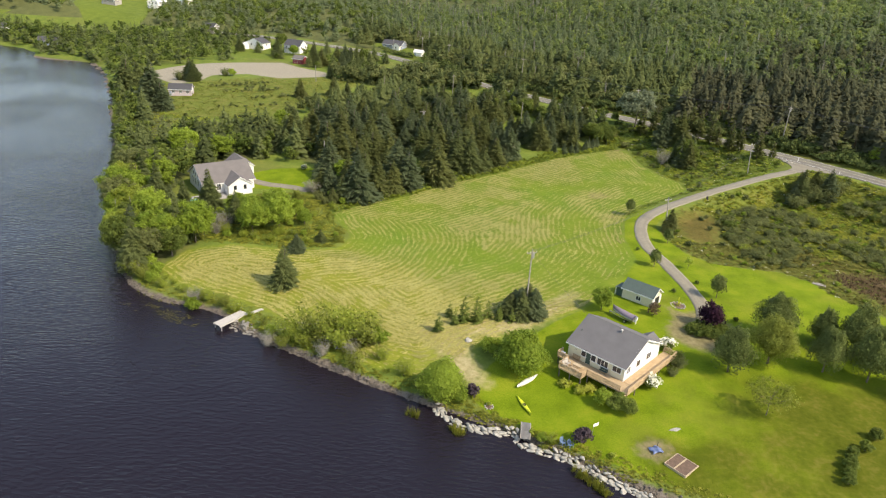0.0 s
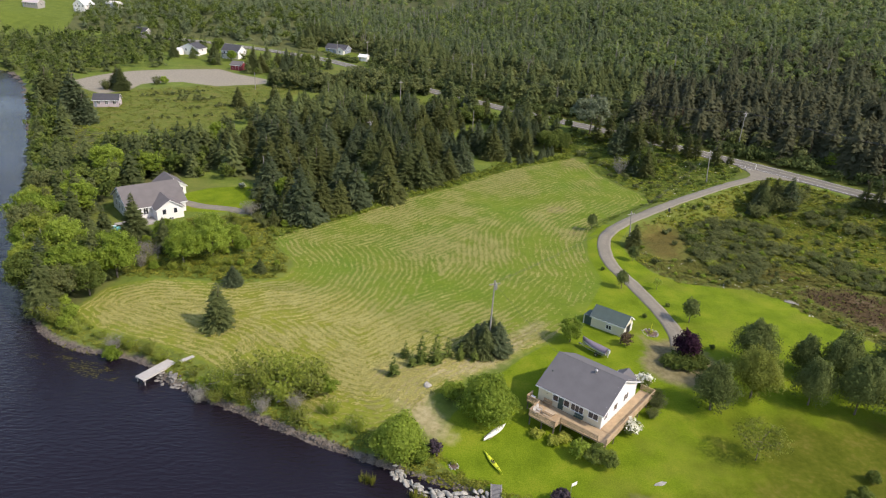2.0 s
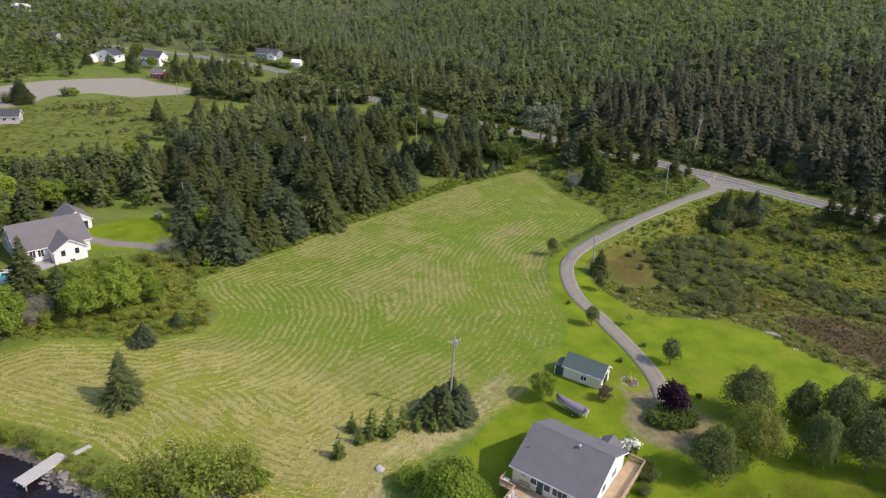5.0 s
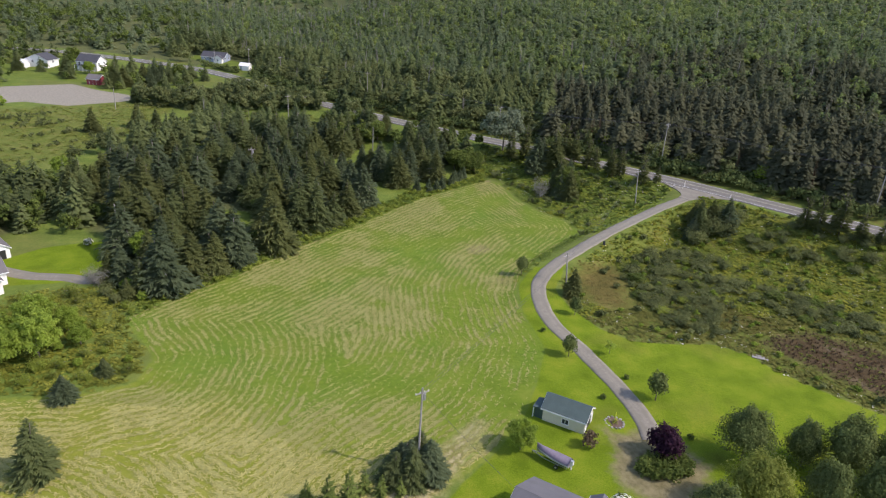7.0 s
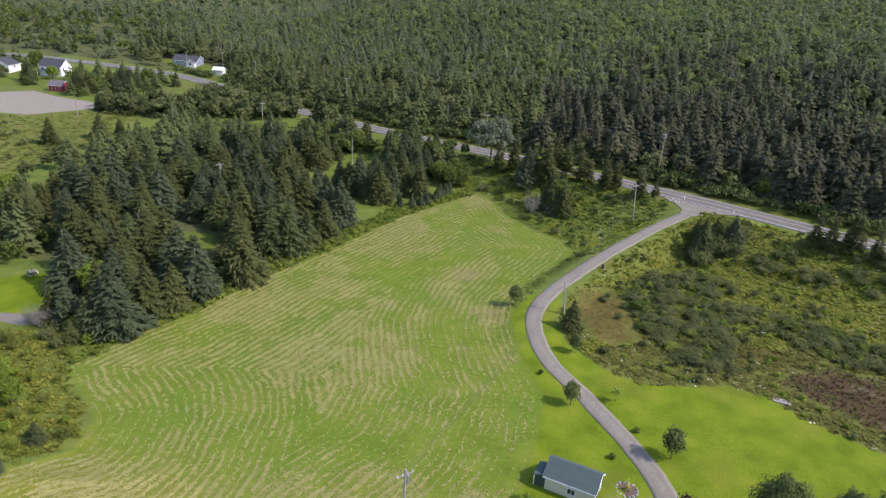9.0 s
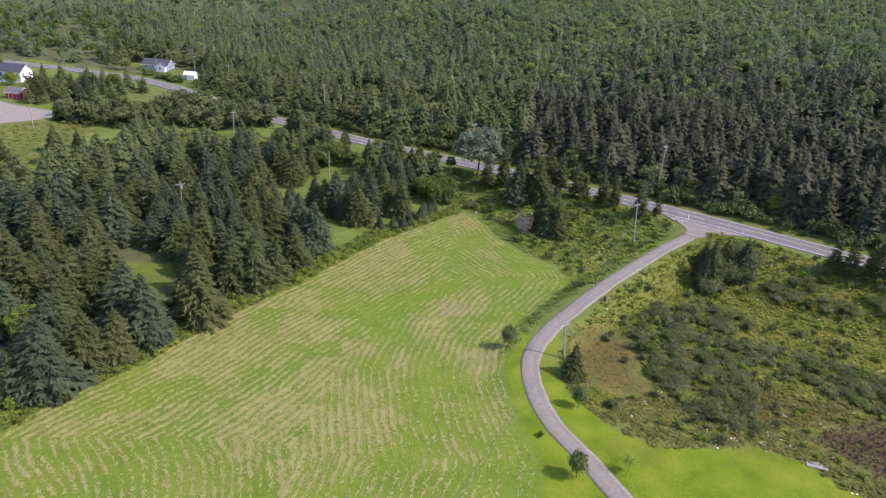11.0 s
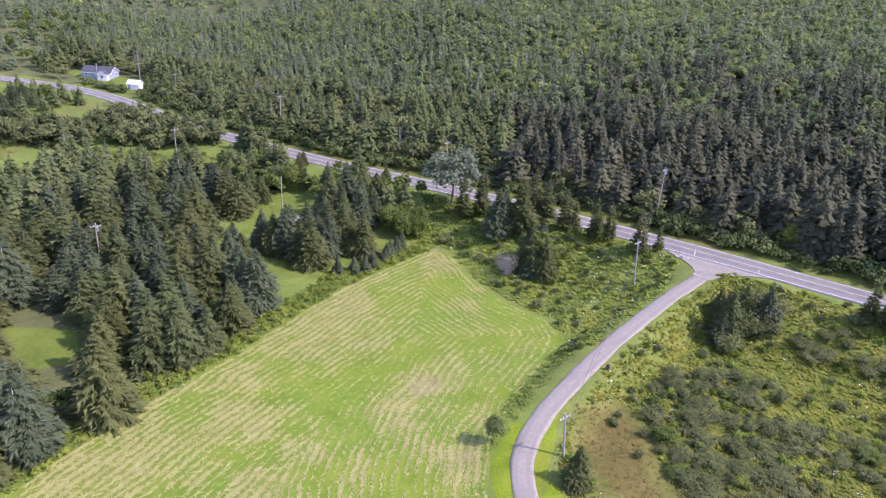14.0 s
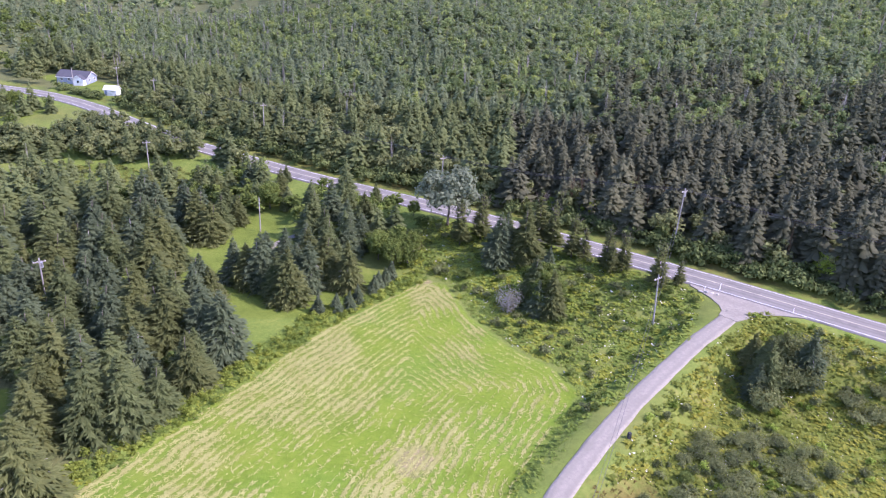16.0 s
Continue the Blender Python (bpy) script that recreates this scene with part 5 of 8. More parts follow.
    grove("clearing_spruces", scatter([(-24, 300), (-10, 294), (6, 290), (10, 306), (-6, 320), (-22, 318)], 7.5, .75, 0), MID_SPRUCE, M_SPRUCE, "spruces scattered over a clearing", "woodland", .65, 1.1)


plant_woods()


# ---------- single trees, bushes and undergrowth ----------
ROADSIDE_MAPLES = ((133, 208.5, .85), (147.5, 193, .95), (126.5, 220, .7), (103, 250.5, .75), (97, 256, .6), (141, 205, .6))


def plant_singles():
    tree = "rounded dark green broadleaf tree standing on a lawn"
    for x, y, s, sz, key in ((47.9, 95.2, .98, .98, "round_tree0"), (60.2, 107.4, 1.0, 1.05, "round_tree1"), (55.6, 98.2, 1.06, 1.05, "round_tree3"), (64.2, 96.8, .86, .98, "round_tree2"),
                             (72.4, 102.6, 1.02, 1.18, "round_tree0"), (70.4, 94.6, 1.0, 1.18, "round_tree2"), (77.5, 99.5, 1.15, 1.15, "round_tree1"), (76.5, 91, 1.05, 1.1, "round_tree0")):
        plant(key, "garden_tree", x, y, s, tree, "tree", "trees on the lawn", sz)
    plant("upright_tree", "upright_tree", 68.2, 105.6, 1.0, "narrow dark green tree among rounder ones", "tree", "trees on the lawn")
    plant("thin_tree", "thin_tree", 49.9, 84.6, 1.0, "thin-crowned young tree with sparse olive leaves on a lawn", "tree")
    plant("purple_tree", "purple_maple", 49.6, 109.6, .9, "dark purple-leaved maple rising from a clipped hedge", "tree")
    for x, y, s in ((55.3, 122.2, 1.22), (53.3, 150.2, .9), (46.4, 136, 1.0), (48.3, 168, 1.0)):
        plant("lawn_tree", "young_tree", x, y, s, "small young tree with a dense dark crown on a lawn", "tree", "young trees along the driveway")
    for x, y in ((53.7, 135.7),):
        plant("sapling", "sapling", x, y, .7, "thin wispy sapling on a lawn", "tree")
    plant("lime1", "small_tree", 30.5, 113.6, .68, "slim bright green tree beside a shed", "tree")
    plant("russet_bush", "russet_bush", 39.9, 112.6, 1.0, "reddish-brown twiggy bush at a shed corner", "bush")
    for x, y in ((47.1, 123.5), (53.4, 128.3), (55.6, 112.6), (44.9, 144.7)):
        plant("small_shrub", "small_shrub", x, y, .8, "small round dark shrub on a lawn", "shrub", "small shrubs along the driveway")
    plant("spruce0", "lone_spruce", -30.6, 118.5, .98, "lone dark conical spruce in mown hay", "spruce", "", .86)
    for x, y, s in ((15.1, 110.2, .64), (12.9, 110.8, .6), (17.4, 111, .66), (16.4, 112.8, .62), (13.9, 112.4, .6), (15, 111.6, .68)):
        plant("spruce%d" % RNG.randint(2), "spruce_tree", x, y, s * 1.3, "bushy dark spruce round a power pole", "spruce", "spruces round the pole", s * RNG.uniform(.72, .9))
    for x, y, s in ((4.5, 107.3, 1.0), (6.9, 107.4, 1.05), (2.9, 106.2, .6), (0, 103.8, .75), (10.9, 108.3, .65), (13.2, 107.9, .55), (1.9, 109.1, .6), (8.9, 109.3, .7)):
        plant("young_fir%d" % RNG.randint(2), "young_fir", x, y, s * 1.3, "young light green fir at the edge of a mown path", "fir", "young firs in a row")
    plant("spruce2", "driveway_spruce", 56, 158.2, .62, "spruce beside a leaning power pole at the driveway", "spruce")
    plant("spruce1", "low_spruce", -31.6, 133.9, .62, "low broad spruce at a thicket's edge", "spruce", "", .42)
    plant("spruce3", "low_spruce", -27.5, 139.6, .45, "low dark spruce in a thicket", "spruce", "", .3)
    # shore and garden bushes
    for x, y, s, key in ((-43.6, 112.2, 0.80, "wispy_bush0"), (-40.1, 110.5, 0.80, "wispy_bush1"), (-45.8, 110.4, 0.88, "green_bush1"), (-37.3, 108.8, 0.67, "wispy_bush2"), (-34.2, 107.1, 0.4, "wispy_bush0"), (-31.1, 104.2, 0.55, "wispy_bush1"), (-29.0, 101.6, 0.6, "green_bush0"), (-26.4, 98.9, 0.75, "wispy_bush1"), (-25.3, 102.5, 0.7, "wispy_bush0"), (-22.3, 98.6, 0.85, "wispy_bush1"),
                         (-16.2, 98.5, 1.95, "wispy_bush0"), (-20.5, 100.5, 2.05, "wispy_bush1"), (-12.5, 99.5, 1.75, "wispy_bush1"), (-25.5, 100.5, 1.35, "wispy_bush2"), (-12, 104, 1.0, "wispy_bush0"), (-22.5, 98.5, 1.0, "wispy_bush2"), (-18, 101.5, 1.8, "wispy_bush2"), (-15, 101.8, 1.65, "wispy_bush0"), (-10, 100, 1.0, "green_bush1"), (-8.8, 95.5, .8, "wispy_bush0"),
                         (1.0, 87, 1.2, "round_bush1"), (-1.2, 87, 1.1, "wispy_bush0"), (-13, 93, 1.0, "wispy_bush1"), (-5, 91.5, .9, "wispy_bush2"), (3.8, 85.5, .8, "green_bush0"), (-62, 121.5, 1.1, "wispy_bush0"), (-59.5, 120, .9, "wispy_bush1"), (-56.5, 118.2, .8, "green_bush2"), (-54, 116.6, .7, "wispy_bush2"), (-57, 121.5, .9, "green_bush1"), (-49, 115, .55, "wispy_bush0"), (-46, 113.5, .5, "green_bush0"), (-64.5, 125, 1.1, "wispy_bush2"), (-60, 124.5, 1.0, "green_bush0")):
        plant(key, "shore_bush", x, y, s * 1.0, "loose yellow-green alder bush above the stony shore", "bush", "bushes along the shore")
    for x, y in ((-19, 96), (-46.0, 112.0), (-28.9, 99.5), (-14.1, 96.2), (-61.5, 121.5)):
        plant("grey_bush", "bare_bush", x, y, 1.1, "bare grey twiggy bush on the shore", "bush", "bare bushes on the shore")
    for x, y, s, key in ((13.8, 93.8, 1.36, "round_bush0"), (8.6, 98, .9, "green_bush1"), (10.2, 99.2, .6, "green_bush2"), (27.4, 84.4, .95, "dark_bush1"), (25.6, 85.6, .85, "green_bush0"), (29.0, 83.6, .8, "dark_bush2"), (15.6, 77.9, .5, "green_bush1"), (16.9, 77.5, .5, "wispy_bush0"), (15.8, 76.8, .42, "wispy_bush1"),
                         (39.9, 96, .75, "bush1"), (38.3, 93.6, .6, "bush2"), (40.6, 98, .55, "dark_bush0")):
        plant(key, "garden_bush", x, y, s, "leafy green garden bush on a lawn", "bush", "garden bushes")
    plant("purple_shrub", "purple_shrub", 5.8, 87, 1.3, "round dark purple shrub", "shrub")
    plant("purple_shrub", "purple_shrub", 21.2, 77.3, 1.6, "round dark purple shrub beside two chairs", "shrub")
    for x, y in ((20.5, 89.8), (22.6, 88.4), (24.2, 88.9)):
        plant("hosta", "hosta", x, y, 1.15, "clump of yellow-green hosta before a deck", "plant", "hostas before the deck")
    for x, y, s in ((33.9, 89.9, 1.05), (39.3, 101.2, 1.15)):
        h = plant("hydrangea", "hydrangea", x, y, s, "hydrangea bush covered in white blossom beside a deck", "bush", "white hydrangeas")
        V, F = broadleaf_arrays(RNG, 2.25, 2.75, 11, 260, .24, .05, False)
        part("blossom", np_mesh("blossom", V, F, M_WHITE_FLOWER), None, h, "white flower heads")
    # clipped hedge round the purple maple
    hedge = thing("hedge", pose(48.4, 107, ground(48.4, 107) - .05), "low clipped green hedge island in a gravel turning circle", "hedge")
    V, F = [], []
    n = 0
    for k in range(12):
        a = 2 * math.pi * k / 12
        v, f = broadleaf_arrays(RNG, 1.75, 2.6, 6, 330, .17, .02)
        V.append(v + (3.1 * math.cos(a), 1.75 * math.sin(a), 0))
        F.append(f + n)
        n += len(v)
    v, f = broadleaf_arrays(RNG, 1.8, 5, 9, 600, .17, .02)
    V.append(v)
    F.append(f + n)
    part("foliage", np_mesh("foliage", np.concatenate(V), np.concatenate(F), M_MAPLE), None, hedge)
    g = Geo()
    for k in range(10):
        a = 2 * math.pi * k / 10
        g.beam((2.6 * math.cos(a), 1.4 * math.sin(a), -.1), (2.7 * math.cos(a), 1.5 * math.sin(a), 1.0), .04, .02, 5)
    part("stem", g, M_BARK, hedge)
    # conifers on the back lawn and along the road
    for x, y, s in ((23.8, 239.5, 1.1), (26.4, 237.8, 1.2), (21.6, 241.8, .95), (31, 230.5, 1.15), (29, 233.5, 1.05), (38.8, 238.5, 1.15), (35.4, 236.5, 1.1), (33.2, 239, 1.0), (42.7, 235, 1.05), (36, 242.5, 1.15), (41.5, 241, 1.0), (31.5, 243, 1.1),
                    (14.3, 265.8, 1.3), (17.2, 263, 1.2), (12.2, 269.5, 1.2), (19.4, 269, 1.0), (18.4, 286.6, 1.0), (22.9, 274.2, .9), (15, 275, 1.0), (39, 260.5, 1.35), (43.7, 262.7, 1.25), (46.5, 258, 1.1), (41, 255, 1.1), (36.5, 251, 1.0), (40.5, 248, 1.1), (45.5, 250.5, 1.0),
                    (15.4, 236.2, 1.05), (14.4, 231, 1.0), (17, 233.4, .9), (48, 266.5, 1.2), (51, 261, 1.0), (34, 284, .9), (26.5, 289, 1.0), (8, 262, 1.1), (10.5, 251, 1.05), (5.5, 274, 1.2), (11, 279, 1.0), (3, 286, 1.1), (14, 292, 1.0), (20.5, 281, .85), (28, 247.5, 1.0), (49, 254, .95), (56.5, 274.3, .6), (36.3, 295.2, .55)):
        plant("spruce%d" % RNG.randint(6), "lawn_spruce", x, y, s, "dark green spruce on a mown clearing", "spruce", "spruces on the clearing", s * RNG.uniform(.8, 1.0))
    for x, y, s in ((54, 243.4, .95), (51.6, 247.6, 1.0), (57, 242.8, .85), (55.3, 247, .9), (30.9, 280.2, 1.05), (58.6, 246.8, .8), (63.4, 263, .6)):
        plant("maple%d" % RNG.randint(3), "dark_tree", x, y, s * .85, "low dark grey-green tree at a clearing's edge", "tree", "dark trees at the clearing", s)
    for x, y in ((50.4, 235.4), (47.5, 232.3), (48.7, 234), (52.3, 238.2), (39.1, 225.9), (41.6, 226.4), (35.8, 226), (43.6, 228.8)):
        plant("spruce1", "small_spruce", x, y, .42, "small spruce at a clearing's edge", "spruce", "small spruces at the clearing", .4)
    for x, y, s, key in ((76.5, 221, .8, "spruce0"), (78.6, 221.8, .85, "maple1"), (75.8, 217.8, .55, "spruce1"), (79.4, 219.2, .7, "maple0"), (79.9, 234.4, .95, "spruce2"), (74.6, 235.7, .9, "spruce1"), (76.8, 237.5, .75, "spruce4"), (77.8, 239, .7, "spruce3"), (66.8, 234, .6, "dark_bush1"), (62, 238, .55, "bush0"),
                         (82.5, 228, .45, "spruce1"), (101.7, 187.6, .7, "spruce0"), (103.6, 186, 1.31, "bush0"), (105.5, 188.4, .6, "spruce2"), (106.5, 184, 1.05, "bush0"), (99, 185.5, .5, "spruce1"), (108.5, 190.5, 0.96, "bush2"), (100.8, 186.1, .75, "spruce3"), (105.3, 187.8, 1.40, "bush1"), (109.7, 189, 1.22, "bush2"), (107.9, 185.3, .7, "spruce4"), (102.4, 191.2, .5, "spruce5"), (77.3, 219, .75, "maple2"), (76.1, 221.5, .7, "spruce3"), (77.6, 223.8, .7, "maple2"), (78.2, 216.8, .7, "spruce5"), (98.4, 183, 1.05, "bush1"), (111, 186.5, 1.14, "bush1")):
        plant(key, "roadside_tree" if "bush" not in key else "roadside_bush", x, y, s * 1.3, "dark roadside tree among tall weeds", "tree", "trees between driveway and road")
    plant("grey_bush", "grey_bush", 70.6, 219.6, 1.75, "pale grey dead-looking bush beside a spruce", "bush", "", 1.9)
    for x, y, s in ((69.5, 246, .9), (85.4, 240, 1.0), (87.2, 236.6, .9), (89.5, 231.5, .85), (91.5, 230, .75), (93.6, 224.5, .85), (96.4, 222.8, .8), (99.3, 215, .95), (74.3, 246, .95), (127, 176.5, .85), (130, 172.8, .85), (132.5, 169, .8), (128.8, 174, .75), (125, 179, .65), (135, 165.4, .8), (103.5, 214, .6), (93.8, 222.8, .6)):
        plant("pine", "roadside_pine", x, y, s * RNG.uniform(1.0, 1.4), "slender pine with a thin crown at the roadside", "pine", "roadside pines")
    plant("silver_tree", "silvery_tree", 69.4, 255, 1.7, "big pale grey-green broadleaf tree beside the road", "tree", "", 1.65)
    for x, y, s in ROADSIDE_MAPLES:
        plant("lime%d" % RNG.randint(3), "roadside_maple", x, y, s, "bright yellow-green maple before dark spruces", "tree", "bright trees at the forest edge")
    # thicket between the hay field and the neighbouring house
    th = [(-57, 136), (-48, 137.5), (-37, 136.5), (-30, 136), (-24, 138.5), (-22.8, 143.5), (-27, 151), (-30, 158), (-29, 168), (-37, 169.5), (-50, 168), (-54, 156), (-58, 148)]
    gx, gy = scatter(th, 3.3, .85, 0, [(LANE_S, 2), (POOL_GAP, -1)])
    TALL = ((-43.5, 142.5, 1.12), (-38.2, 145.5, 1.15), (-46, 150, .95), (-40.5, 152, 1.1), (-36, 153, .7), (-50.5, 153.5, .8), (-33, 148.5, .6))
    for x, y, s in TALL:
        plant("lime%d" % RNG.randint(3), "broadleaf_tree", x, y, s, "leafy bright green tree in a thicket beside a house", "tree", "thicket trees")
    for x, y in zip(gx, gy):
        k = RNG.uniform()
        if near_line(np.array([x]), np.array([y]), [(-65.5, 161), (-50, 127)])[0][0] < 2.2:
            continue
        if min(math.hypot(x - p[0], y - p[1]) for p in TALL) < 2.6:
            continue
        if not (x > -36 and y > 155 and k < .5):
            plant("%s%d" % (("green_bush", "yellow_bush", "wispy_bush", "wispy_bush")[RNG.randint(4)], RNG.randint(3)), "thicket_bush", x, y, RNG.uniform(.45, .8) * (.75 if x > -35 else 1), "green bush in a thicket beside a hay field", "bush", "thicket bushes")
    for x, y, s in ((-57.1, 153.9, 1.12), (-62, 150.5, .95), (-49, 148, .8), (-33.5, 172, .7), (-31, 171, .85)):
        plant("spruce%d" % RNG.randint(4), "spruce_tree", x, y, s, "spruce in front of a white house", "spruce", "spruces near the house")
    for x, y in ((-35.5, 170.5), (-34, 171.5), (-36.8, 171.8), (-51.5, 141), (-50, 144), (-53.5, 143.5), (-52.5, 146.5)):
        plant("grey_bush", "bare_bush", x, y, 1.2, "bare grey twiggy bush beside a lane", "bush", "bare bushes beside the lane")
    for x, y, s in ((-27, 166.5, .7), (-25, 168.5, .9), (-22.5, 170, .85), (-29, 164, .45), (-18.5, 172.5, 1.0), (-14.5, 174.8, .9), (-24, 165.6, .4)):
        plant("spruce%d" % RNG.randint(6), "spruce_tree", x, y, s * 1.1, "broad spruce at the corner of a wood", "spruce", "spruces of the wood", s)
    for x, y, s, key in ((-26.3, 163.6, .6, "green_bush0"), (-20, 168.2, .5, "yellow_bush1"), (-16.3, 170.8, .5, "green_bush2"), (-28.6, 160.5, .55, "yellow_bush2"), (-31, 163, .7, "bush0"), (-33, 166, .8, "bush1"), (-30, 168.5, .7, "green_bush1")):
        plant(key, "thicket_bush", x, y, s, "green bush in a thicket beside a hay field", "bush", "thicket bushes")
    for x, y, s in ((-79, 196, 1.45), (-72, 199, 1.1), (-67.5, 198, 1.1), (-75, 168.5, 1.35), (-78, 159, 1.2), (-76, 146.5, 1.15), (-66, 145.5, 1.0), (-28.5, 181.5, 1.0), (-60.5, 240, .9)):
        plant("lime%d" % RNG.randint(3), "broadleaf_tree", x, y, s, "tall bright green broadleaf tree near a white house", "tree", "bright trees near the house")
    # swamp alders stand in two close bands
    for band, step, big in ((ALDERS, 2.6, .85), (ALDERS_FAR, 3.1, .9)):
        gx, gy = scatter(band, step, .72, -.5, [(ROAD_S, 6)])
        for x, y in zip(gx, gy):
            k = RNG.uniform()
            plant("bush%d" % RNG.randint(3) if k < .86 else "yellow_bush%d" % RNG.randint(3) if k < .9 else "dark_bush%d" % RNG.randint(3), "alder_bush", x, y, big * RNG.uniform(.7, 1.35), "grey-green alder bush in a swampy thicket", "bush", "swamp alders", big * RNG.uniform(.35, .75))
    for x, y, s in ((112, 128, .9), (118, 132, .9), (110.5, 121, .9), (106, 112, .9), (102, 106, .8), (121, 140, .8), (98, 170, .7), (104, 166, .6), (108, 158, .6), (69.5, 163.5, .45), (67, 170, .4)):
        for q in range(3):
            plant("bush%d" % RNG.randint(3), "alder_bush", x + RNG.uniform(-2.4, 2.4), y + RNG.uniform(-2.4, 2.4), s * RNG.uniform(.8, 1.2), "grey-green alder bush in a swampy thicket", "bush", "swamp alders")
    # trees of the far meadow and gardens
    for x, y, s in ((-134.3, 280, 1.7), (-131, 284, 1.4), (-115, 260, 1.85), (-118, 263, 1.5), (-110.5, 257.5, 1.1), (-119.4, 315.2, 1.0), (-121.5, 317.5, .9), (-77.2, 376.3, 1.0), (-64.4, 381, 1.1), (-61, 377, .9), (-52, 299, .9), (-47, 305, .6), (-65.3, 292.5, .85), (-76, 377, 1.15), (-72.5, 379, 1.0), (-103, 404.5, 1.1), (-128, 416, .9), (-62, 394, 1.0), (-59, 396, .9), (-123, 320, 1.0)):
        plant("spruce%d" % RNG.randint(4), "garden_spruce", x, y, s * 1.15, "big dark spruce near far houses", "spruce", "spruces near the far houses", s)
    for x, y, s, key in ((-110.5, 332, 1.3, "bush0"), (-107.5, 333.5, 1.2, "green_bush1"), (-127, 317.5, 1.5, "bush2"), (-108.5, 437, 1.2, "maple1"), (-95, 411, .9, "lime0"), (-52, 400, 1.0, "maple2")):
        plant(key, "garden_tree" if "bush" not in key else "garden_bush", x, y, s, "leafy green tree beside a gravel lot" if "bush" not in key else "round green bush beside a gravel lot", "tree" if "bush" not in key else "bush", "plants near the gravel lot")
    # bottom corner shrubs of the garden
    for x, y, s in ((64.2, 80.7, .6), (61.3, 78, .55), (58.8, 76.8, .5), (57.2, 74.2, .6), (55.6, 71.4, .55), (57.9, 75.4, .5), (56.4, 72.8, .5)):
        plant("dark_bush%d" % RNG.randint(3), "garden_bush", x, y, s, "dark round garden shrub in a row", "bush", "row of dark shrubs")


plant_singles()


def undergrowth():
    avoid = [(LAWN, .25), (MARSH, .5), (BROWN, 0.5), (DRIVE_S, 2.5), (ROAD_S, 5)]
    gx, gy = scatter(SWAMP, .85, .9, 0, avoid)
    dull = gy + .3 * gx + 9 * wob(gx, gy, 6, 2) < 176
    grove("meadow_weeds", (gx[~dull], gy[~dull]), WEEDS, M_GOLDENROD, "tall green and yellow-flowering weeds", "weeds", .7, 1.6)
    grove("swamp_grass", (gx[dull], gy[dull]), WEEDS, M_SWAMP, "olive and brownish swamp grass", "grass", .7, 1.5)
    grove("swamp_scrub", scatter(ALDERS, 1.9, .7, -1.5, avoid), BUSHES, M_ALDER, "low grey-green scrub among alders", "bushes", .3, .65)
    grove("swamp_scrub", scatter(SWAMP, 5.5, .5, 0, avoid), BUSHES, M_ALDER, "low grey-green swamp scrub", "bushes", .35, .75)
    verge = [(66, 186.5), (72, 191.5), (71.8, 200), (67, 209), (64, 219), (63.5, 233), (60, 238.5), (54, 243), (62, 250), (66, 262), (80, 246), (98, 224), (106, 209.5), (96, 198.6), (84, 191.2), (74, 185)]
    grove("roadside_weeds", scatter(verge, .85, .9, 0, [(DRIVE_S, 2.1), (ROAD_S, 5)]), WEEDS, M_WEED, "tall weeds between driveway, road and field", "weeds", .7, 1.6)
    grove("roadside_scrub", scatter(verge, 4.2, .5, 0, [(DRIVE_S, 3.5), (ROAD_S, 6)]), BUSHES, M_ALDER, "low scrub beside the road", "bushes", .4, 1.0)
    strip = [(46.5, 165), (50.5, 169), (58, 176), (68, 183.8), (75, 188.5), (73, 192), (66, 187), (57, 179), (49, 170)]
    grove("driveway_weeds", scatter(strip, .75, .9, -.2), WEEDS, M_WEED, "tall weeds between driveway and hay field", "weeds", .5, 1.1)
    grove("dry_grass", scatter(BROWN, .7, .85, -1), WEEDS, M_DRYGRASS, "dry brownish grass", "grass", .35, .7)
    grove("brambles", scatter(SWAMP, 3.6, .5, 0, avoid), BUSHES, M_LIME, "low bright green brambles among weeds", "bushes", .3, .65)
    grove("brambles", scatter(verge, 3.2, .55, 0, [(DRIVE_S, 3.5), (ROAD_S, 5.5)]), BUSHES, M_MAPLE, "low green brambles beside the road", "bushes", .3, .75)
    for pl, k in ((SWAMP, 2.2), (verge, 2.0)):
        grove("white_wildflowers", scatter(pl, k, .6, 0, avoid), FLOWERS, M_WHITE_FLOWER, "white umbels of wild flowers among weeds", "flowers", .6, 1.2)
    hedge = [(-27, 162.5), (-22, 166), (-11, 177), (1, 191.5), (13, 203), (19.5, 209.5), (33, 224), (48.5, 235), (57, 240.5), (59.5, 236.6), (51, 231), (36, 220), (22, 206), (15.2, 199.5), (1.9, 187), (-10.6, 173.4), (-22, 163.3), (-27.5, 157)]
    grove("field_edge_weeds", scatter(hedge, .8, .9, -.3), WEEDS, M_WEED, "strip of goldenrod and bramble along a mown field", "weeds", .8, 1.6)
    grove("field_edge_brambles", scatter(hedge, 1.5, .8, -.5), BUSHES, M_YELLOWING, "low green brambles along a mown field", "bushes", .25, .6)
    bank = [(30, 70), (20, 75.5), (11, 80.3), (2, 84.8), (-11, 91), (-25.5, 99), (-36, 105.8), (-41, 110.5), (-52, 113.5), (-59, 118), (-62, 122), (-57, 123), (-51, 117.5), (-40, 113), (-30, 108), (-20, 99.8), (-10, 93.3), (-2.5, 91), (6, 87.5), (12, 81.8), (21, 77.6), (32, 71.8), (46, 65.5), (60, 60.5), (60, 58), (45, 62.5)]
    grove("bank_weeds", scatter(bank, .55, .85, 0), WEEDS, M_REED, "yellow-green grass and weeds on the lake bank", "weeds", .3, .85)
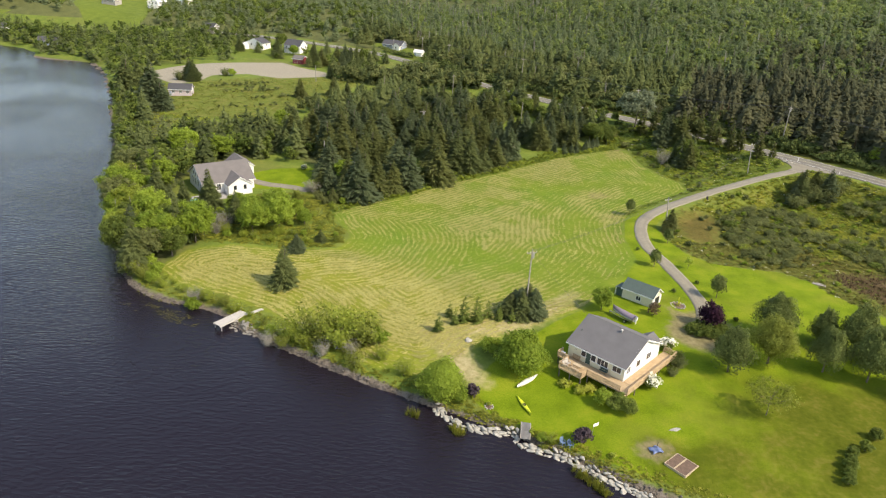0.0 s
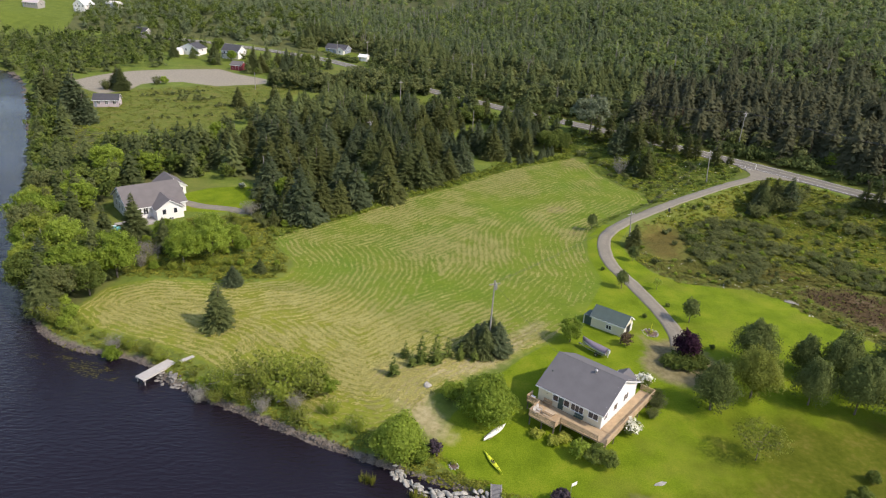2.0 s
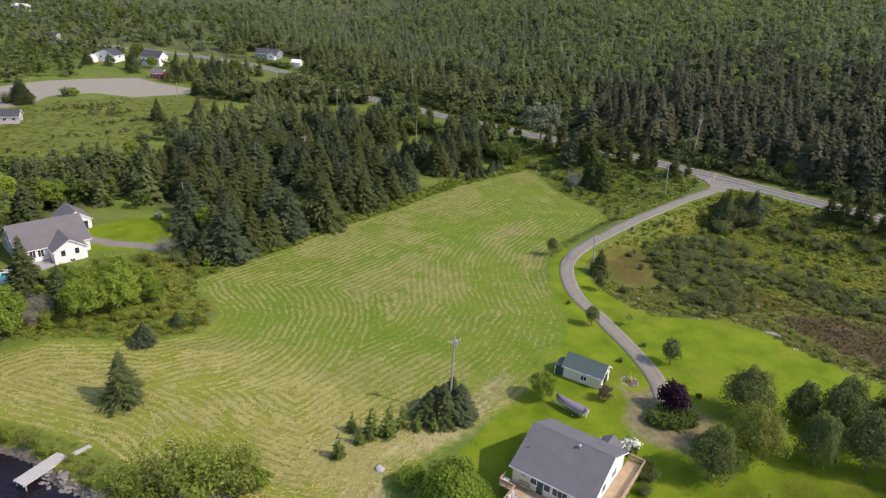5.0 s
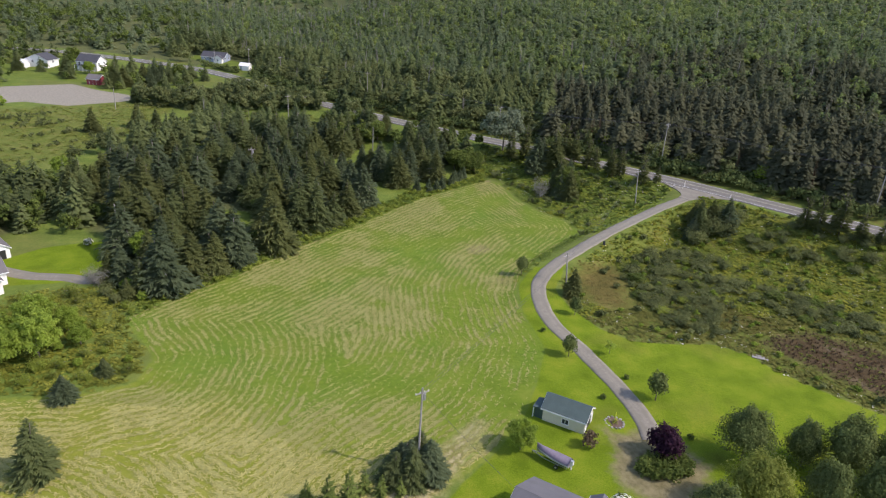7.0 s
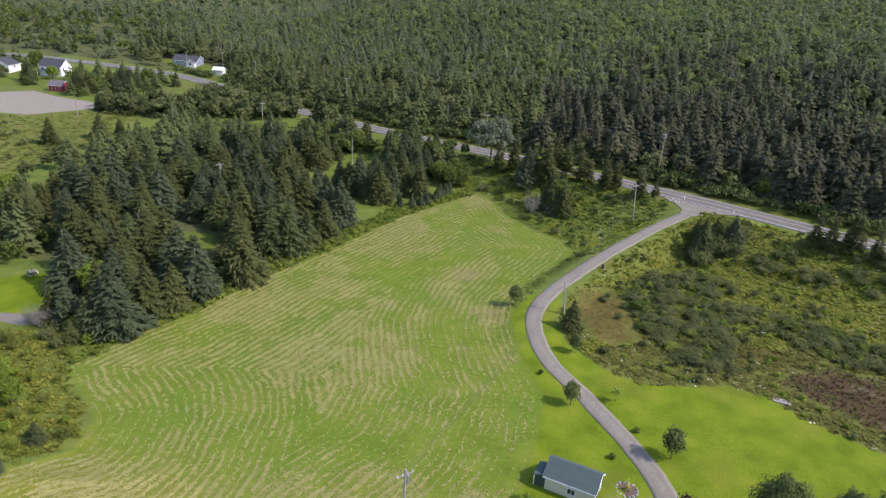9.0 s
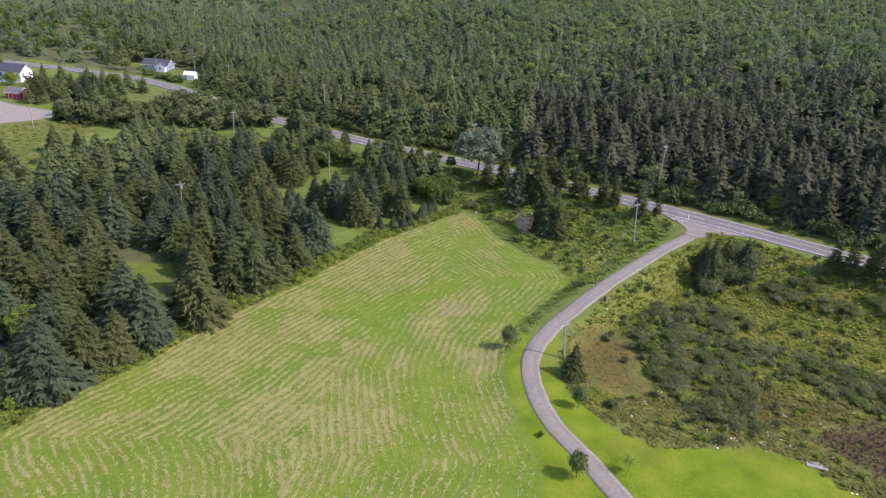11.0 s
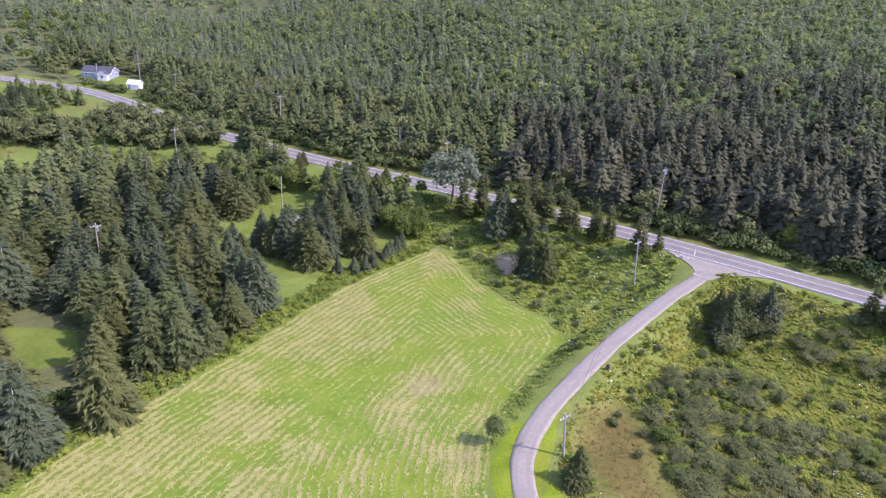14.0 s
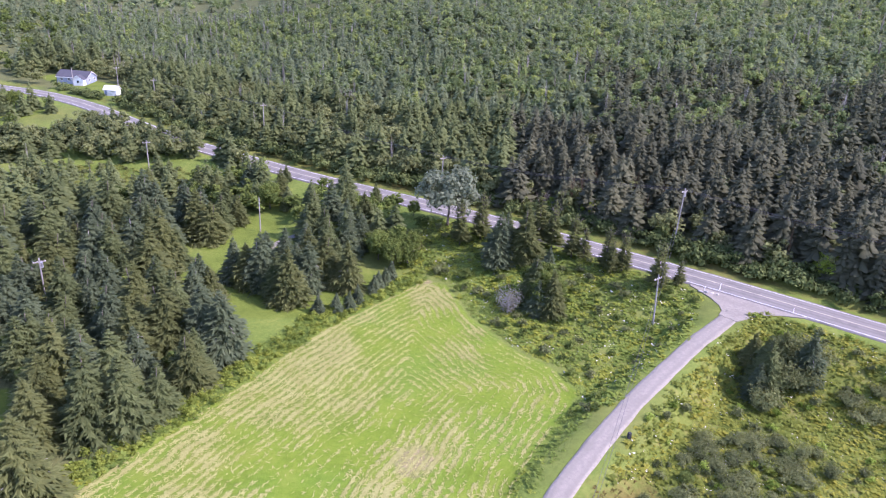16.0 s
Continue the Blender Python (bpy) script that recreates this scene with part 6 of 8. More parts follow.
    for strip in ([(.8, 84.8), (3.2, 82.2), (5.4, 81.2), (9.5, 80.6), (12, 80.9), (12, 82), (8, 82.8), (3, 85.4)], [(15, 77), (18.8, 75.7), (22.4, 73.3), (26.4, 70.4), (28, 70.6), (27, 72), (22, 75), (17, 77.8)]):
        grove("bank_weeds", scatter(strip, .42, .9, 0), WEEDS, M_REED, "grass and weeds growing behind a boulder wall", "weeds", .3, .75)
    grove("bank_scrub", scatter(bank, 1.9, .5, .3), BUSHES, M_YELLOWING, "low yellow-green scrub on the lake bank", "bushes", .15, .42)
    reeds = [(-58, 113), (-52, 110.2), (-47, 109), (-43, 107), (-44, 110), (-53, 112.8), (-59, 116)]
    grove("shore_reeds", scatter(reeds, .6, .7, 0), REEDS, M_REED, "olive water weed at the lake edge", "reeds", .5, .9)
    for reeds in ([(19, 73.2), (20.6, 72.4), (22, 71), (24.2, 68.7), (23, 68), (21, 70.2), (19.2, 72.2)], [(2, 80.9), (3.4, 80.1), (4.9, 79), (4, 78.2), (2.4, 79.8)], [(-3.7, 83.7), (-1.7, 82.3), (-2, 81.6), (-3.9, 82.6)]):
        grove("shore_reeds", scatter(reeds, .3, .8, 0), WATER_GRASS, M_REED, "olive reeds standing in shallow water before a boulder wall", "reeds", .7, 1.2)
    grove("marsh_reeds", scatter(MARSH, .7, .75, 0), MARSH_REEDS, M_RUSSET, "brown dead reeds in a marsh", "reeds", .5, 1.2)
    grove("marsh_grass", scatter(MARSH, 1.1, .5, -2), WEEDS, M_MEADOW, "olive grass in a marsh", "grass", .5, 1.0)
    grove("marsh_edge_weeds", scatter(BROWN_STRIP, .9, .8, -1), WEEDS, M_DRYGRASS, "dry brownish grass beside a marsh", "grass", .4, .8)
    th = [(-57, 136), (-48, 136.5), (-37, 135.5), (-30, 135), (-23, 137.8), (-22, 143.5), (-26, 151), (-28.5, 158), (-28, 167), (-37, 169.5), (-50, 168), (-54, 156), (-58, 148)]
    grove("thicket_weeds", scatter(th, .9, .85), WEEDS, M_REED, "tall yellow-green weeds in a thicket", "weeds", .7, 1.6)


undergrowth()


# ---------- buildings ----------
def window_part(parent, x, y, z, w, h, axis, out, mullions=1, name="window"):
    """A window on a wall: casing, glass and bars, with a sill. axis 0: the wall runs along x, 1: along y; out: which way it faces."""
    fr = Geo()
    t, d = .08, .05

    def bx(g, a0, a1, b0, b1, c0, c1):
        if axis == 0:
            g.box(x + a0, y + min(b0 * out, b1 * out), z + c0, x + a1, y + max(b0 * out, b1 * out), z + c1)
        else:
            g.box(x + min(b0 * out, b1 * out), y + a0, z + c0, x + max(b0 * out, b1 * out), y + a1, z + c1)
    bx(fr, -w / 2 - t, w / 2 + t, .002, d, h, h + t)
    bx(fr, -w / 2 - t, -w / 2, .002, d, 0, h)
    bx(fr, w / 2, w / 2 + t, .002, d, 0, h)
    for k in range(1, mullions + 1):
        c = -w / 2 + w * k / (mullions + 1)
        bx(fr, c - .03, c + .03, .002, d, 0, h)
    win = part(name, fr, M_TRIM, parent, "white-framed window")
    gl = Geo()
    bx(gl, -w / 2, w / 2, .004, .02, 0, h)
    part("pane", gl, M_GLASS, win, "dark window glass")
    si = Geo()
    bx(si, -w / 2 - t - .04, w / 2 + t + .04, .002, d + .05, -t, 0)
    part("sill", si, M_TRIM, win)
    return win


def gable_shell(lx, ly, eave, ridge, th=.16, along='x', base=0.0):
    """Walls of a house with gables; the ridge runs along x or y."""
    g = Geo()
    g.box(0, 0, base, lx, th, eave)
    g.box(0, ly - th, base, lx, ly, eave)
    g.box(0, th, base, th, ly - th, eave)
    g.box(lx - th, th, base, lx, ly - th, eave)
    if along == 'x':
        for x0, x1 in ((0, th), (lx - th, lx)):
            g.add([(x0, 0, eave), (x0, ly, eave), (x0, ly / 2, ridge), (x1, 0, eave), (x1, ly, eave), (x1, ly / 2, ridge)],
                  [(0, 2, 1), (3, 4, 5), (0, 3, 5, 2), (1, 2, 5, 4), (0, 1, 4, 3)])
    else:
        for y0, y1 in ((0, th), (ly - th, ly)):
            g.add([(0, y0, eave), (lx, y0, eave), (lx / 2, y0, ridge), (0, y1, eave), (lx, y1, eave), (lx / 2, y1, ridge)],
                  [(0, 1, 2), (3, 5, 4), (0, 2, 5, 3), (1, 4, 5, 2), (0, 3, 4, 1)])
    return g


def gable_roof(lx, ly, eave, ridge, over=.4, th=.14, along='x', lift=.03):
    """Two roof slopes with thickness and overhang. Returns the roof and its barge boards."""
    g, tr = Geo(), Geo()
    half = (ly if along == 'x' else lx) / 2
    k = (ridge - eave) / half
    length = lx if along == 'x' else ly
    e = eave - k * over
    def P(a, b, z):
        return (a, b, z) if along == 'x' else (b, a, z)
    for s in (-1, 1):
        c0, c1 = half + s * (half + over), half
        v = [P(-over, c0, e + lift), P(length + over, c0, e + lift), P(length + over, c1, ridge + lift), P(-over, c1, ridge + lift)]
        g.add(v + [(p[0], p[1], p[2] + th) for p in v], [(3, 2, 1, 0), (4, 5, 6, 7), (0, 1, 5, 4), (1, 2, 6, 5), (2, 3, 7, 6), (3, 0, 4, 7)])
        for a in (-over - .03, length + over):
            v = [P(a, c0, e - .1), P(a, c1, ridge - .1), P(a, c1, ridge + .1), P(a, c0, e + .1)]
            w = [P(a + .03, c0, e - .1), P(a + .03, c1, ridge - .1), P(a + .03, c1, ridge + .1), P(a + .03, c0, e + .1)]
            tr.add(v + w, [(3, 2, 1, 0), (4, 5, 6, 7), (0, 1, 5, 4), (1, 2, 6, 5), (2, 3, 7, 6), (3, 0, 4, 7)])
        b0, b1 = sorted((c0, c0 + s * .04))
        v = [P(-over, b0, e - .08), P(length + over, b1, e + .12)]
        lo, hi = [min(p) for p in zip(*v)], [max(p) for p in zip(*v)]
        tr.box(*lo, *hi)
    return g, tr


def railing(parent, a, b, z, n, label=""):
    """A deck rail from a to b: posts, top rail and two lower rails."""
    a, b = Vector((*a, z)), Vector((*b, z))
    rl = part("railing", Geo().plank(a + Vector((0, 0, .92)), b + Vector((0, 0, .92)), .14, .05), M_DECK, parent, "cedar deck railing")
    for h in (.22, .45, .68):
        part("rail", Geo().plank(a + Vector((0, 0, h)), b + Vector((0, 0, h)), .04, .13), M_DECK, rl)
    for k in range(n + 1):
        p = a.lerp(b, k / n)
        part("post", Geo().box(p.x - .05, p.y - .05, z - .1, p.x + .05, p.y + .05, z + .9), M_DECK, rl)


def lake_house():
    ang = -42.5
    h = thing("lake_house", pose(21.57, 96.12, .35, 0, 0, ang), "cream lake bungalow with grey shingle roof and wraparound cedar deck", "house")
    lx, ly, fl, ev, rg = 10.3, 11.2, 1.4, 3.85, 6.65
    part("wall", gable_shell(lx, ly, ev, rg, base=-.6), M_CREAM, h, "cream clapboard walls")
    sid = Geo()
    sid.add([(lx + .012, 0, -.5), (lx + .012, ly, -.5), (lx + .012, ly, ev), (lx + .012, ly / 2, rg), (lx + .012, 0, ev)], [(0, 1, 2, 3, 4)])
    for k in range(20):
        z = fl + .24 * k
        y0 = 0 if z < ev else (z - ev) / (rg - ev) * ly / 2
        if y0 < ly / 2 - .3:
            sid.box(lx + .004, y0 + .03, z, lx + .03, ly - y0 - .03, z + .2)
    part("gable_siding", sid, M_WHITE, h, "white lapped gable siding")
    lap = Geo()
    for k in range(10):
        lap.box(0, -.028, fl + .24 * k, lx, -.003, fl + .24 * k + .2)
    part("front_siding", lap, M_CREAM, h, "cream lapped siding")
    for y in (-.04, ly + .01):
        part("corner_board", Geo().box(lx - .06, y - .01, fl - .4, lx + .05, y + .06, ev), M_TRIM, h)
    roof, barge = gable_roof(lx, ly, ev, rg)
    roof_ob = part("roof", roof, M_SHINGLE, h, "weathered grey asphalt shingle roof")
    part("barge_board", barge, M_TRIM, roof_ob, "white eave and barge boards")
    ridge_cap = Geo()
    for k in range(24):
        x = -.35 + k * (lx + .7) / 24
        ridge_cap.add([(x, ly / 2 - .16, rg + .11), (x + .44, ly / 2 - .16, rg + .1), (x + .44, ly / 2, rg + .2), (x, ly / 2, rg + .21), (x, ly / 2 + .16, rg + .11), (x + .44, ly / 2 + .16, rg + .1)], [(0, 1, 2, 3), (3, 2, 5, 4)])
    part("ridge_cap", ridge_cap, M_SHINGLE, roof_ob)
    ch = part("chimney_pipe", Geo().beam((6.3, 4.9, 5.7), (6.3, 4.9, 6.9), .14, .14, 12), M_METAL, roof_ob, "metal stove pipe")
    part("cap", Geo().beam((6.3, 4.9, 6.92), (6.3, 4.9, 7.05), .22, .1, 12), M_METAL, ch)
    part("flashing", Geo().box(5.95, 4.6, 5.95, 6.6, 5.2, 6.12), M_METAL, ch)
    part("vent_pipe", Geo().beam((.6, 2.4, 4.7), (.6, 2.4, 5.5), .06, .06, 8), M_GREEN_PAINT, roof_ob)
    for x, w, hh, z, mu in ((2.9, .8, .95, fl + 1.0, 0), (4.75, .8, 1.1, fl + .9, 0), (6.45, 1.9, 1.15, fl + .85, 2), (9.0, 1.45, 1.0, fl + 1.0, 1)):
        window_part(h, x, -.03, z, w, hh, 0, -1, mu)
    dr = part("front_door", Geo().box(3.4, -.07, fl, 4.25, -.03, fl + 2.05), M_GREEN_PAINT, h, "dark green front door")
    part("handle", Geo().beam((3.5, -.12, fl + 1), (3.5, -.07, fl + 1), .035), M_METAL, dr)
    for y, w, mu in ((1.2, .9, 1), (4.2, 1.1, 0), (7.6, 1.4, 1)):
        window_part(h, lx + .03, y, fl + .9, w, 1.15, 1, 1, mu)
    part("gable_door", Geo().box(lx + .03, 2.2, fl, lx + .08, 3.05, fl + 2.05), M_WHITE, h, "white side door")
    part("gable_vent", Geo().box(lx + .03, ly / 2 - .25, 5.15, lx + .07, ly / 2 + .25, 5.65), M_TRIM, h)
    for k in range(2):
        part("wall_sign", Geo().plank((1.3 + .3 * k, -.06, 3.25 - .25 * (k == 0) + .0), (1.3 + .3 * (1 - k) + .3 * k + .0, -.06, 3.0 + .25 * k), .03, .06), M_GREEN_PAINT, h)
    # back porch
    pw = gable_shell(2.6, 2.0, 3.0, 3.9, along='y', base=-.4)
    porch = thing("porch", Matrix.Identity(4), "", "")
    porch.parent = h
    porch.location = (6.6, ly + .02, 0)
    part("wall", pw, M_CREAM, porch)
    r2, b2 = gable_roof(2.6, 2.0, 3.0, 3.9, .25, .1, 'y')
    part("roof", r2, M_SHINGLE, porch)
    part("barge_board", b2, M_TRIM, porch)
    # deck
    areas = ((-.9, -1.6, 1.2, -.05), (1.2, -4.3, 5.4, -.05), (5.4, -2.7, lx + 2.3, -.05), (lx + .1, -.05, lx + 2.3, ly + 2.0))
    for x0, y0, x1, y1 in areas:
        dk = part("deck", Geo().box(x0 + .02, y0 + .02, fl - .3, x1 - .02, y1 - .02, fl - .06), M_DECK, h, "cedar deck")
        bd = Geo()
        if y1 - y0 > 8:
            n = int((x1 - x0) / .15)
            for k in range(n):
                bd.box(x0 + k * .15, y0, fl - .056, x0 + k * .15 + .138, y1, fl - .02)
        else:
            n = int((y1 - y0) / .15)
            for k in range(n):
                bd.box(x0, y0 + k * .15, fl - .056, x1, y0 + k * .15 + .138, fl - .02)
        tagged(part("decking", bd, M_DECK, dk), kind="stuff")
        for x in (x0 + .15, (x0 + x1) / 2, x1 - .15):
            for y in ((y0 + .15,) if y1 - y0 < 8 else (y0 + .15, y0 + 4, y0 + 8, y0 + 11, y1 - .2)):
                part("support_post", Geo().box(x - .07, y - .07, -1.3, x + .07, y + .07, fl - .3), M_BARK, dk)
    for a, b, n in (((-.9, -1.6), (-.9, -.1), 1), ((-.9, -1.6), (1.2, -1.6), 2), ((1.2, -1.6), (1.2, -4.3), 2), ((1.2, -4.3), (5.4, -4.3), 3), ((5.4, -4.3), (5.4, -2.7), 1),
                    ((5.4, -2.7), (lx + 1.0, -2.7), 5), ((lx + 2.3, -2.7), (lx + 2.3, ly + 2.0), 9), ((lx + 2.3, ly + 2.0), (lx + .1, ly + 2.0), 2)):
        railing(h, a, b, fl, n)
    for k in range(5):
        st = Geo().box(lx + 1.0, -3.0 - .28 * k, fl - .2 * (k + 1) - .05, lx + 2.2, -2.72 - .28 * k, fl - .2 * (k + 1))
        part("step", st, M_DECK, h)
    # deck furniture, each a thing of its own
    M = h.matrix_world
    tb = thing("picnic_table", M @ pose(3.6, -2.6, fl), "wooden picnic table with benches on a deck", "table")
    part("tabletop", Geo().box(-.75, -.38, .7, .75, .38, .75), M_TIMBER, tb)
    for y in (-.72, .72):
        part("bench", Geo().box(-.75, y - .13, .4, .75, y + .13, .44), M_TIMBER, tb)
    for x in (-.55, .55):
        for s in (-1, 1):
            part("leg", Geo().plank((x, s * .25, .7), (x, s * .6, 0), .06, .06), M_TIMBER, tb)
    for k in range(2):
        c = garden_chair(M @ pose(1.9, -3.5 + .8 * k, fl, 0, 0, 80), M_BLEACHED, "pale weathered slatted garden chair on a deck", "deck chairs")
    for x in (1.9, 7.0):
        b = thing("wall_bench", M @ pose(x, -.5, fl), "brown wooden bench against a house wall", "bench", "deck benches")
        part("seat", Geo().box(-.7, -.2, .4, .7, .2, .45), M_DECK if x < 5 else M_GREEN_PAINT, b)
        part("backrest", Geo().box(-.7, .18, .5, .7, .23, .85), M_DECK if x < 5 else M_GREEN_PAINT, b)
        for sx in (-.6, .6):
            part("leg", Geo().box(sx - .03, -.18, 0, sx + .03, .18, .4), M_DECK, b)
    cooler = thing("cool_box", M @ pose(-.4, -.8, fl), "pale lilac box on a deck corner", "box")
    part("body", Geo().box(-.35, -.25, 0, .35, .25, .4), M_LILAC, cooler)
    part("lid", Geo().box(-.37, -.27, .4, .37, .27, .5), M_WHITE, cooler)


def garden_chair(m, mat, label, group):
    c = thing("garden_chair", m, label, "chair", group)
    seat = Geo()
    for k in range(4):
        seat.box(-.27, -.25 + .14 * k, .36 - .02 * k, .27, -.13 + .14 * k, .385 - .02 * k)
    part("seat", seat, mat, c)
    back = Geo()
    for k in range(5):
        back.plank((-.24 + .12 * k, .28, .3), (-.24 + .12 * k, .5, .95 + .05 * (2 - abs(k - 2))), .1, .02)
    part("backrest", back, mat, c)
    for s in (-1, 1):
        part("armrest", Geo().box(s * .33 - .06, -.3, .55, s * .33 + .06, .35, .58), mat, c)
        part("leg", Geo().box(s * .3 - .03, -.28, 0, s * .3 + .03, -.2, .55), mat, c)
        part("leg", Geo().plank((s * .3, .1, .3), (s * .3, .5, 0), .05, .06), mat, c)
    return c


def shed():
    h = thing("garden_shed", pose(35.6, 119.3, .85, 0, 0, -40), "cream garden shed with green-grey roof and open doorway", "shed")
    lx, ly, ev, rg = 6.2, 3.9, 2.5, 3.8
    part("wall", gable_shell(lx, ly, ev, rg, base=-.5), M_CREAM, h)
    lap = Geo()
    for k in range(9):
        lap.box(0, -.028, .02 + .24 * k, lx, -.003, .22 + .24 * k)
    part("siding", lap, M_CREAM, h)
    roof, barge = gable_roof(lx, ly, ev, rg, .3)
    ro = part("roof", roof, M_SHINGLE_GREEN, h, "green-grey shingle roof")
    part("barge_board", barge, M_TRIM, ro)
    window_part(h, 3.4, -.03, 1.0, .9, .75, 0, -1, 1)
    # A flat panel on the wall; the shed's inner shade is in its colour.
    part("doorway", Geo().box(lx + .004, 1.0, 0, lx + .02, 3.0, 2.0), M_DARK, h, "open doorway, its shaded inside a near-black panel")
    for y, s in ((.98, -1), (3.02, 1)):
        part("door_leaf", Geo().box(lx + .03, min(y, y + s * .85), .02, lx + .09, max(y, y + s * .85), 2.0), M_WHITE, h, "white door leaf standing open")
    part("lean_to_roof", Geo().add([(-1.6, -.1, 2.0), (-.02, -.1, 2.35), (-.02, 2.6, 2.35), (-1.6, 2.6, 2.0), (-1.6, -.1, 2.1), (-.02, -.1, 2.45), (-.02, 2.6, 2.45), (-1.6, 2.6, 2.1)],
         [(3, 2, 1, 0), (4, 5, 6, 7), (0, 1, 5, 4), (1, 2, 6, 5), (2, 3, 7, 6), (3, 0, 4, 7)]), M_SHINGLE_GREEN, h, "lean-to roof")
    part("lean_to_wall", Geo().box(-1.3, .1, -.3, -.05, 2.4, 2.0), M_GREEN_PAINT, h, "dark green lean-to")
    for y in (0, 2.5):
        part("lean_to_post", Geo().box(-1.5, y - .05, -.3, -1.4, y + .05, 2.02), M_WHITE, h)


def simple_house(name, x, y, z, rot, lx, ly, ev, rg, wall, roofm, label, along='x', wins=(2, 1), category="house", door=True):
    """A farther house: walls, roof, barge boards, windows, door and chimney."""
    h = thing(name, pose(x, y, z, 0, 0, rot), label, category)
    part("wall", gable_shell(lx, ly, ev, rg, along=along, base=-1.0), wall, h)
    roof, barge = gable_roof(lx, ly, ev, rg, .35, along=along)
    ro = part("roof", roof, roofm, h)
    part("barge_board", barge, M_TRIM, ro)
    for k in range(wins[0]):
        xx = lx * (k + .5 + (.18 if door else 0)) / (wins[0] + (.18 if door else 0))
        for yy, o in ((-.002, -1), (ly + .002, 1)):
            window_part(h, min(xx, lx - .8), yy, ev - 1.5, .95, 1.1, 0, o)
    for k in range(wins[1]):
        yy = ly * (k + .5) / wins[1]
        for xx, o in ((-.002, -1), (lx + .002, 1)):
            window_part(h, xx, yy, ev - 1.5, .95, 1.1, 1, o)
    if door:
        part("door", Geo().box(.35, -.05, 0, 1.2, -.003, min(2.05, ev - .1)), M_GREY_SIDING, h)
    return h, ro


def white_house():
    """The neighbour's white house with a long taupe roof, a front gable, a garage and a pool."""
    gz = ground(-60, 170) + .1
    h = thing("white_house", pose(-62.6, 164.9, gz, 0, 0, 35.5), "large white house with taupe shingle roof and front gable", "house")
    part("wall", gable_shell(13.4, 12.4, 2.95, 6.45, base=-1.2), M_WHITE, h, "white siding")
    r, b = gable_roof(13.4, 12.4, 2.95, 6.45, .4)
    ro = part("roof", r, M_SHINGLE_TAUPE, h, "long taupe shingle roof")
    part("barge_board", b, M_TRIM, ro)
    wing = thing("front_gable", pose(5.5, -3.4, 0), "", "")
    wing.parent = h
    part("wall", gable_shell(6.2, 3.38, 2.8, 4.8, along='y', base=-1.2), M_WHITE, wing)
    r, b = gable_roof(6.2, 6.9, 2.8, 4.8, .3, along='y')
    part("roof", r, M_SHINGLE_TAUPE, wing)
    part("barge_board", b, M_TRIM, wing)
    for x in (1.7, 4.3):
        window_part(wing, x, -.003, 1.5, .8, 1.2, 0, -1, 0)
    window_part(wing, 3.2, -.003, .0, .9, .5, 0, -1, 1)
    for x in (1.0, 2.5, 4.0):
        window_part(h, x, -.003, 1.0, 1.0, 1.7, 0, -1, 1)
    for y in (4.6, 6.2, 7.8):
        window_part(h, -.003, y, 3.4, .9, 1.2, 1, -1, 0)
    for y in (2, 4.4, 6.8, 9.2):
        window_part(h, -.003, y, 1.0, 1.1, 1.7, 1, -1, 1)
    for y in (4, 8.5):
        window_part(h, 13.403, y, 1.2, 1.0, 1.2, 1, 1, 1)
    gr = thing("garage", pose(11.6, 12.42, 0), "", "")
    gr.parent = h
    part("wall", gable_shell(6.2, 6.5, 2.6, 4.7, along='y', base=-1.2), M_WHITE, gr, "white garage siding")
    r, b = gable_roof(6.2, 6.5, 2.6, 4.7, .3, along='y')
    part("roof", r, M_SHINGLE_TAUPE, gr)
    part("barge_board", b, M_TRIM, gr)
    # A flat near-black panel on the solid garage wall.
    part("garage_door", Geo().box(2.6, -.06, 0, 5.4, -.003, 2.2), M_DARK, gr, "flat near-black panel filling the garage doorway")
    part("garage_door_frame", Geo().box(2.4, -.08, 2.2, 5.6, -.003, 2.4), M_TRIM, gr)
    part("terrace", Geo().box(-3.2, -4.2, -.8, 5.4, -.05, .15), M_GREYWOOD, h, "grey wooden terrace")
    px, py = -63.2, 157.4
    p = thing("swimming_pool", pose(px, py, ground(px, py)), "round above-ground swimming pool with turquoise water", "pool")
    ring = Geo()
    for k in range(24):
        a0, a1 = 2 * math.pi * k / 24, 2 * math.pi * (k + 1) / 24
        for rr, ro_ in ((2.6, 2.75),):
            c = [(q * math.cos(a), q * math.sin(a)) for a in (a0, a1) for q in (rr, ro_)]
            v = [(*c[0], -.3), (*c[1], -.3), (*c[2], -.3), (*c[3], -.3), (*c[0], 1.15), (*c[1], 1.15), (*c[2], 1.15), (*c[3], 1.15)]
            ring.add(v, [(0, 1, 5, 4), (1, 3, 7, 5), (3, 2, 6, 7), (2, 0, 4, 6), (4, 5, 7, 6)])
    part("rim", ring, M_WHITE, p)
    part("water", Geo().add([(2.6 * math.cos(2 * math.pi * k / 24), 2.6 * math.sin(2 * math.pi * k / 24), .95) for k in range(24)], [tuple(range(24))]), M_POOL, p)


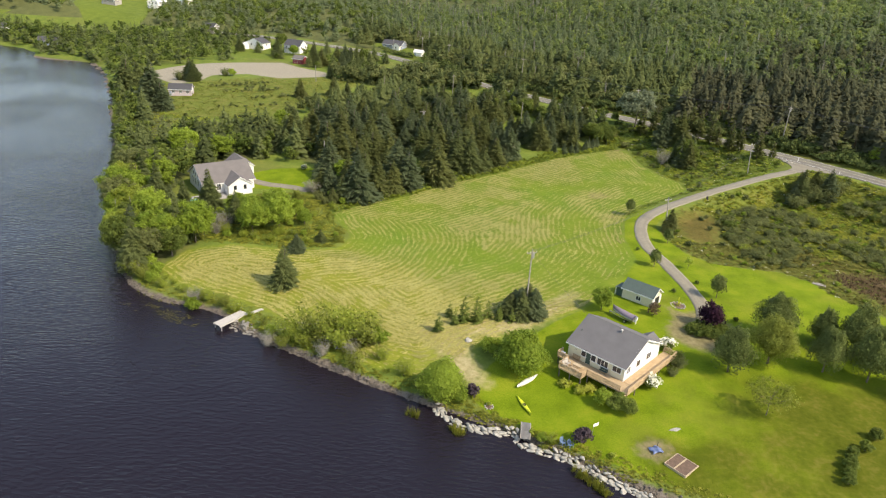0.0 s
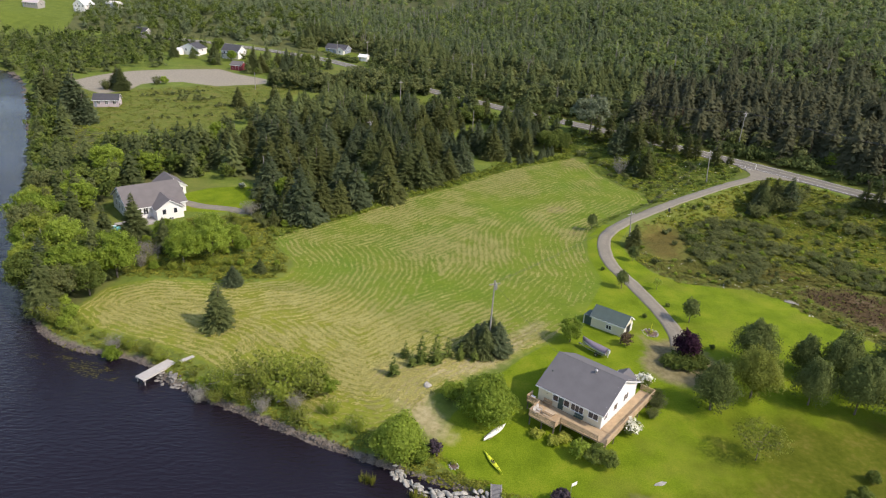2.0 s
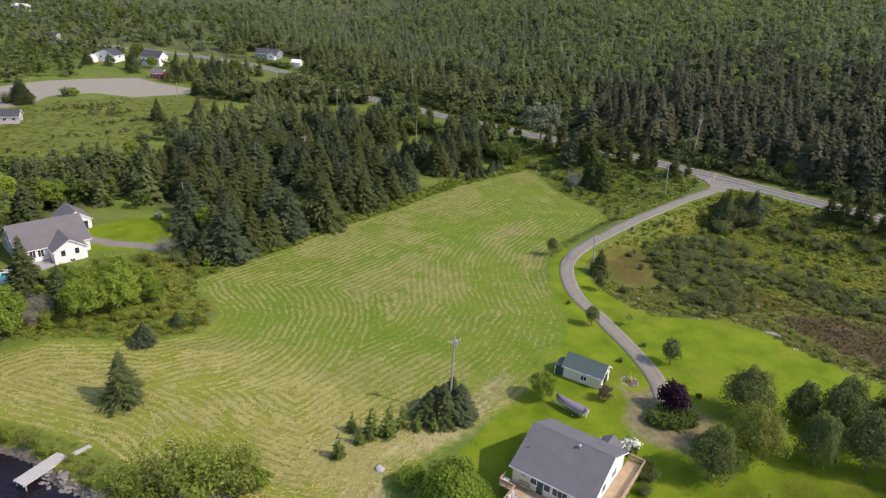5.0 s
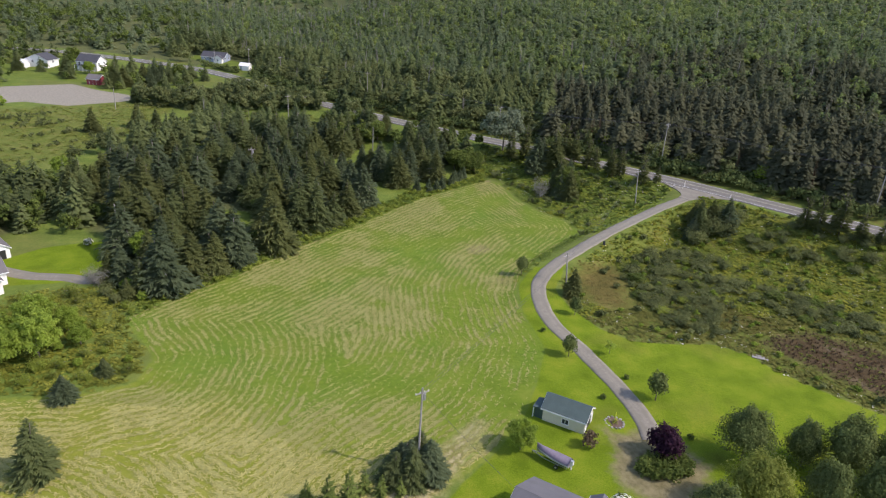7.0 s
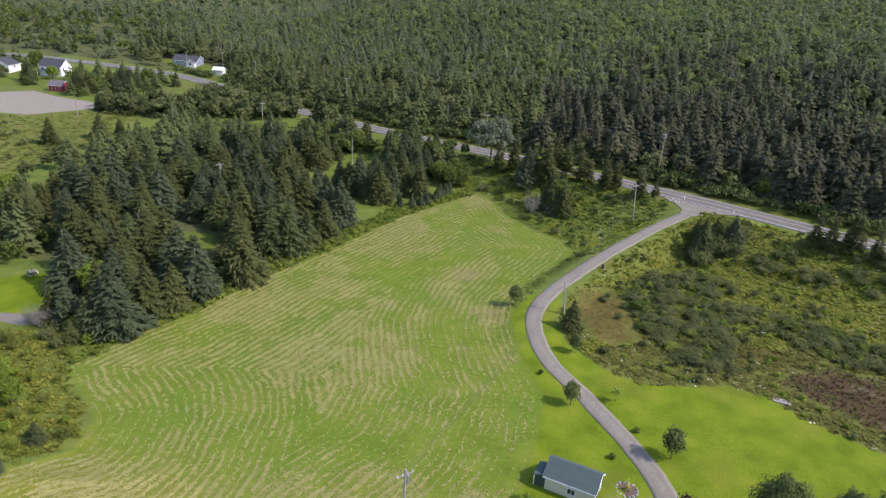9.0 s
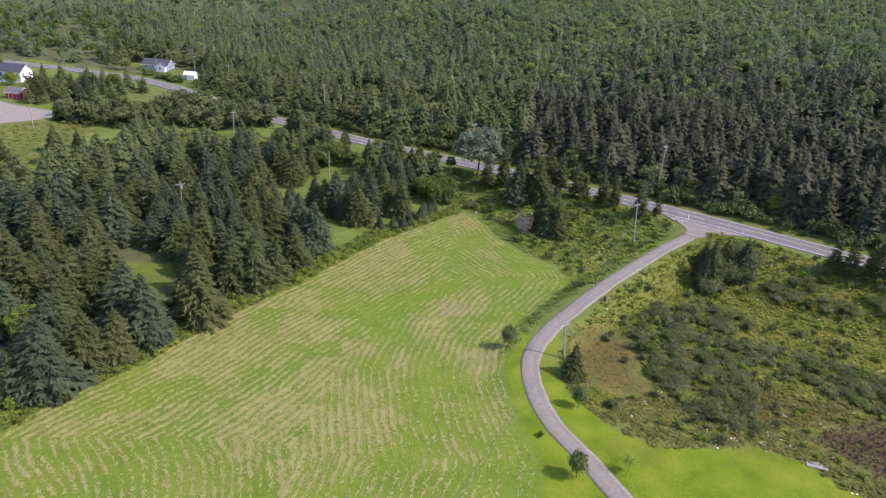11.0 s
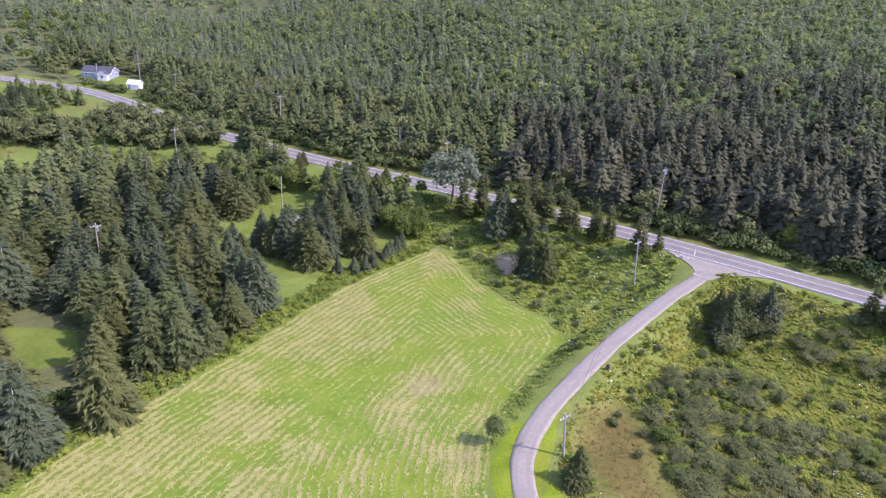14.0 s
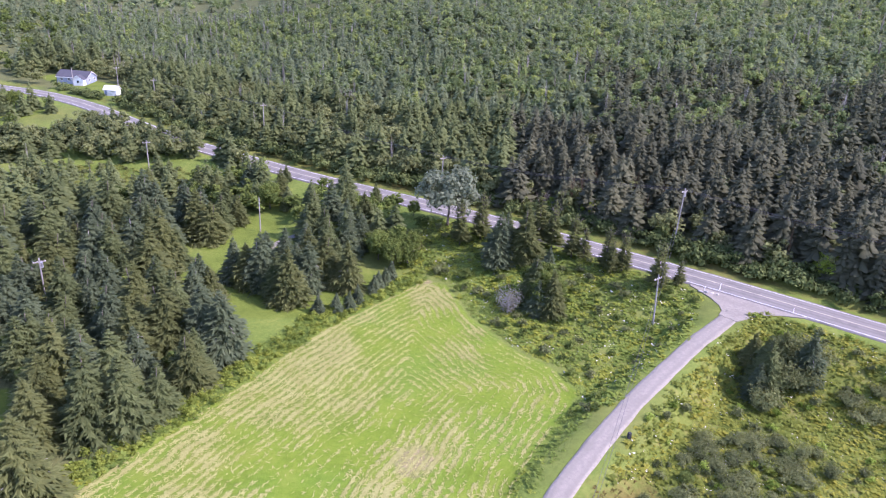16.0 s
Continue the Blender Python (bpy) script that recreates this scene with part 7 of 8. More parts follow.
def far_buildings():
    h, ro = simple_house("blue_grey_house", -46, 442, ground(-42, 440) + .1, -20, 13, 8, 2.8, 5.0, M_GREY_SIDING, M_SHINGLE_DARK, "blue-grey bungalow with white trim on a lawn beside the road", wins=(4, 2))
    e, _ = simple_house("porch_gable", 0, 0, 0, 0, 4.5, 2.4, 2.5, 4.1, M_WHITE, M_SHINGLE_DARK, "", 'y', (1, 0), "", False)
    e.parent, e.location = h, (8.2, -2.42, 0)
    e.matrix_world = h.matrix_world @ pose(8.2, -2.42, 0)
    simple_house("white_garden_shed", -24.5, 416.5, ground(-22, 417) + .05, -20, 5, 3.6, 2.4, 3.6, M_WHITE, M_WHITE, "small white shed beside a lane", wins=(0, 0), category="shed")
    simple_house("small_grey_shed", -8, 419, ground(-6, 419) + .05, -25, 3.2, 2.6, 2, 3, M_GREYWOOD, M_SHINGLE_GREEN, "small grey shed at the forest edge", wins=(0, 0), category="shed")
    h, _ = simple_house("red_barn", -89, 382, ground(-86, 383) + .05, -20, 6, 5, 2.6, 4.2, M_RED, M_SHINGLE_TAUPE, "small red shed with white trim beside a gravel lot", wins=(0, 0), category="shed", door=False)
    part("barn_door", Geo().box(1.4, -.06, 0, 4.6, -.003, 2.2), M_RED, h, "red double doors")
    for x in (1.3, 2.95, 4.6):
        part("door_trim", Geo().box(x, -.08, 0, x + .1, -.062, 2.2), M_TRIM, h)
    h, _ = simple_house("white_farmhouse", -103, 421, ground(-98, 424) + .1, -22, 11, 8, 4.2, 7.2, M_WHITE, M_SHINGLE_DARK, "white farmhouse with dark grey roof", wins=(4, 2))
    part("porch_roof", Geo().box(0, -2, 2.5, 11, -.02, 2.7), M_SHINGLE_DARK, h)
    for k in range(6):
        part("porch_post", Geo().box(.1 + 2.1 * k, -1.95, -.6, .25 + 2.1 * k, -1.8, 2.5), M_WHITE, h)
    simple_house("white_barn", -128, 428, ground(-122, 430) + .1, -22, 12, 8, 3.8, 6.4, M_WHITE, M_SHINGLE_DARK, "white barn-like building with grey roof", 'y', (2, 1))
    simple_house("white_lean_shed", -131, 424, ground(-129, 425) + .1, -22, 4, 4, 2.4, 3.8, M_WHITE, M_WHITE, "small white outbuilding beside a barn", wins=(0, 0), category="shed")
    simple_house("pink_cottage", -118, 282, ground(-114, 283) + .1, 10, 9, 6, 2.6, 4.4, M_LILAC, M_SHINGLE_DARK, "small pinkish cottage with dark roof in a meadow", wins=(3, 1))
    simple_house("far_white_house", -242, 556, ground(-236, 558) + .3, -12, 9, 12, 5.0, 8.8, M_WHITE, M_WHITE, "distant tall white house", 'y', wins=(3, 2))
    simple_house("far_white_shed", -228, 580, ground(-225, 582) + .3, -12, 10, 6, 3, 4.4, M_WHITE, M_WHITE, "distant low white shed", wins=(2, 1))
    simple_house("far_grey_house", -278, 556, ground(-272, 558) + .3, -12, 12, 8, 3.4, 6, M_GREYWOOD, M_LILAC, "distant pale grey house", wins=(3, 1))
    simple_house("shore_cottage", -238, 396, ground(-233, 398) + .3, 15, 10, 7, 2.6, 4.6, M_GREY_SIDING, M_SHINGLE_DARK, "dark cottage on the far shore", wins=(3, 1))
    simple_house("shore_white_cottage", -292, 436, ground(-287, 438) + .3, 15, 10, 7, 2.6, 4.6, M_WHITE, M_SHINGLE_DARK, "white cottage on the far shore", wins=(3, 1))
    simple_house("hidden_house", -170, 470, ground(-165, 472) + .2, -15, 9, 7, 3, 5.4, M_GREYWOOD, M_SHINGLE_DARK, "grey house among trees", wins=(2, 1))


lake_house()
shed()
white_house()
far_buildings()


# ---------- poles and wires ----------
def power_pole(x, y, h, lean=0.0, arm=True, box=False, label="weathered wooden power pole with a crossarm"):
    p = thing("power_pole", pose(x, y, ground(x, y) - .3, lean, lean * .5, 20), label, "pole", "power poles")
    part("shaft", Geo().beam((0, 0, 0), (0, 0, h + .3), .16, .11, 10), M_POLE, p)
    if arm:
        part("crossarm", Geo().box(-1.0, -.06, h - .5, 1.0, .06, h - .36), M_POLE, p)
        for k in (-.9, -.3, .3, .9):
            part("insulator", Geo().beam((k, 0, h - .36), (k, 0, h - .16), .05, .03, 6), M_WHITE, p)
    if box:
        part("transformer", Geo().beam((.3, 0, h - 1.5), (.3, 0, h - .6), .22, .22, 12), M_METAL, p, "grey transformer can")
    return (x, y, ground(x, y) + h)


def wire(a, b, sag=.8, r=.022):
    cu = bpy.data.curves.new("power_line", 'CURVE')
    cu.dimensions, cu.bevel_depth, cu.bevel_resolution = '3D', r, 0
    sp = cu.splines.new('POLY')
    sp.points.add(12)
    for k, pt in enumerate(sp.points):
        t = k / 12
        pt.co = (a[0] + (b[0] - a[0]) * t, a[1] + (b[1] - a[1]) * t, a[2] + (b[2] - a[2]) * t - 4 * sag * t * (1 - t), 1)
    cu.materials.append(M_WIRE)
    tagged(new("power_line", cu), "thin black overhead power line", "cable", "power lines")


def poles():
    A = power_pole(113.5, 230.3, 20.6 - ground(113.5, 230.3), 0, box=True)
    B = power_pole(93.6, 206.2, 9.8, -4)
    C = power_pole(56.5, 162.8, 7.0, -5, label="leaning grey wooden power pole beside a driveway")
    D = power_pole(16, 111.6, 12.9, 0, True, True, "wooden power pole with transformer among spruces")
    E_ = power_pole(74.5, 277, 10.5)
    F = power_pole(33, 336, 12.5)
    G = power_pole(-3.5, 392, 11)
    power_pole(-38, 432, 8.5, 0, False)
    power_pole(-20, 424, 10)
    power_pole(-36.3, 192.8, 8.5, -2, False, label="plain grey wooden pole beside a lawn")
    power_pole(-9.8, 234, 10.5, 0, True, True)
    power_pole(27.8, 268, 8.5, 0, False, label="plain wooden pole on a clearing")
    power_pole(0, 316, 9, 0, True)
    power_pole(-66, 330, 8, 0, False, label="plain grey pole in a meadow")
    power_pole(150, 184, 12)
    R = (150, 184, ground(150, 184) + 12)
    for o in (-.3, .3):
        for a, b in ((A, B), (B, C), (C, D)):
            wire((a[0] + o, a[1], a[2] - .4), (b[0] + o, b[1], b[2] - .4))
    for o in (-.9, .3, .9):
        for a, b in ((R, A), (A, E_), (E_, F), (F, G)):
            wire((a[0] + o * .7, a[1] + o * .7, a[2] - .2), (b[0] + o * .7, b[1] + o * .7, b[2] - .2), 1.2)
    wire((D[0], D[1], D[2] - .6), (27.5, 98, 5.3), .5)


poles()


# ---------- boats and garden things ----------
def hull_geo(L, W, D, sheer=.2, fine=.7, deck=.06, n=14, flat=1.0):
    """A closed double-ended or square-sterned hull along x."""
    g, rows = Geo(), []
    for i in range(n + 1):
        s = i / n
        q = math.sin(math.pi * min(1, max(0, s * flat))) ** fine if s * flat < 1 else 0
        if flat < 1 and s > .5:
            q = max(q, .78)
        w = max(.012, W / 2 * q)
        rise = sheer * (2 * s - 1) ** 2 if flat == 1 else sheer * (1 - s) ** 2
        keel = rise * .8
        rows.append([(L * (s - .5), y * w, z) for y, z in ((-1, D + rise), (-.93, D * .55 + keel), (-.55, D * .12 + keel), (0, keel), (.55, D * .12 + keel), (.93, D * .55 + keel), (1, D + rise), (.5, D + rise + deck), (0, D + rise + deck * 1.6), (-.5, D + rise + deck))])
    m = len(rows[0])
    v = [p for r in rows for p in r]
    f = [(i * m + k, i * m + (k + 1) % m, (i + 1) * m + (k + 1) % m, (i + 1) * m + k) for i in range(n) for k in range(m)]
    f += [tuple(range(m)), tuple(n * m + k for k in reversed(range(m)))]
    return g.add(v, f)


def along(x0, y0, x1, y1, lift=0.0, roll=0):
    cx, cy = (x0 + x1) / 2, (y0 + y1) / 2
    return pose(cx, cy, ground(cx, cy) + lift, roll, 0, math.degrees(math.atan2(y1 - y0, x1 - x0)))


def boats():
    k = thing("kayak", along(12.7, 87.2, 14.7, 82.6, .02), "long bright yellow kayak lying on a lawn", "kayak")
    part("hull", hull_geo(4.9, .62, .26, .1, 1.1, .05), M_YELLOW, k, "", True)
    ck = Geo()
    for i in range(16):
        a0, a1 = 2 * math.pi * i / 16, 2 * math.pi * (i + 1) / 16
        ck.add([(.42 * math.cos(a), .2 * math.sin(a), z) for a in (a0, a1) for z in (.31, .38)], [(0, 1, 3, 2)])
    ck.add([(.4 * math.cos(2 * math.pi * i / 16), .19 * math.sin(2 * math.pi * i / 16), .335) for i in range(16)], [tuple(range(16))])
    part("cockpit", ck, M_RUBBER, k, "black cockpit opening")
    for x in (-1.4, 1.3):
        part("hatch", Geo().beam((x, 0, .3), (x, 0, .36), .13, .12, 12), M_RUBBER, k)
    c = thing("canoe", along(12.9, 89, 16.4, 92.4, .42), "off-white canoe lying upside down on a lawn", "canoe")
    hull = part("hull", hull_geo(5.0, .92, .36, .12, .75, .02), M_CANOE, c, "", True)
    hull.rotation_euler = (math.pi, 0, 0)
    for s in (-1, 1):
        part("gunwale", Geo().plank((-1.9, s * .43, -.36), (1.9, s * .43, -.36), .04, .05), M_TIMBER, c)
    b = thing("motor_boat", along(32.2, 112.3, 35.7, 108.6, .55), "small motor boat under a mauve cover on a trailer", "boat")
    part("hull", hull_geo(4.9, 1.75, .6, .35, .62, .02, 14, .62), M_METAL, b, "aluminium hull", True)
    part("cover", hull_geo(4.95, 1.82, .22, .35, .62, .3, 14, .62), M_COVER, b, "mauve tarpaulin cover", True).location = (0, 0, .5)
    mo = part("outboard_motor", Geo().box(2.45, -.16, .35, 2.8, .16, .5).box(2.42, -.2, .5, 2.86, .2, .95).box(2.55, -.08, -.35, 2.7, .08, .35), M_WHITE, b, "pale outboard motor")
    part("cowl", Geo().box(2.4, -.21, .95, 2.84, .21, 1.08), M_METAL, mo)
    for s in (-1, 1):
        w = part("wheel", Geo().beam((.9, s * .88, -.25), (.9, s * 1.05, -.25), .3, .3, 16), M_RUBBER, b, "black trailer wheel")
        part("rim", Geo().beam((.9, s * 1.051, -.25), (.9, s * 1.06, -.25), .16, .16, 12), M_METAL, w)
    part("trailer_frame", Geo().plank((-3.1, 0, -.1), (-1, .5, -.1), .08, .1).plank((-3.1, 0, -.1), (-1, -.5, -.1), .08, .1).plank((-1, .5, -.1), (2.2, .5, -.1), .08, .1).plank((-1, -.5, -.1), (2.2, -.5, -.1), .08, .1).plank((.9, -.9, -.2), (.9, .9, -.2), .08, .1), M_METAL, b)
    part("jockey_wheel", Geo().beam((-3.0, 0, -.55), (-3.0, 0, 0), .05, .05, 8), M_RUBBER, b)


def rock_mesh(seed, sub=2, mat=M_STONE):
    rng = np.random.RandomState(seed)
    v, f = BALL2 if sub == 2 else BALL1
    c = rng.normal(size=(13, 3))
    c /= np.linalg.norm(c, axis=1)[:, None]
    lim = rng.uniform(.4, .72, 13)
    w = v.copy()
    for n_, q in zip(c, lim):
        d = w @ n_
        w -= np.where(d > q, d - q, 0)[:, None] * n_
    w *= (1.15, rng.uniform(.8, 1.05), rng.uniform(.65, .9))
    w += rng.normal(scale=.012, size=w.shape)
    return np_mesh("boulder", w, f, mat)


ROCKS = [rock_mesh(k) for k in range(7)]
SHORE_ROCKS = [rock_mesh(20 + k, 2, M_SHORE_STONE) for k in range(5)]


def boulders():
    line = smooth_line([(29.5, 67.2), (26, 69.2), (24, 70.6), (22, 72.1), (20.4, 73.5), (18.6, 74.5), (16.7, 75.4), (14.8, 75.9), (12.6, 77.3), (11.6, 79.2), (9.3, 79.4), (7, 79.6), (5, 80.1), (2.9, 81.1), (1.6, 82.7), (.1, 83.9)], 16)
    s = np.concatenate([[0], np.cumsum(np.linalg.norm(np.diff(line, axis=0), axis=1))])
    for row, size in ((0, .56), (1, .52), (2, .42)):
        pos = RNG.uniform(0, .5)
        while pos < s[-1]:
            r = size * RNG.uniform(.7, 1.3)
            pos += r * .86
            x, y = np.interp(pos, s, line[:, 0]), np.interp(pos, s, line[:, 1])
            tx, ty = np.interp(pos + .5, s, line[:, 0]) - x, np.interp(pos + .5, s, line[:, 1]) - y
            pos += r * .86
            off = .05 + .42 * row + RNG.uniform(-.18, .18)
            x, y = x + off * .5, y + off * .86
            if (12.4 < x < 14.6 and y > 77.4) or (row == 2 and RNG.uniform() < .2):
                continue
            o = new("boulder", ROCKS[RNG.randint(7)])
            z = max(ground(x, y), WATER - .2)
            o.matrix_world = pose(x, y, z + r * .2 + .2 * row, RNG.uniform(-22, 22), RNG.uniform(-22, 22), math.degrees(math.atan2(ty, tx)) + RNG.uniform(-25, 25)) @ Matrix.Diagonal((r * RNG.uniform(1.1, 1.6), r * RNG.uniform(.85, 1.1), r * RNG.uniform(.8, 1.05), 1))
            tagged(o, "pale grey block in a rough lakeside wall", "boulder", "boulders of the lakeside wall")
    # loose shore stones
    V, F, n = [], [], 0
    d = SHORE_S[(SHORE_S[:, 0] > -75) & (SHORE_S[:, 0] < 60)]
    ss_ = np.concatenate([[0], np.cumsum(np.linalg.norm(np.diff(d, axis=0), axis=1))])
    bv, bf = BALL1
    for k in range(2200):
        q = RNG.uniform(0, ss_[-1])
        x, y = np.interp(q, ss_, d[:, 0]), np.interp(q, ss_, d[:, 1])
        j = min(len(d) - 2, max(0, int(np.searchsorted(ss_, q)) - 1))
        t = d[j + 1] - d[j]
        t /= np.linalg.norm(t)
        o = RNG.normal(.35, .5)
        x, y = x + t[1] * o, y - t[0] * o
        r = RNG.uniform(.08, .24) * (1.6 if RNG.uniform() < .08 else 1)
        V.append(bv * r * RNG.uniform(.7, 1.2, (1, 3)) * (1, 1, .6) + (x, y, 0))
        F.append(bf + n)
        n += len(bv)
    V = np.concatenate(V)
    V[:, 2] += np.repeat(height(V[::len(bv), 0], V[::len(bv), 1]), len(bv)) + .03
    tagged(new("shore_stones", np_mesh("shore_stones", V, np.concatenate(F), M_PEBBLE)), "grey stones along the water's edge", "stones", kind="stuff")


def stone_ring(name, x, y, r, n, size, label):
    p = thing(name, pose(x, y, ground(x, y)), label, "stone ring")
    for k in range(n):
        a = 2 * math.pi * k / n
        o = part("stone", ROCKS[k % 7], None, p)
        o.matrix_basis = pose(r * math.cos(a), r * math.sin(a), size * .25, 0, 0, 50 * k) @ Matrix.Diagonal((size, size, size, 1))
    return p


def garden():
    fp = stone_ring("fire_pit", 8.4, 84.5, .62, 9, .2, "small ring of stones round ashes")
    part("ash", Geo().add([(.6 * math.cos(a * .52), .6 * math.sin(a * .52), .06) for a in range(12)], [tuple(range(12))]), M_SOIL, fp)
    fr = stone_ring("flower_bed", 46.2, 117.5, 1.35, 14, .28, "round stone-edged flower bed with a small post")
    part("soil", Geo().add([(1.3 * math.cos(a * .3927), 1.3 * math.sin(a * .3927), .07) for a in range(16)], [tuple(range(16))]), M_SOIL, fr)
    part("post", Geo().beam((0, 0, 0), (0, 0, 1.9), .05, .04, 8), M_YELLOW, fr, "yellowish post")
    part("flowers", np_mesh("flowers", *broadleaf_arrays(RNG, .6, 1.4, 5, 90, .12, 0, False), M_HOSTA), None, fr)
    for x, y, a in ((18.5, 76.9, 150), (19.5, 76.5, 152)):
        garden_chair(pose(x, y, ground(x, y) + .01, 0, 0, a - 120), M_BLUE, "blue slatted garden chair facing a lake", "blue lakeside chairs")
    sg = thing("sign_post", pose(23, 79.2, ground(23, 79.2), 0, 0, 30), "small white sign board on a thin post", "sign")
    part("post", Geo().beam((0, 0, -.2), (0, 0, 1.7), .035, .035, 8), M_METAL, sg)
    part("board", Geo().box(-.1, -.06, 1.35, .85, -.03, 1.85), M_WHITE, sg, "plain white board")
    cx, cy = 34.1, 73.65
    for k in range(2):
        b = thing("raised_bed", pose(cx, cy, ground(cx, cy), 0, 0, 42) @ pose(0, -1.65 + (.95 if k else 2.6) - 0.1, 0), "raised garden bed of pale timber filled with bare soil", "garden bed", "raised garden beds")
        w, d = 1.65, (.72 if k == 0 else .9)
        for x0, y0, x1, y1 in ((-w, -d, w, -d + .09), (-w, d - .09, w, d), (-w, -d + .09, -w + .09, d - .09), (w - .09, -d + .09, w, d - .09)):
            part("board", Geo().box(x0, y0, -.2, x1, y1, .24), M_TIMBER, b)
        g = Geo()
        n = 10
        for i in range(n + 1):
            for j in range(n + 1):
                g.v.append((-w + .09 + (2 * w - .18) * i / n, -d + .09 + (2 * d - .18) * j / n, .2 + .05 * math.sin(i * 2.1 + j) * math.cos(j * 1.7)))
        g.f = [(i * (n + 1) + j, (i + 1) * (n + 1) + j, (i + 1) * (n + 1) + j + 1, i * (n + 1) + j + 1) for i in range(n) for j in range(n)]
        part("soil", g, M_SOIL, b, "bare brown soil", True)
    tp = thing("tarpaulin_heap", pose(31.4, 76.3, ground(31.4, 76.3), 0, 0, 20), "blue tarpaulin thrown over a heap on bare earth", "tarpaulin")
    g, n = Geo(), 16
    for i in range(n + 1):
        for j in range(n + 1):
            x, y = 1.7 * (i / n - .5), 1.4 * (j / n - .5)
            z = .35 * math.exp(-(x * x + y * y) * 1.6) + .12 * math.sin(5 * x + 3 * y) * math.cos(4 * y - 2 * x) + .06
            g.v.append((x * (1 + .1 * math.sin(6 * y)), y * (1 + .12 * math.sin(5 * x)), max(.03, z)))
    g.f = [(i * (n + 1) + j, (i + 1) * (n + 1) + j, (i + 1) * (n + 1) + j + 1, i * (n + 1) + j + 1) for i in range(n) for j in range(n)]
    part("sheet", g, M_TARP, tp)
    part("pole", Geo().beam((.1, .1, .5), (.25, .2, 1.3), .04, .03, 6), M_RUBBER, tp)
    dk = thing("floating_dock_section", pose(13.45, 79.2, ground(13.5, 80.2) + .22, 13, 0, -6), "grey slatted dock section drawn up on the rocks", "dock")
    for s in (-1, 1):
        part("side_frame", Geo().box(s * .68 - .05, -1.5, -.1, s * .68 + .05, 1.5, .1), M_POLE, dk)
    for k in range(16):
        part("slat", Geo().box(-.63, -1.48 + .187 * k, .0, .63, -1.34 + .187 * k, .06), M_DOCK, dk)
    for s in (-1, 1):
        part("float", Geo().box(s * .45 - .2, -1.3, -.35, s * .45 + .2, 1.3, -.1), M_RUBBER, dk)
    sl = new("stepping_stone", ROCKS[2])
    sl.matrix_world = pose(35.2, 80.4, ground(35.2, 80.4) + .02, 0, 0, 20) @ Matrix.Diagonal((1.0, .6, .15, 1))
    tagged(sl, "flat grey stone sunk in a lawn", "stone")
    st = new("field_stone", ROCKS[4])
    st.matrix_world = pose(5.2, 101.2, ground(5.2, 101.2) + .1, 0, 0, 20) @ Matrix.Diagonal((.8, .8, .5, 1))
    tagged(st, "low round grey stone in mown hay", "stone")
    st = new("roadside_stone", ROCKS[1])
    st.matrix_world = pose(83, 226.5, ground(83, 226.5) + .5, 0, 0, 20) @ Matrix.Diagonal((1.0, 1.0, 1.1, 1))
    tagged(st, "large pale boulder among roadside weeds", "stone")
    br = thing("plank_bridge", pose(80.9, 132, ground(80.9, 132) + .05, 0, 0, -35), "small grey plank bridge over a ditch", "bridge")
    for k in range(9):
        part("plank", Geo().box(-1.35 + .3 * k, -.65, 0, -1.08 + .3 * k, .65, .06), M_POLE, br)
    for y in (-.5, .5):
        part("beam", Geo().box(-1.4, y - .07, -.4, 1.4, y + .07, 0), M_GREYWOOD, br)
    for (x0, y0, x1, y1, w, nm) in ((-39.0, 103.3, -35.6, 108.4, 1.9, 7), (-34.4, 108.2, -31.2, 111.2, .8, 6)):
        cx, cy = (x0 + x1) / 2, (y0 + y1) / 2
        L = math.hypot(x1 - x0, y1 - y0)
        d = thing("shore_dock", pose(cx, cy, -1.15, 0, 0, math.degrees(math.atan2(y1 - y0, x1 - x0))), "bleached wooden dock resting on a rocky shore", "dock", "shore docks")
        n = int(L / .28)
        for k in range(n):
            part("plank", Geo().box(-L / 2 + k * L / n, -w / 2, 0, -L / 2 + k * L / n + L / n - .02, w / 2, .06), M_BLEACHED, d)
        for s in (-1, 1):
            part("stringer", Geo().box(-L / 2, s * (w / 2 - .08) - .07, -.25, L / 2, s * (w / 2 - .08) + .07, 0), M_BLEACHED, d)
            for x in (-L / 2 + .3, 0, L / 2 - .3):
                part("leg", Geo().box(x - .07, s * (w / 2 - .08) - .06, -1.4, x + .07, s * (w / 2 - .08) + .06, -.25), M_GREYWOOD, d)
    for k in range(34):
        o = new("boulder", SHORE_ROCKS[k % 5])
        x, y, r = -35.2 + RNG.uniform(-2.6, 3.2), 104.6 + RNG.uniform(-1.3, 1.3), RNG.uniform(.3, .62)
        x, y = x, y - (x + 36) * .5
        o.matrix_world = pose(x, y, max(ground(x, y), WATER - .1) + .06, 0, 0, 40 * k) @ Matrix.Diagonal((r * 1.2, r, r * .6, 1))
        tagged(o, "grey rock beside a wooden dock", "boulder", "rocks beside the dock")
    bx = thing("wooden_crate", pose(-16.5, 98.6, ground(-16.5, 98.6), 0, 0, 20), "weathered grey wooden crate among bushes", "crate")
    for k in range(4):
        part("slat", Geo().box(-.9, -.6, .1 + .22 * k, .9, .6, .29 + .22 * k), M_GREYWOOD, bx)
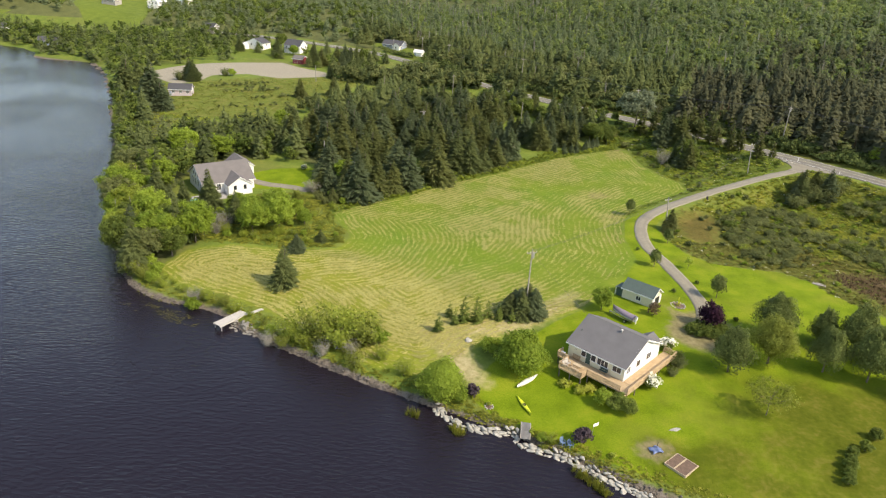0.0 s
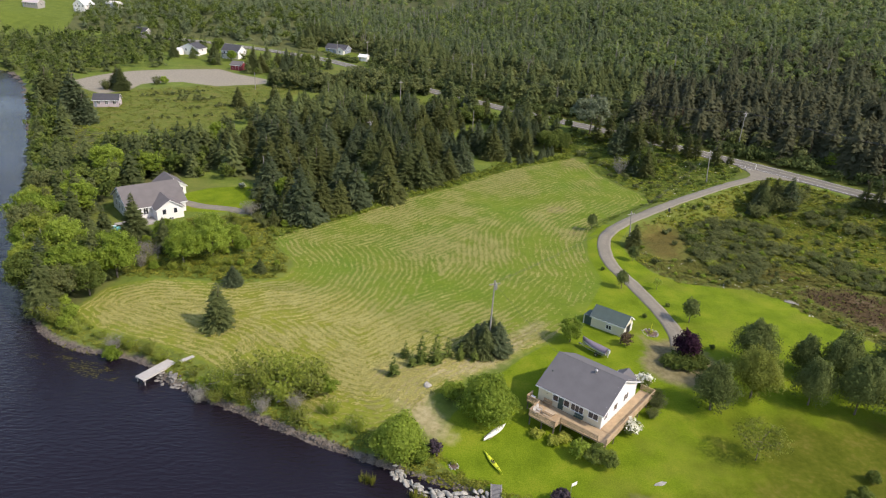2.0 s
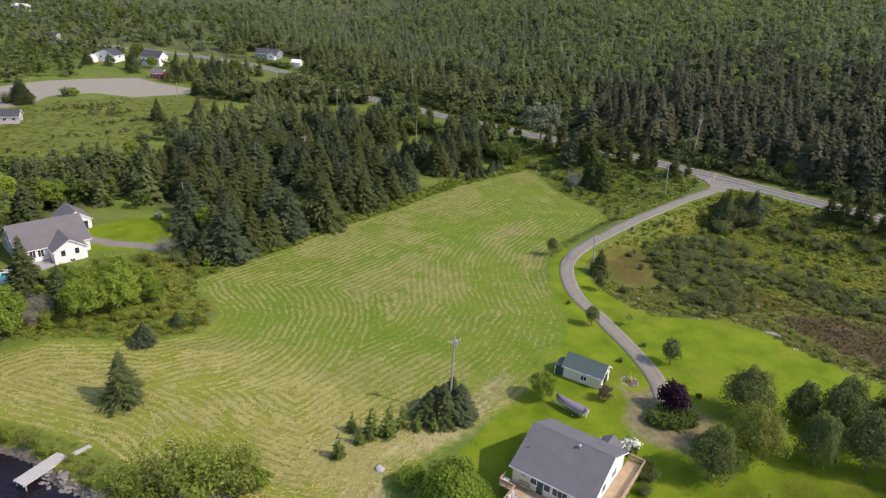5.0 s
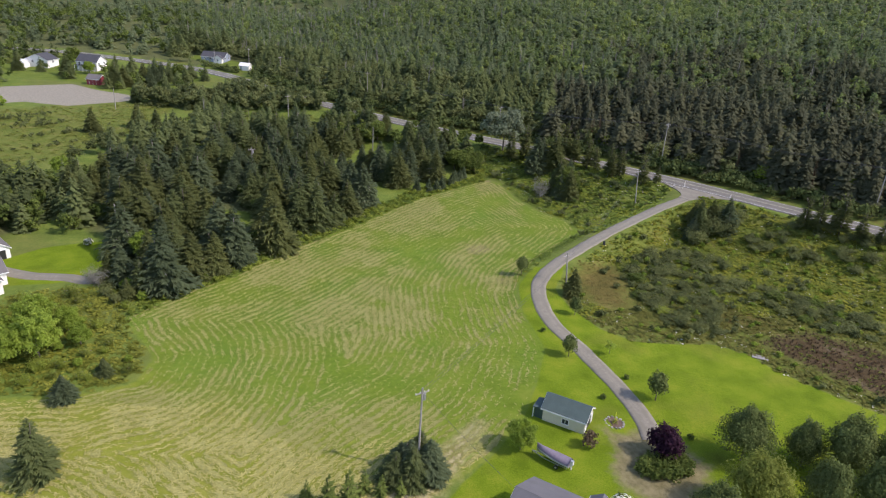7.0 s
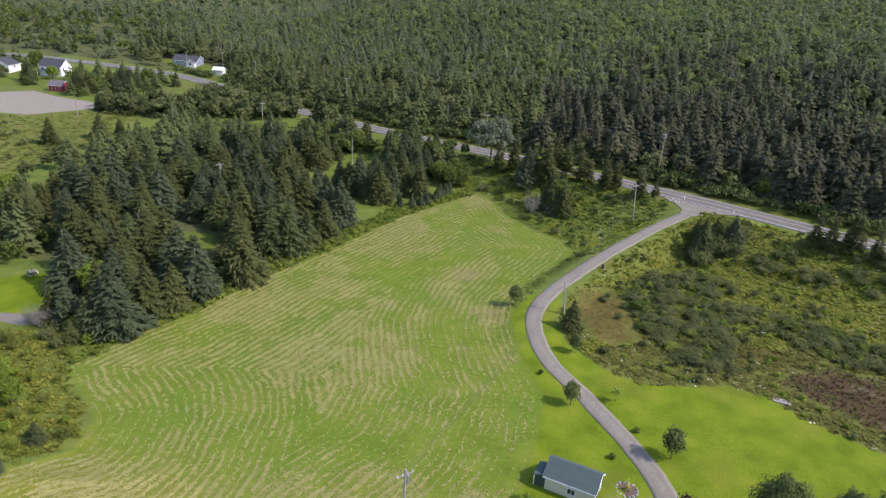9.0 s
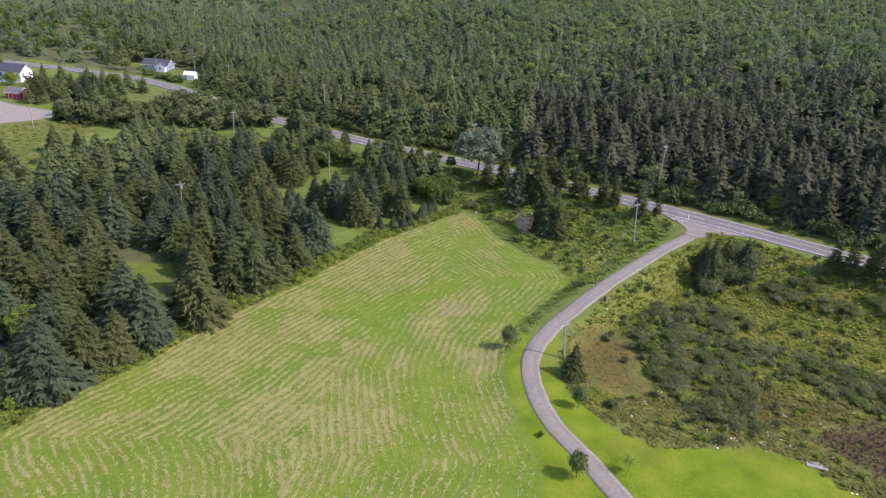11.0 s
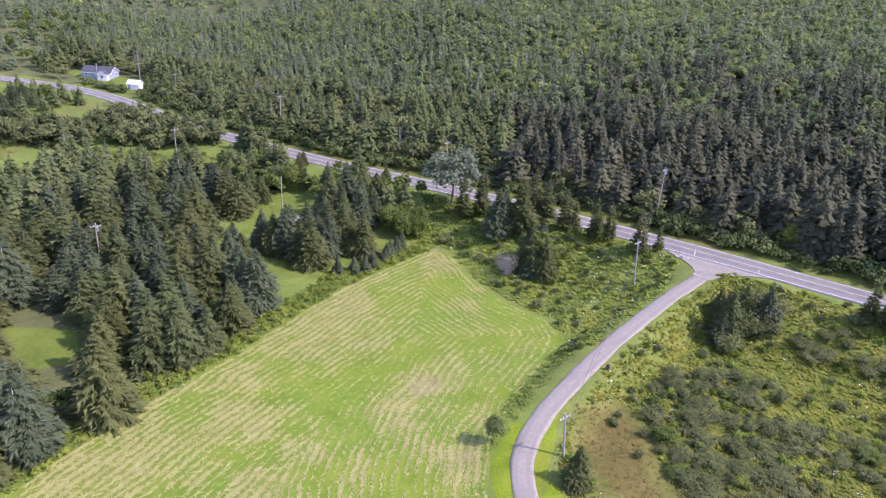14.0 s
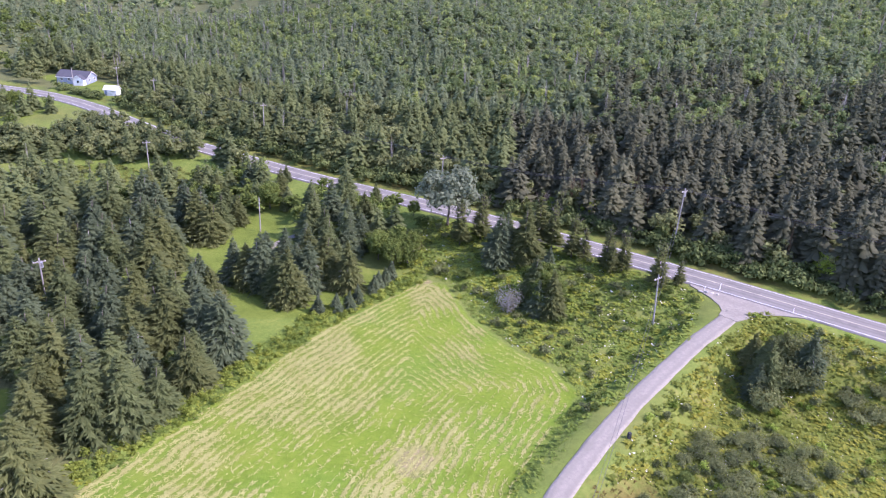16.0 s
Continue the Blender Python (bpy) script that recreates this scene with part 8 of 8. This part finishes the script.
    # road furniture
    for x, y, h in ((110.2, 216.4 - 6.2, 1.6), (106.8, 210.3, 1.1), (117.8, 199.4, 1.0)):
        m = thing("marker_post", pose(x, y, ground(x, y)), "white roadside marker post", "post", "roadside posts")
        part("shaft", Geo().box(-.06, -.04, -.2, .06, .04, h), M_WHITE, m)
        part("reflector", Geo().box(-.05, -.05, h - .25, .05, -.041, h - .1), M_RED, m)
    m = thing("mailbox", pose(94.8, 224.3, ground(94.8, 224.3), 0, 0, 50), "white mailbox on a post beside the road", "mailbox")
    part("post", Geo().box(-.05, -.05, -.2, .05, .05, 1.0), M_POLE, m)
    part("box", Geo().box(-.3, -.35, 1.0, .3, .35, 1.45), M_WHITE, m)
    m = thing("driveway_marker", pose(71.8, 178.6, ground(71.8, 178.6)), "dark post beside a driveway", "post")
    part("shaft", Geo().box(-.2, -.2, -.2, .2, .2, .9), M_RUBBER, m)
    fl = plant("hydrangea", "flowering_bush", -42.1, 190.6, .8, "white-flowering bush at a lawn's edge", "bush")
    part("blossom", np_mesh("blossom", *broadleaf_arrays(RNG, 2.05, 2.5, 11, 220, .26, .05, False), M_WHITE_FLOWER), None, fl)


boats()
boulders()
garden()


# ---------- driveway mouth ----------
def apron():
    edge = [(103.75, 201.95), (105.2, 203.1), (106.1, 205.1), (106.4, 207.8), (106.2, 210.8), (105.8, 213.4), (107.6, 215.2), (119.2, 199.4), (118.8, 197), (114.8, 198.9), (110.8, 199.8), (105.2, 199.05)]
    X, Y = np.array([p[0] for p in edge]), np.array([p[1] for p in edge])
    c = (110.5, 205.2)
    g = Geo()
    ring = [(c[0], c[1])] + edge
    dd, rz, _ = near_line(np.array([p[0] for p in ring]), np.array([p[1] for p in ring]), ROAD_S)
    z = [rz[i] - .045 - .036 * max(0, dd[i] - 4) for i in range(len(ring))]
    g.add([(p[0], p[1], zz) for p, zz in zip(ring, z)] + [(p[0], p[1], zz - .5) for p, zz in zip(edge, z[1:])],
          [(0, 1 + i, 1 + (i + 1) % 12) for i in range(12)] + [(1 + i, 13 + i, 13 + (i + 1) % 12, 1 + (i + 1) % 12) for i in range(12)])
    me = g.mesh("driveway_mouth", M_DRIVE)
    uv = me.uv_layers.new(name="UVMap")
    for q in uv.data:
        q.uv = (9, 0)
    tagged(new("driveway_mouth", me), "flared gravel mouth of a driveway at the road", "driveway", kind="structure")


apron()


# ---------- hay left in swaths ----------
def hay():
    P = np.array(FIELD)
    n = 3200000
    x, y = RNG.uniform(P[:, 0].min(), P[:, 0].max(), n), RNG.uniform(P[:, 1].min(), P[:, 1].max(), n)
    amount = hay_amount(x, y)
    ok = RNG.uniform(size=n) < amount * .9
    x, y, amount = x[ok], y[ok], amount[ok]
    s = outline(x, y, FIELD)
    ok = s > .5
    x, y, amount = x[ok], y[ok], amount[ok]
    row = swath_rows(x, y) / 1.25
    line = np.floor(row)
    across = np.abs(row - line - .5)
    dash = .65 * patchy(x + 17.3 * line, y, 2.6, 8) + .35 * patchy(x + 9.1 * line, y, .9, 9)
    thick = ss(-4, 6, outline(x, y, STRAW))
    ok = (across + RNG.normal(scale=.1, size=x.size) < .15 * ss(.36, .6, dash)) | (RNG.uniform(size=x.size) < (.07 + .02 * thick) * amount)
    x, y = x[ok], y[ok]
    e = .4
    gx, gy = swath_rows(x + e, y) - swath_rows(x - e, y), swath_rows(x, y + e) - swath_rows(x, y - e)
    a = np.arctan2(gx, -gy) + RNG.normal(scale=.7, size=x.size)
    z = height(x, y)
    thick = ss(-4, 6, outline(x, y, STRAW))
    L, w = RNG.uniform(.16, .5, x.size) * (1 + .3 * thick), RNG.uniform(.04, .1, x.size) * (1 + .1 * thick)
    c, q = np.cos(a), np.sin(a)
    up = RNG.uniform(.02, .07, (4, x.size))
    V = np.stack([np.stack([x - c * L, y - q * L, z + up[0]], 1), np.stack([x - q * w, y + c * w, z + up[1]], 1), np.stack([x + c * L, y + q * L, z + up[2]], 1),
                  np.stack([x + q * w, y - c * w, z + up[3]], 1)], 1).reshape(-1, 3)
    pale = (outline(x, y, STRAW) + 14 * (patchy(x, y, 7, 11) - .5) > 0) & (RNG.uniform(size=x.size) < .45)
    for pick, mat, text in ((~pale, M_STRAW, "wisps of dry cut hay lying in swaths"), (pale, M_PALE_STRAW, "bleached wisps of hay lying thick over dry stubble")):
        W = V.reshape(-1, 4, 3)[pick].reshape(-1, 3)
        i = 4 * np.arange(len(W) // 4)
        F = np.concatenate([np.stack([i, i + 1, i + 3], 1), np.stack([i + 1, i + 2, i + 3], 1)])
        tagged(new("cut_hay", np_mesh("cut_hay", W, F, mat)), text, "hay", kind="stuff")


hay()


def water_weed():
    """Mats of weed that float just at the surface."""
    V = []
    for poly, m in (([(-59, 113), (-53.6, 111), (-47.8, 109), (-42.5, 106), (-43, 103.5), (-49.3, 105.5), (-55.2, 108), (-60, 111)], 900), ([(19.2, 73.2), (24.1, 70.2), (28.5, 67.6), (27.8, 66.4), (23.6, 68.6), (18.6, 72)], 420)):
        gx, gy = scatter(poly, .32, .9, 0)
        k = wob(gx, gy, .9, 4) + .6 * wob(gx, gy, 2.1, 1) + RNG.normal(scale=.25, size=gx.size) > .1
        for x, y in zip(gx[k], gy[k]):
            a, r = RNG.uniform(0, 6.28), RNG.uniform(.1, .3)
            for q in range(3):
                V.append((x + r * math.cos(a + 2.1 * q), y + r * .6 * math.sin(a + 2.1 * q), WATER + RNG.uniform(.004, .03)))
    V = np.array(V)
    tagged(new("water_weed", np_mesh("water_weed", V, np.arange(len(V)).reshape(-1, 3), M_WATERWEED)), "olive weed floating in shallow lake water", "weed", kind="stuff")


water_weed()


def roadside_things():
    m = thing("mailbox", pose(94.1, 225.4, ground(94.1, 225.4), 0, 0, 35), "white mailbox on a short wooden post beside the road", "mailbox")
    part("post", Geo().plank((0, 0, -.2), (0, 0, 1.1), .1, .1), M_POLE, m)
    box = part("box", Geo().box(-.3, -.14, 1.1, .3, .14, 1.32), M_TRIM, m)
    top = Geo()
    for k in range(8):
        a0, a1 = math.pi * k / 8, math.pi * (k + 1) / 8
        top.add([(x, .14 * math.cos(a), 1.32 + .14 * math.sin(a)) for x in (-.3, .3) for a in (a0, a1)], [(0, 1, 3, 2)])
    part("lid", top, M_TRIM, box)
    p = thing("marker_post", pose(104.6, 216.6, ground(104.6, 216.6), 0, 0, 30), "slim white marker post at the road junction", "post")
    part("post", Geo().beam((0, 0, -.2), (0, 0, 2.2), .06, .05, 8), M_TRIM, p)
    part("cap", Geo().beam((0, 0, 2.2), (0, 0, 2.28), .07, .03, 8), M_METAL, p)
    for k, (x, y, r) in enumerate(((107, 210, .6), (107.9, 209.3, .45), (106.2, 210.6, .5), (108.4, 208.5, .4))):
        o = new("roadside_rock", ROCKS[k])
        o.matrix_world = pose(x, y, ground(x, y) + r * .25, 0, 0, 70 * k) @ Matrix.Diagonal((r, r, r, 1))
        tagged(o, "pale rock at the mouth of a driveway", "rock", "rocks at the driveway mouth")


roadside_things()
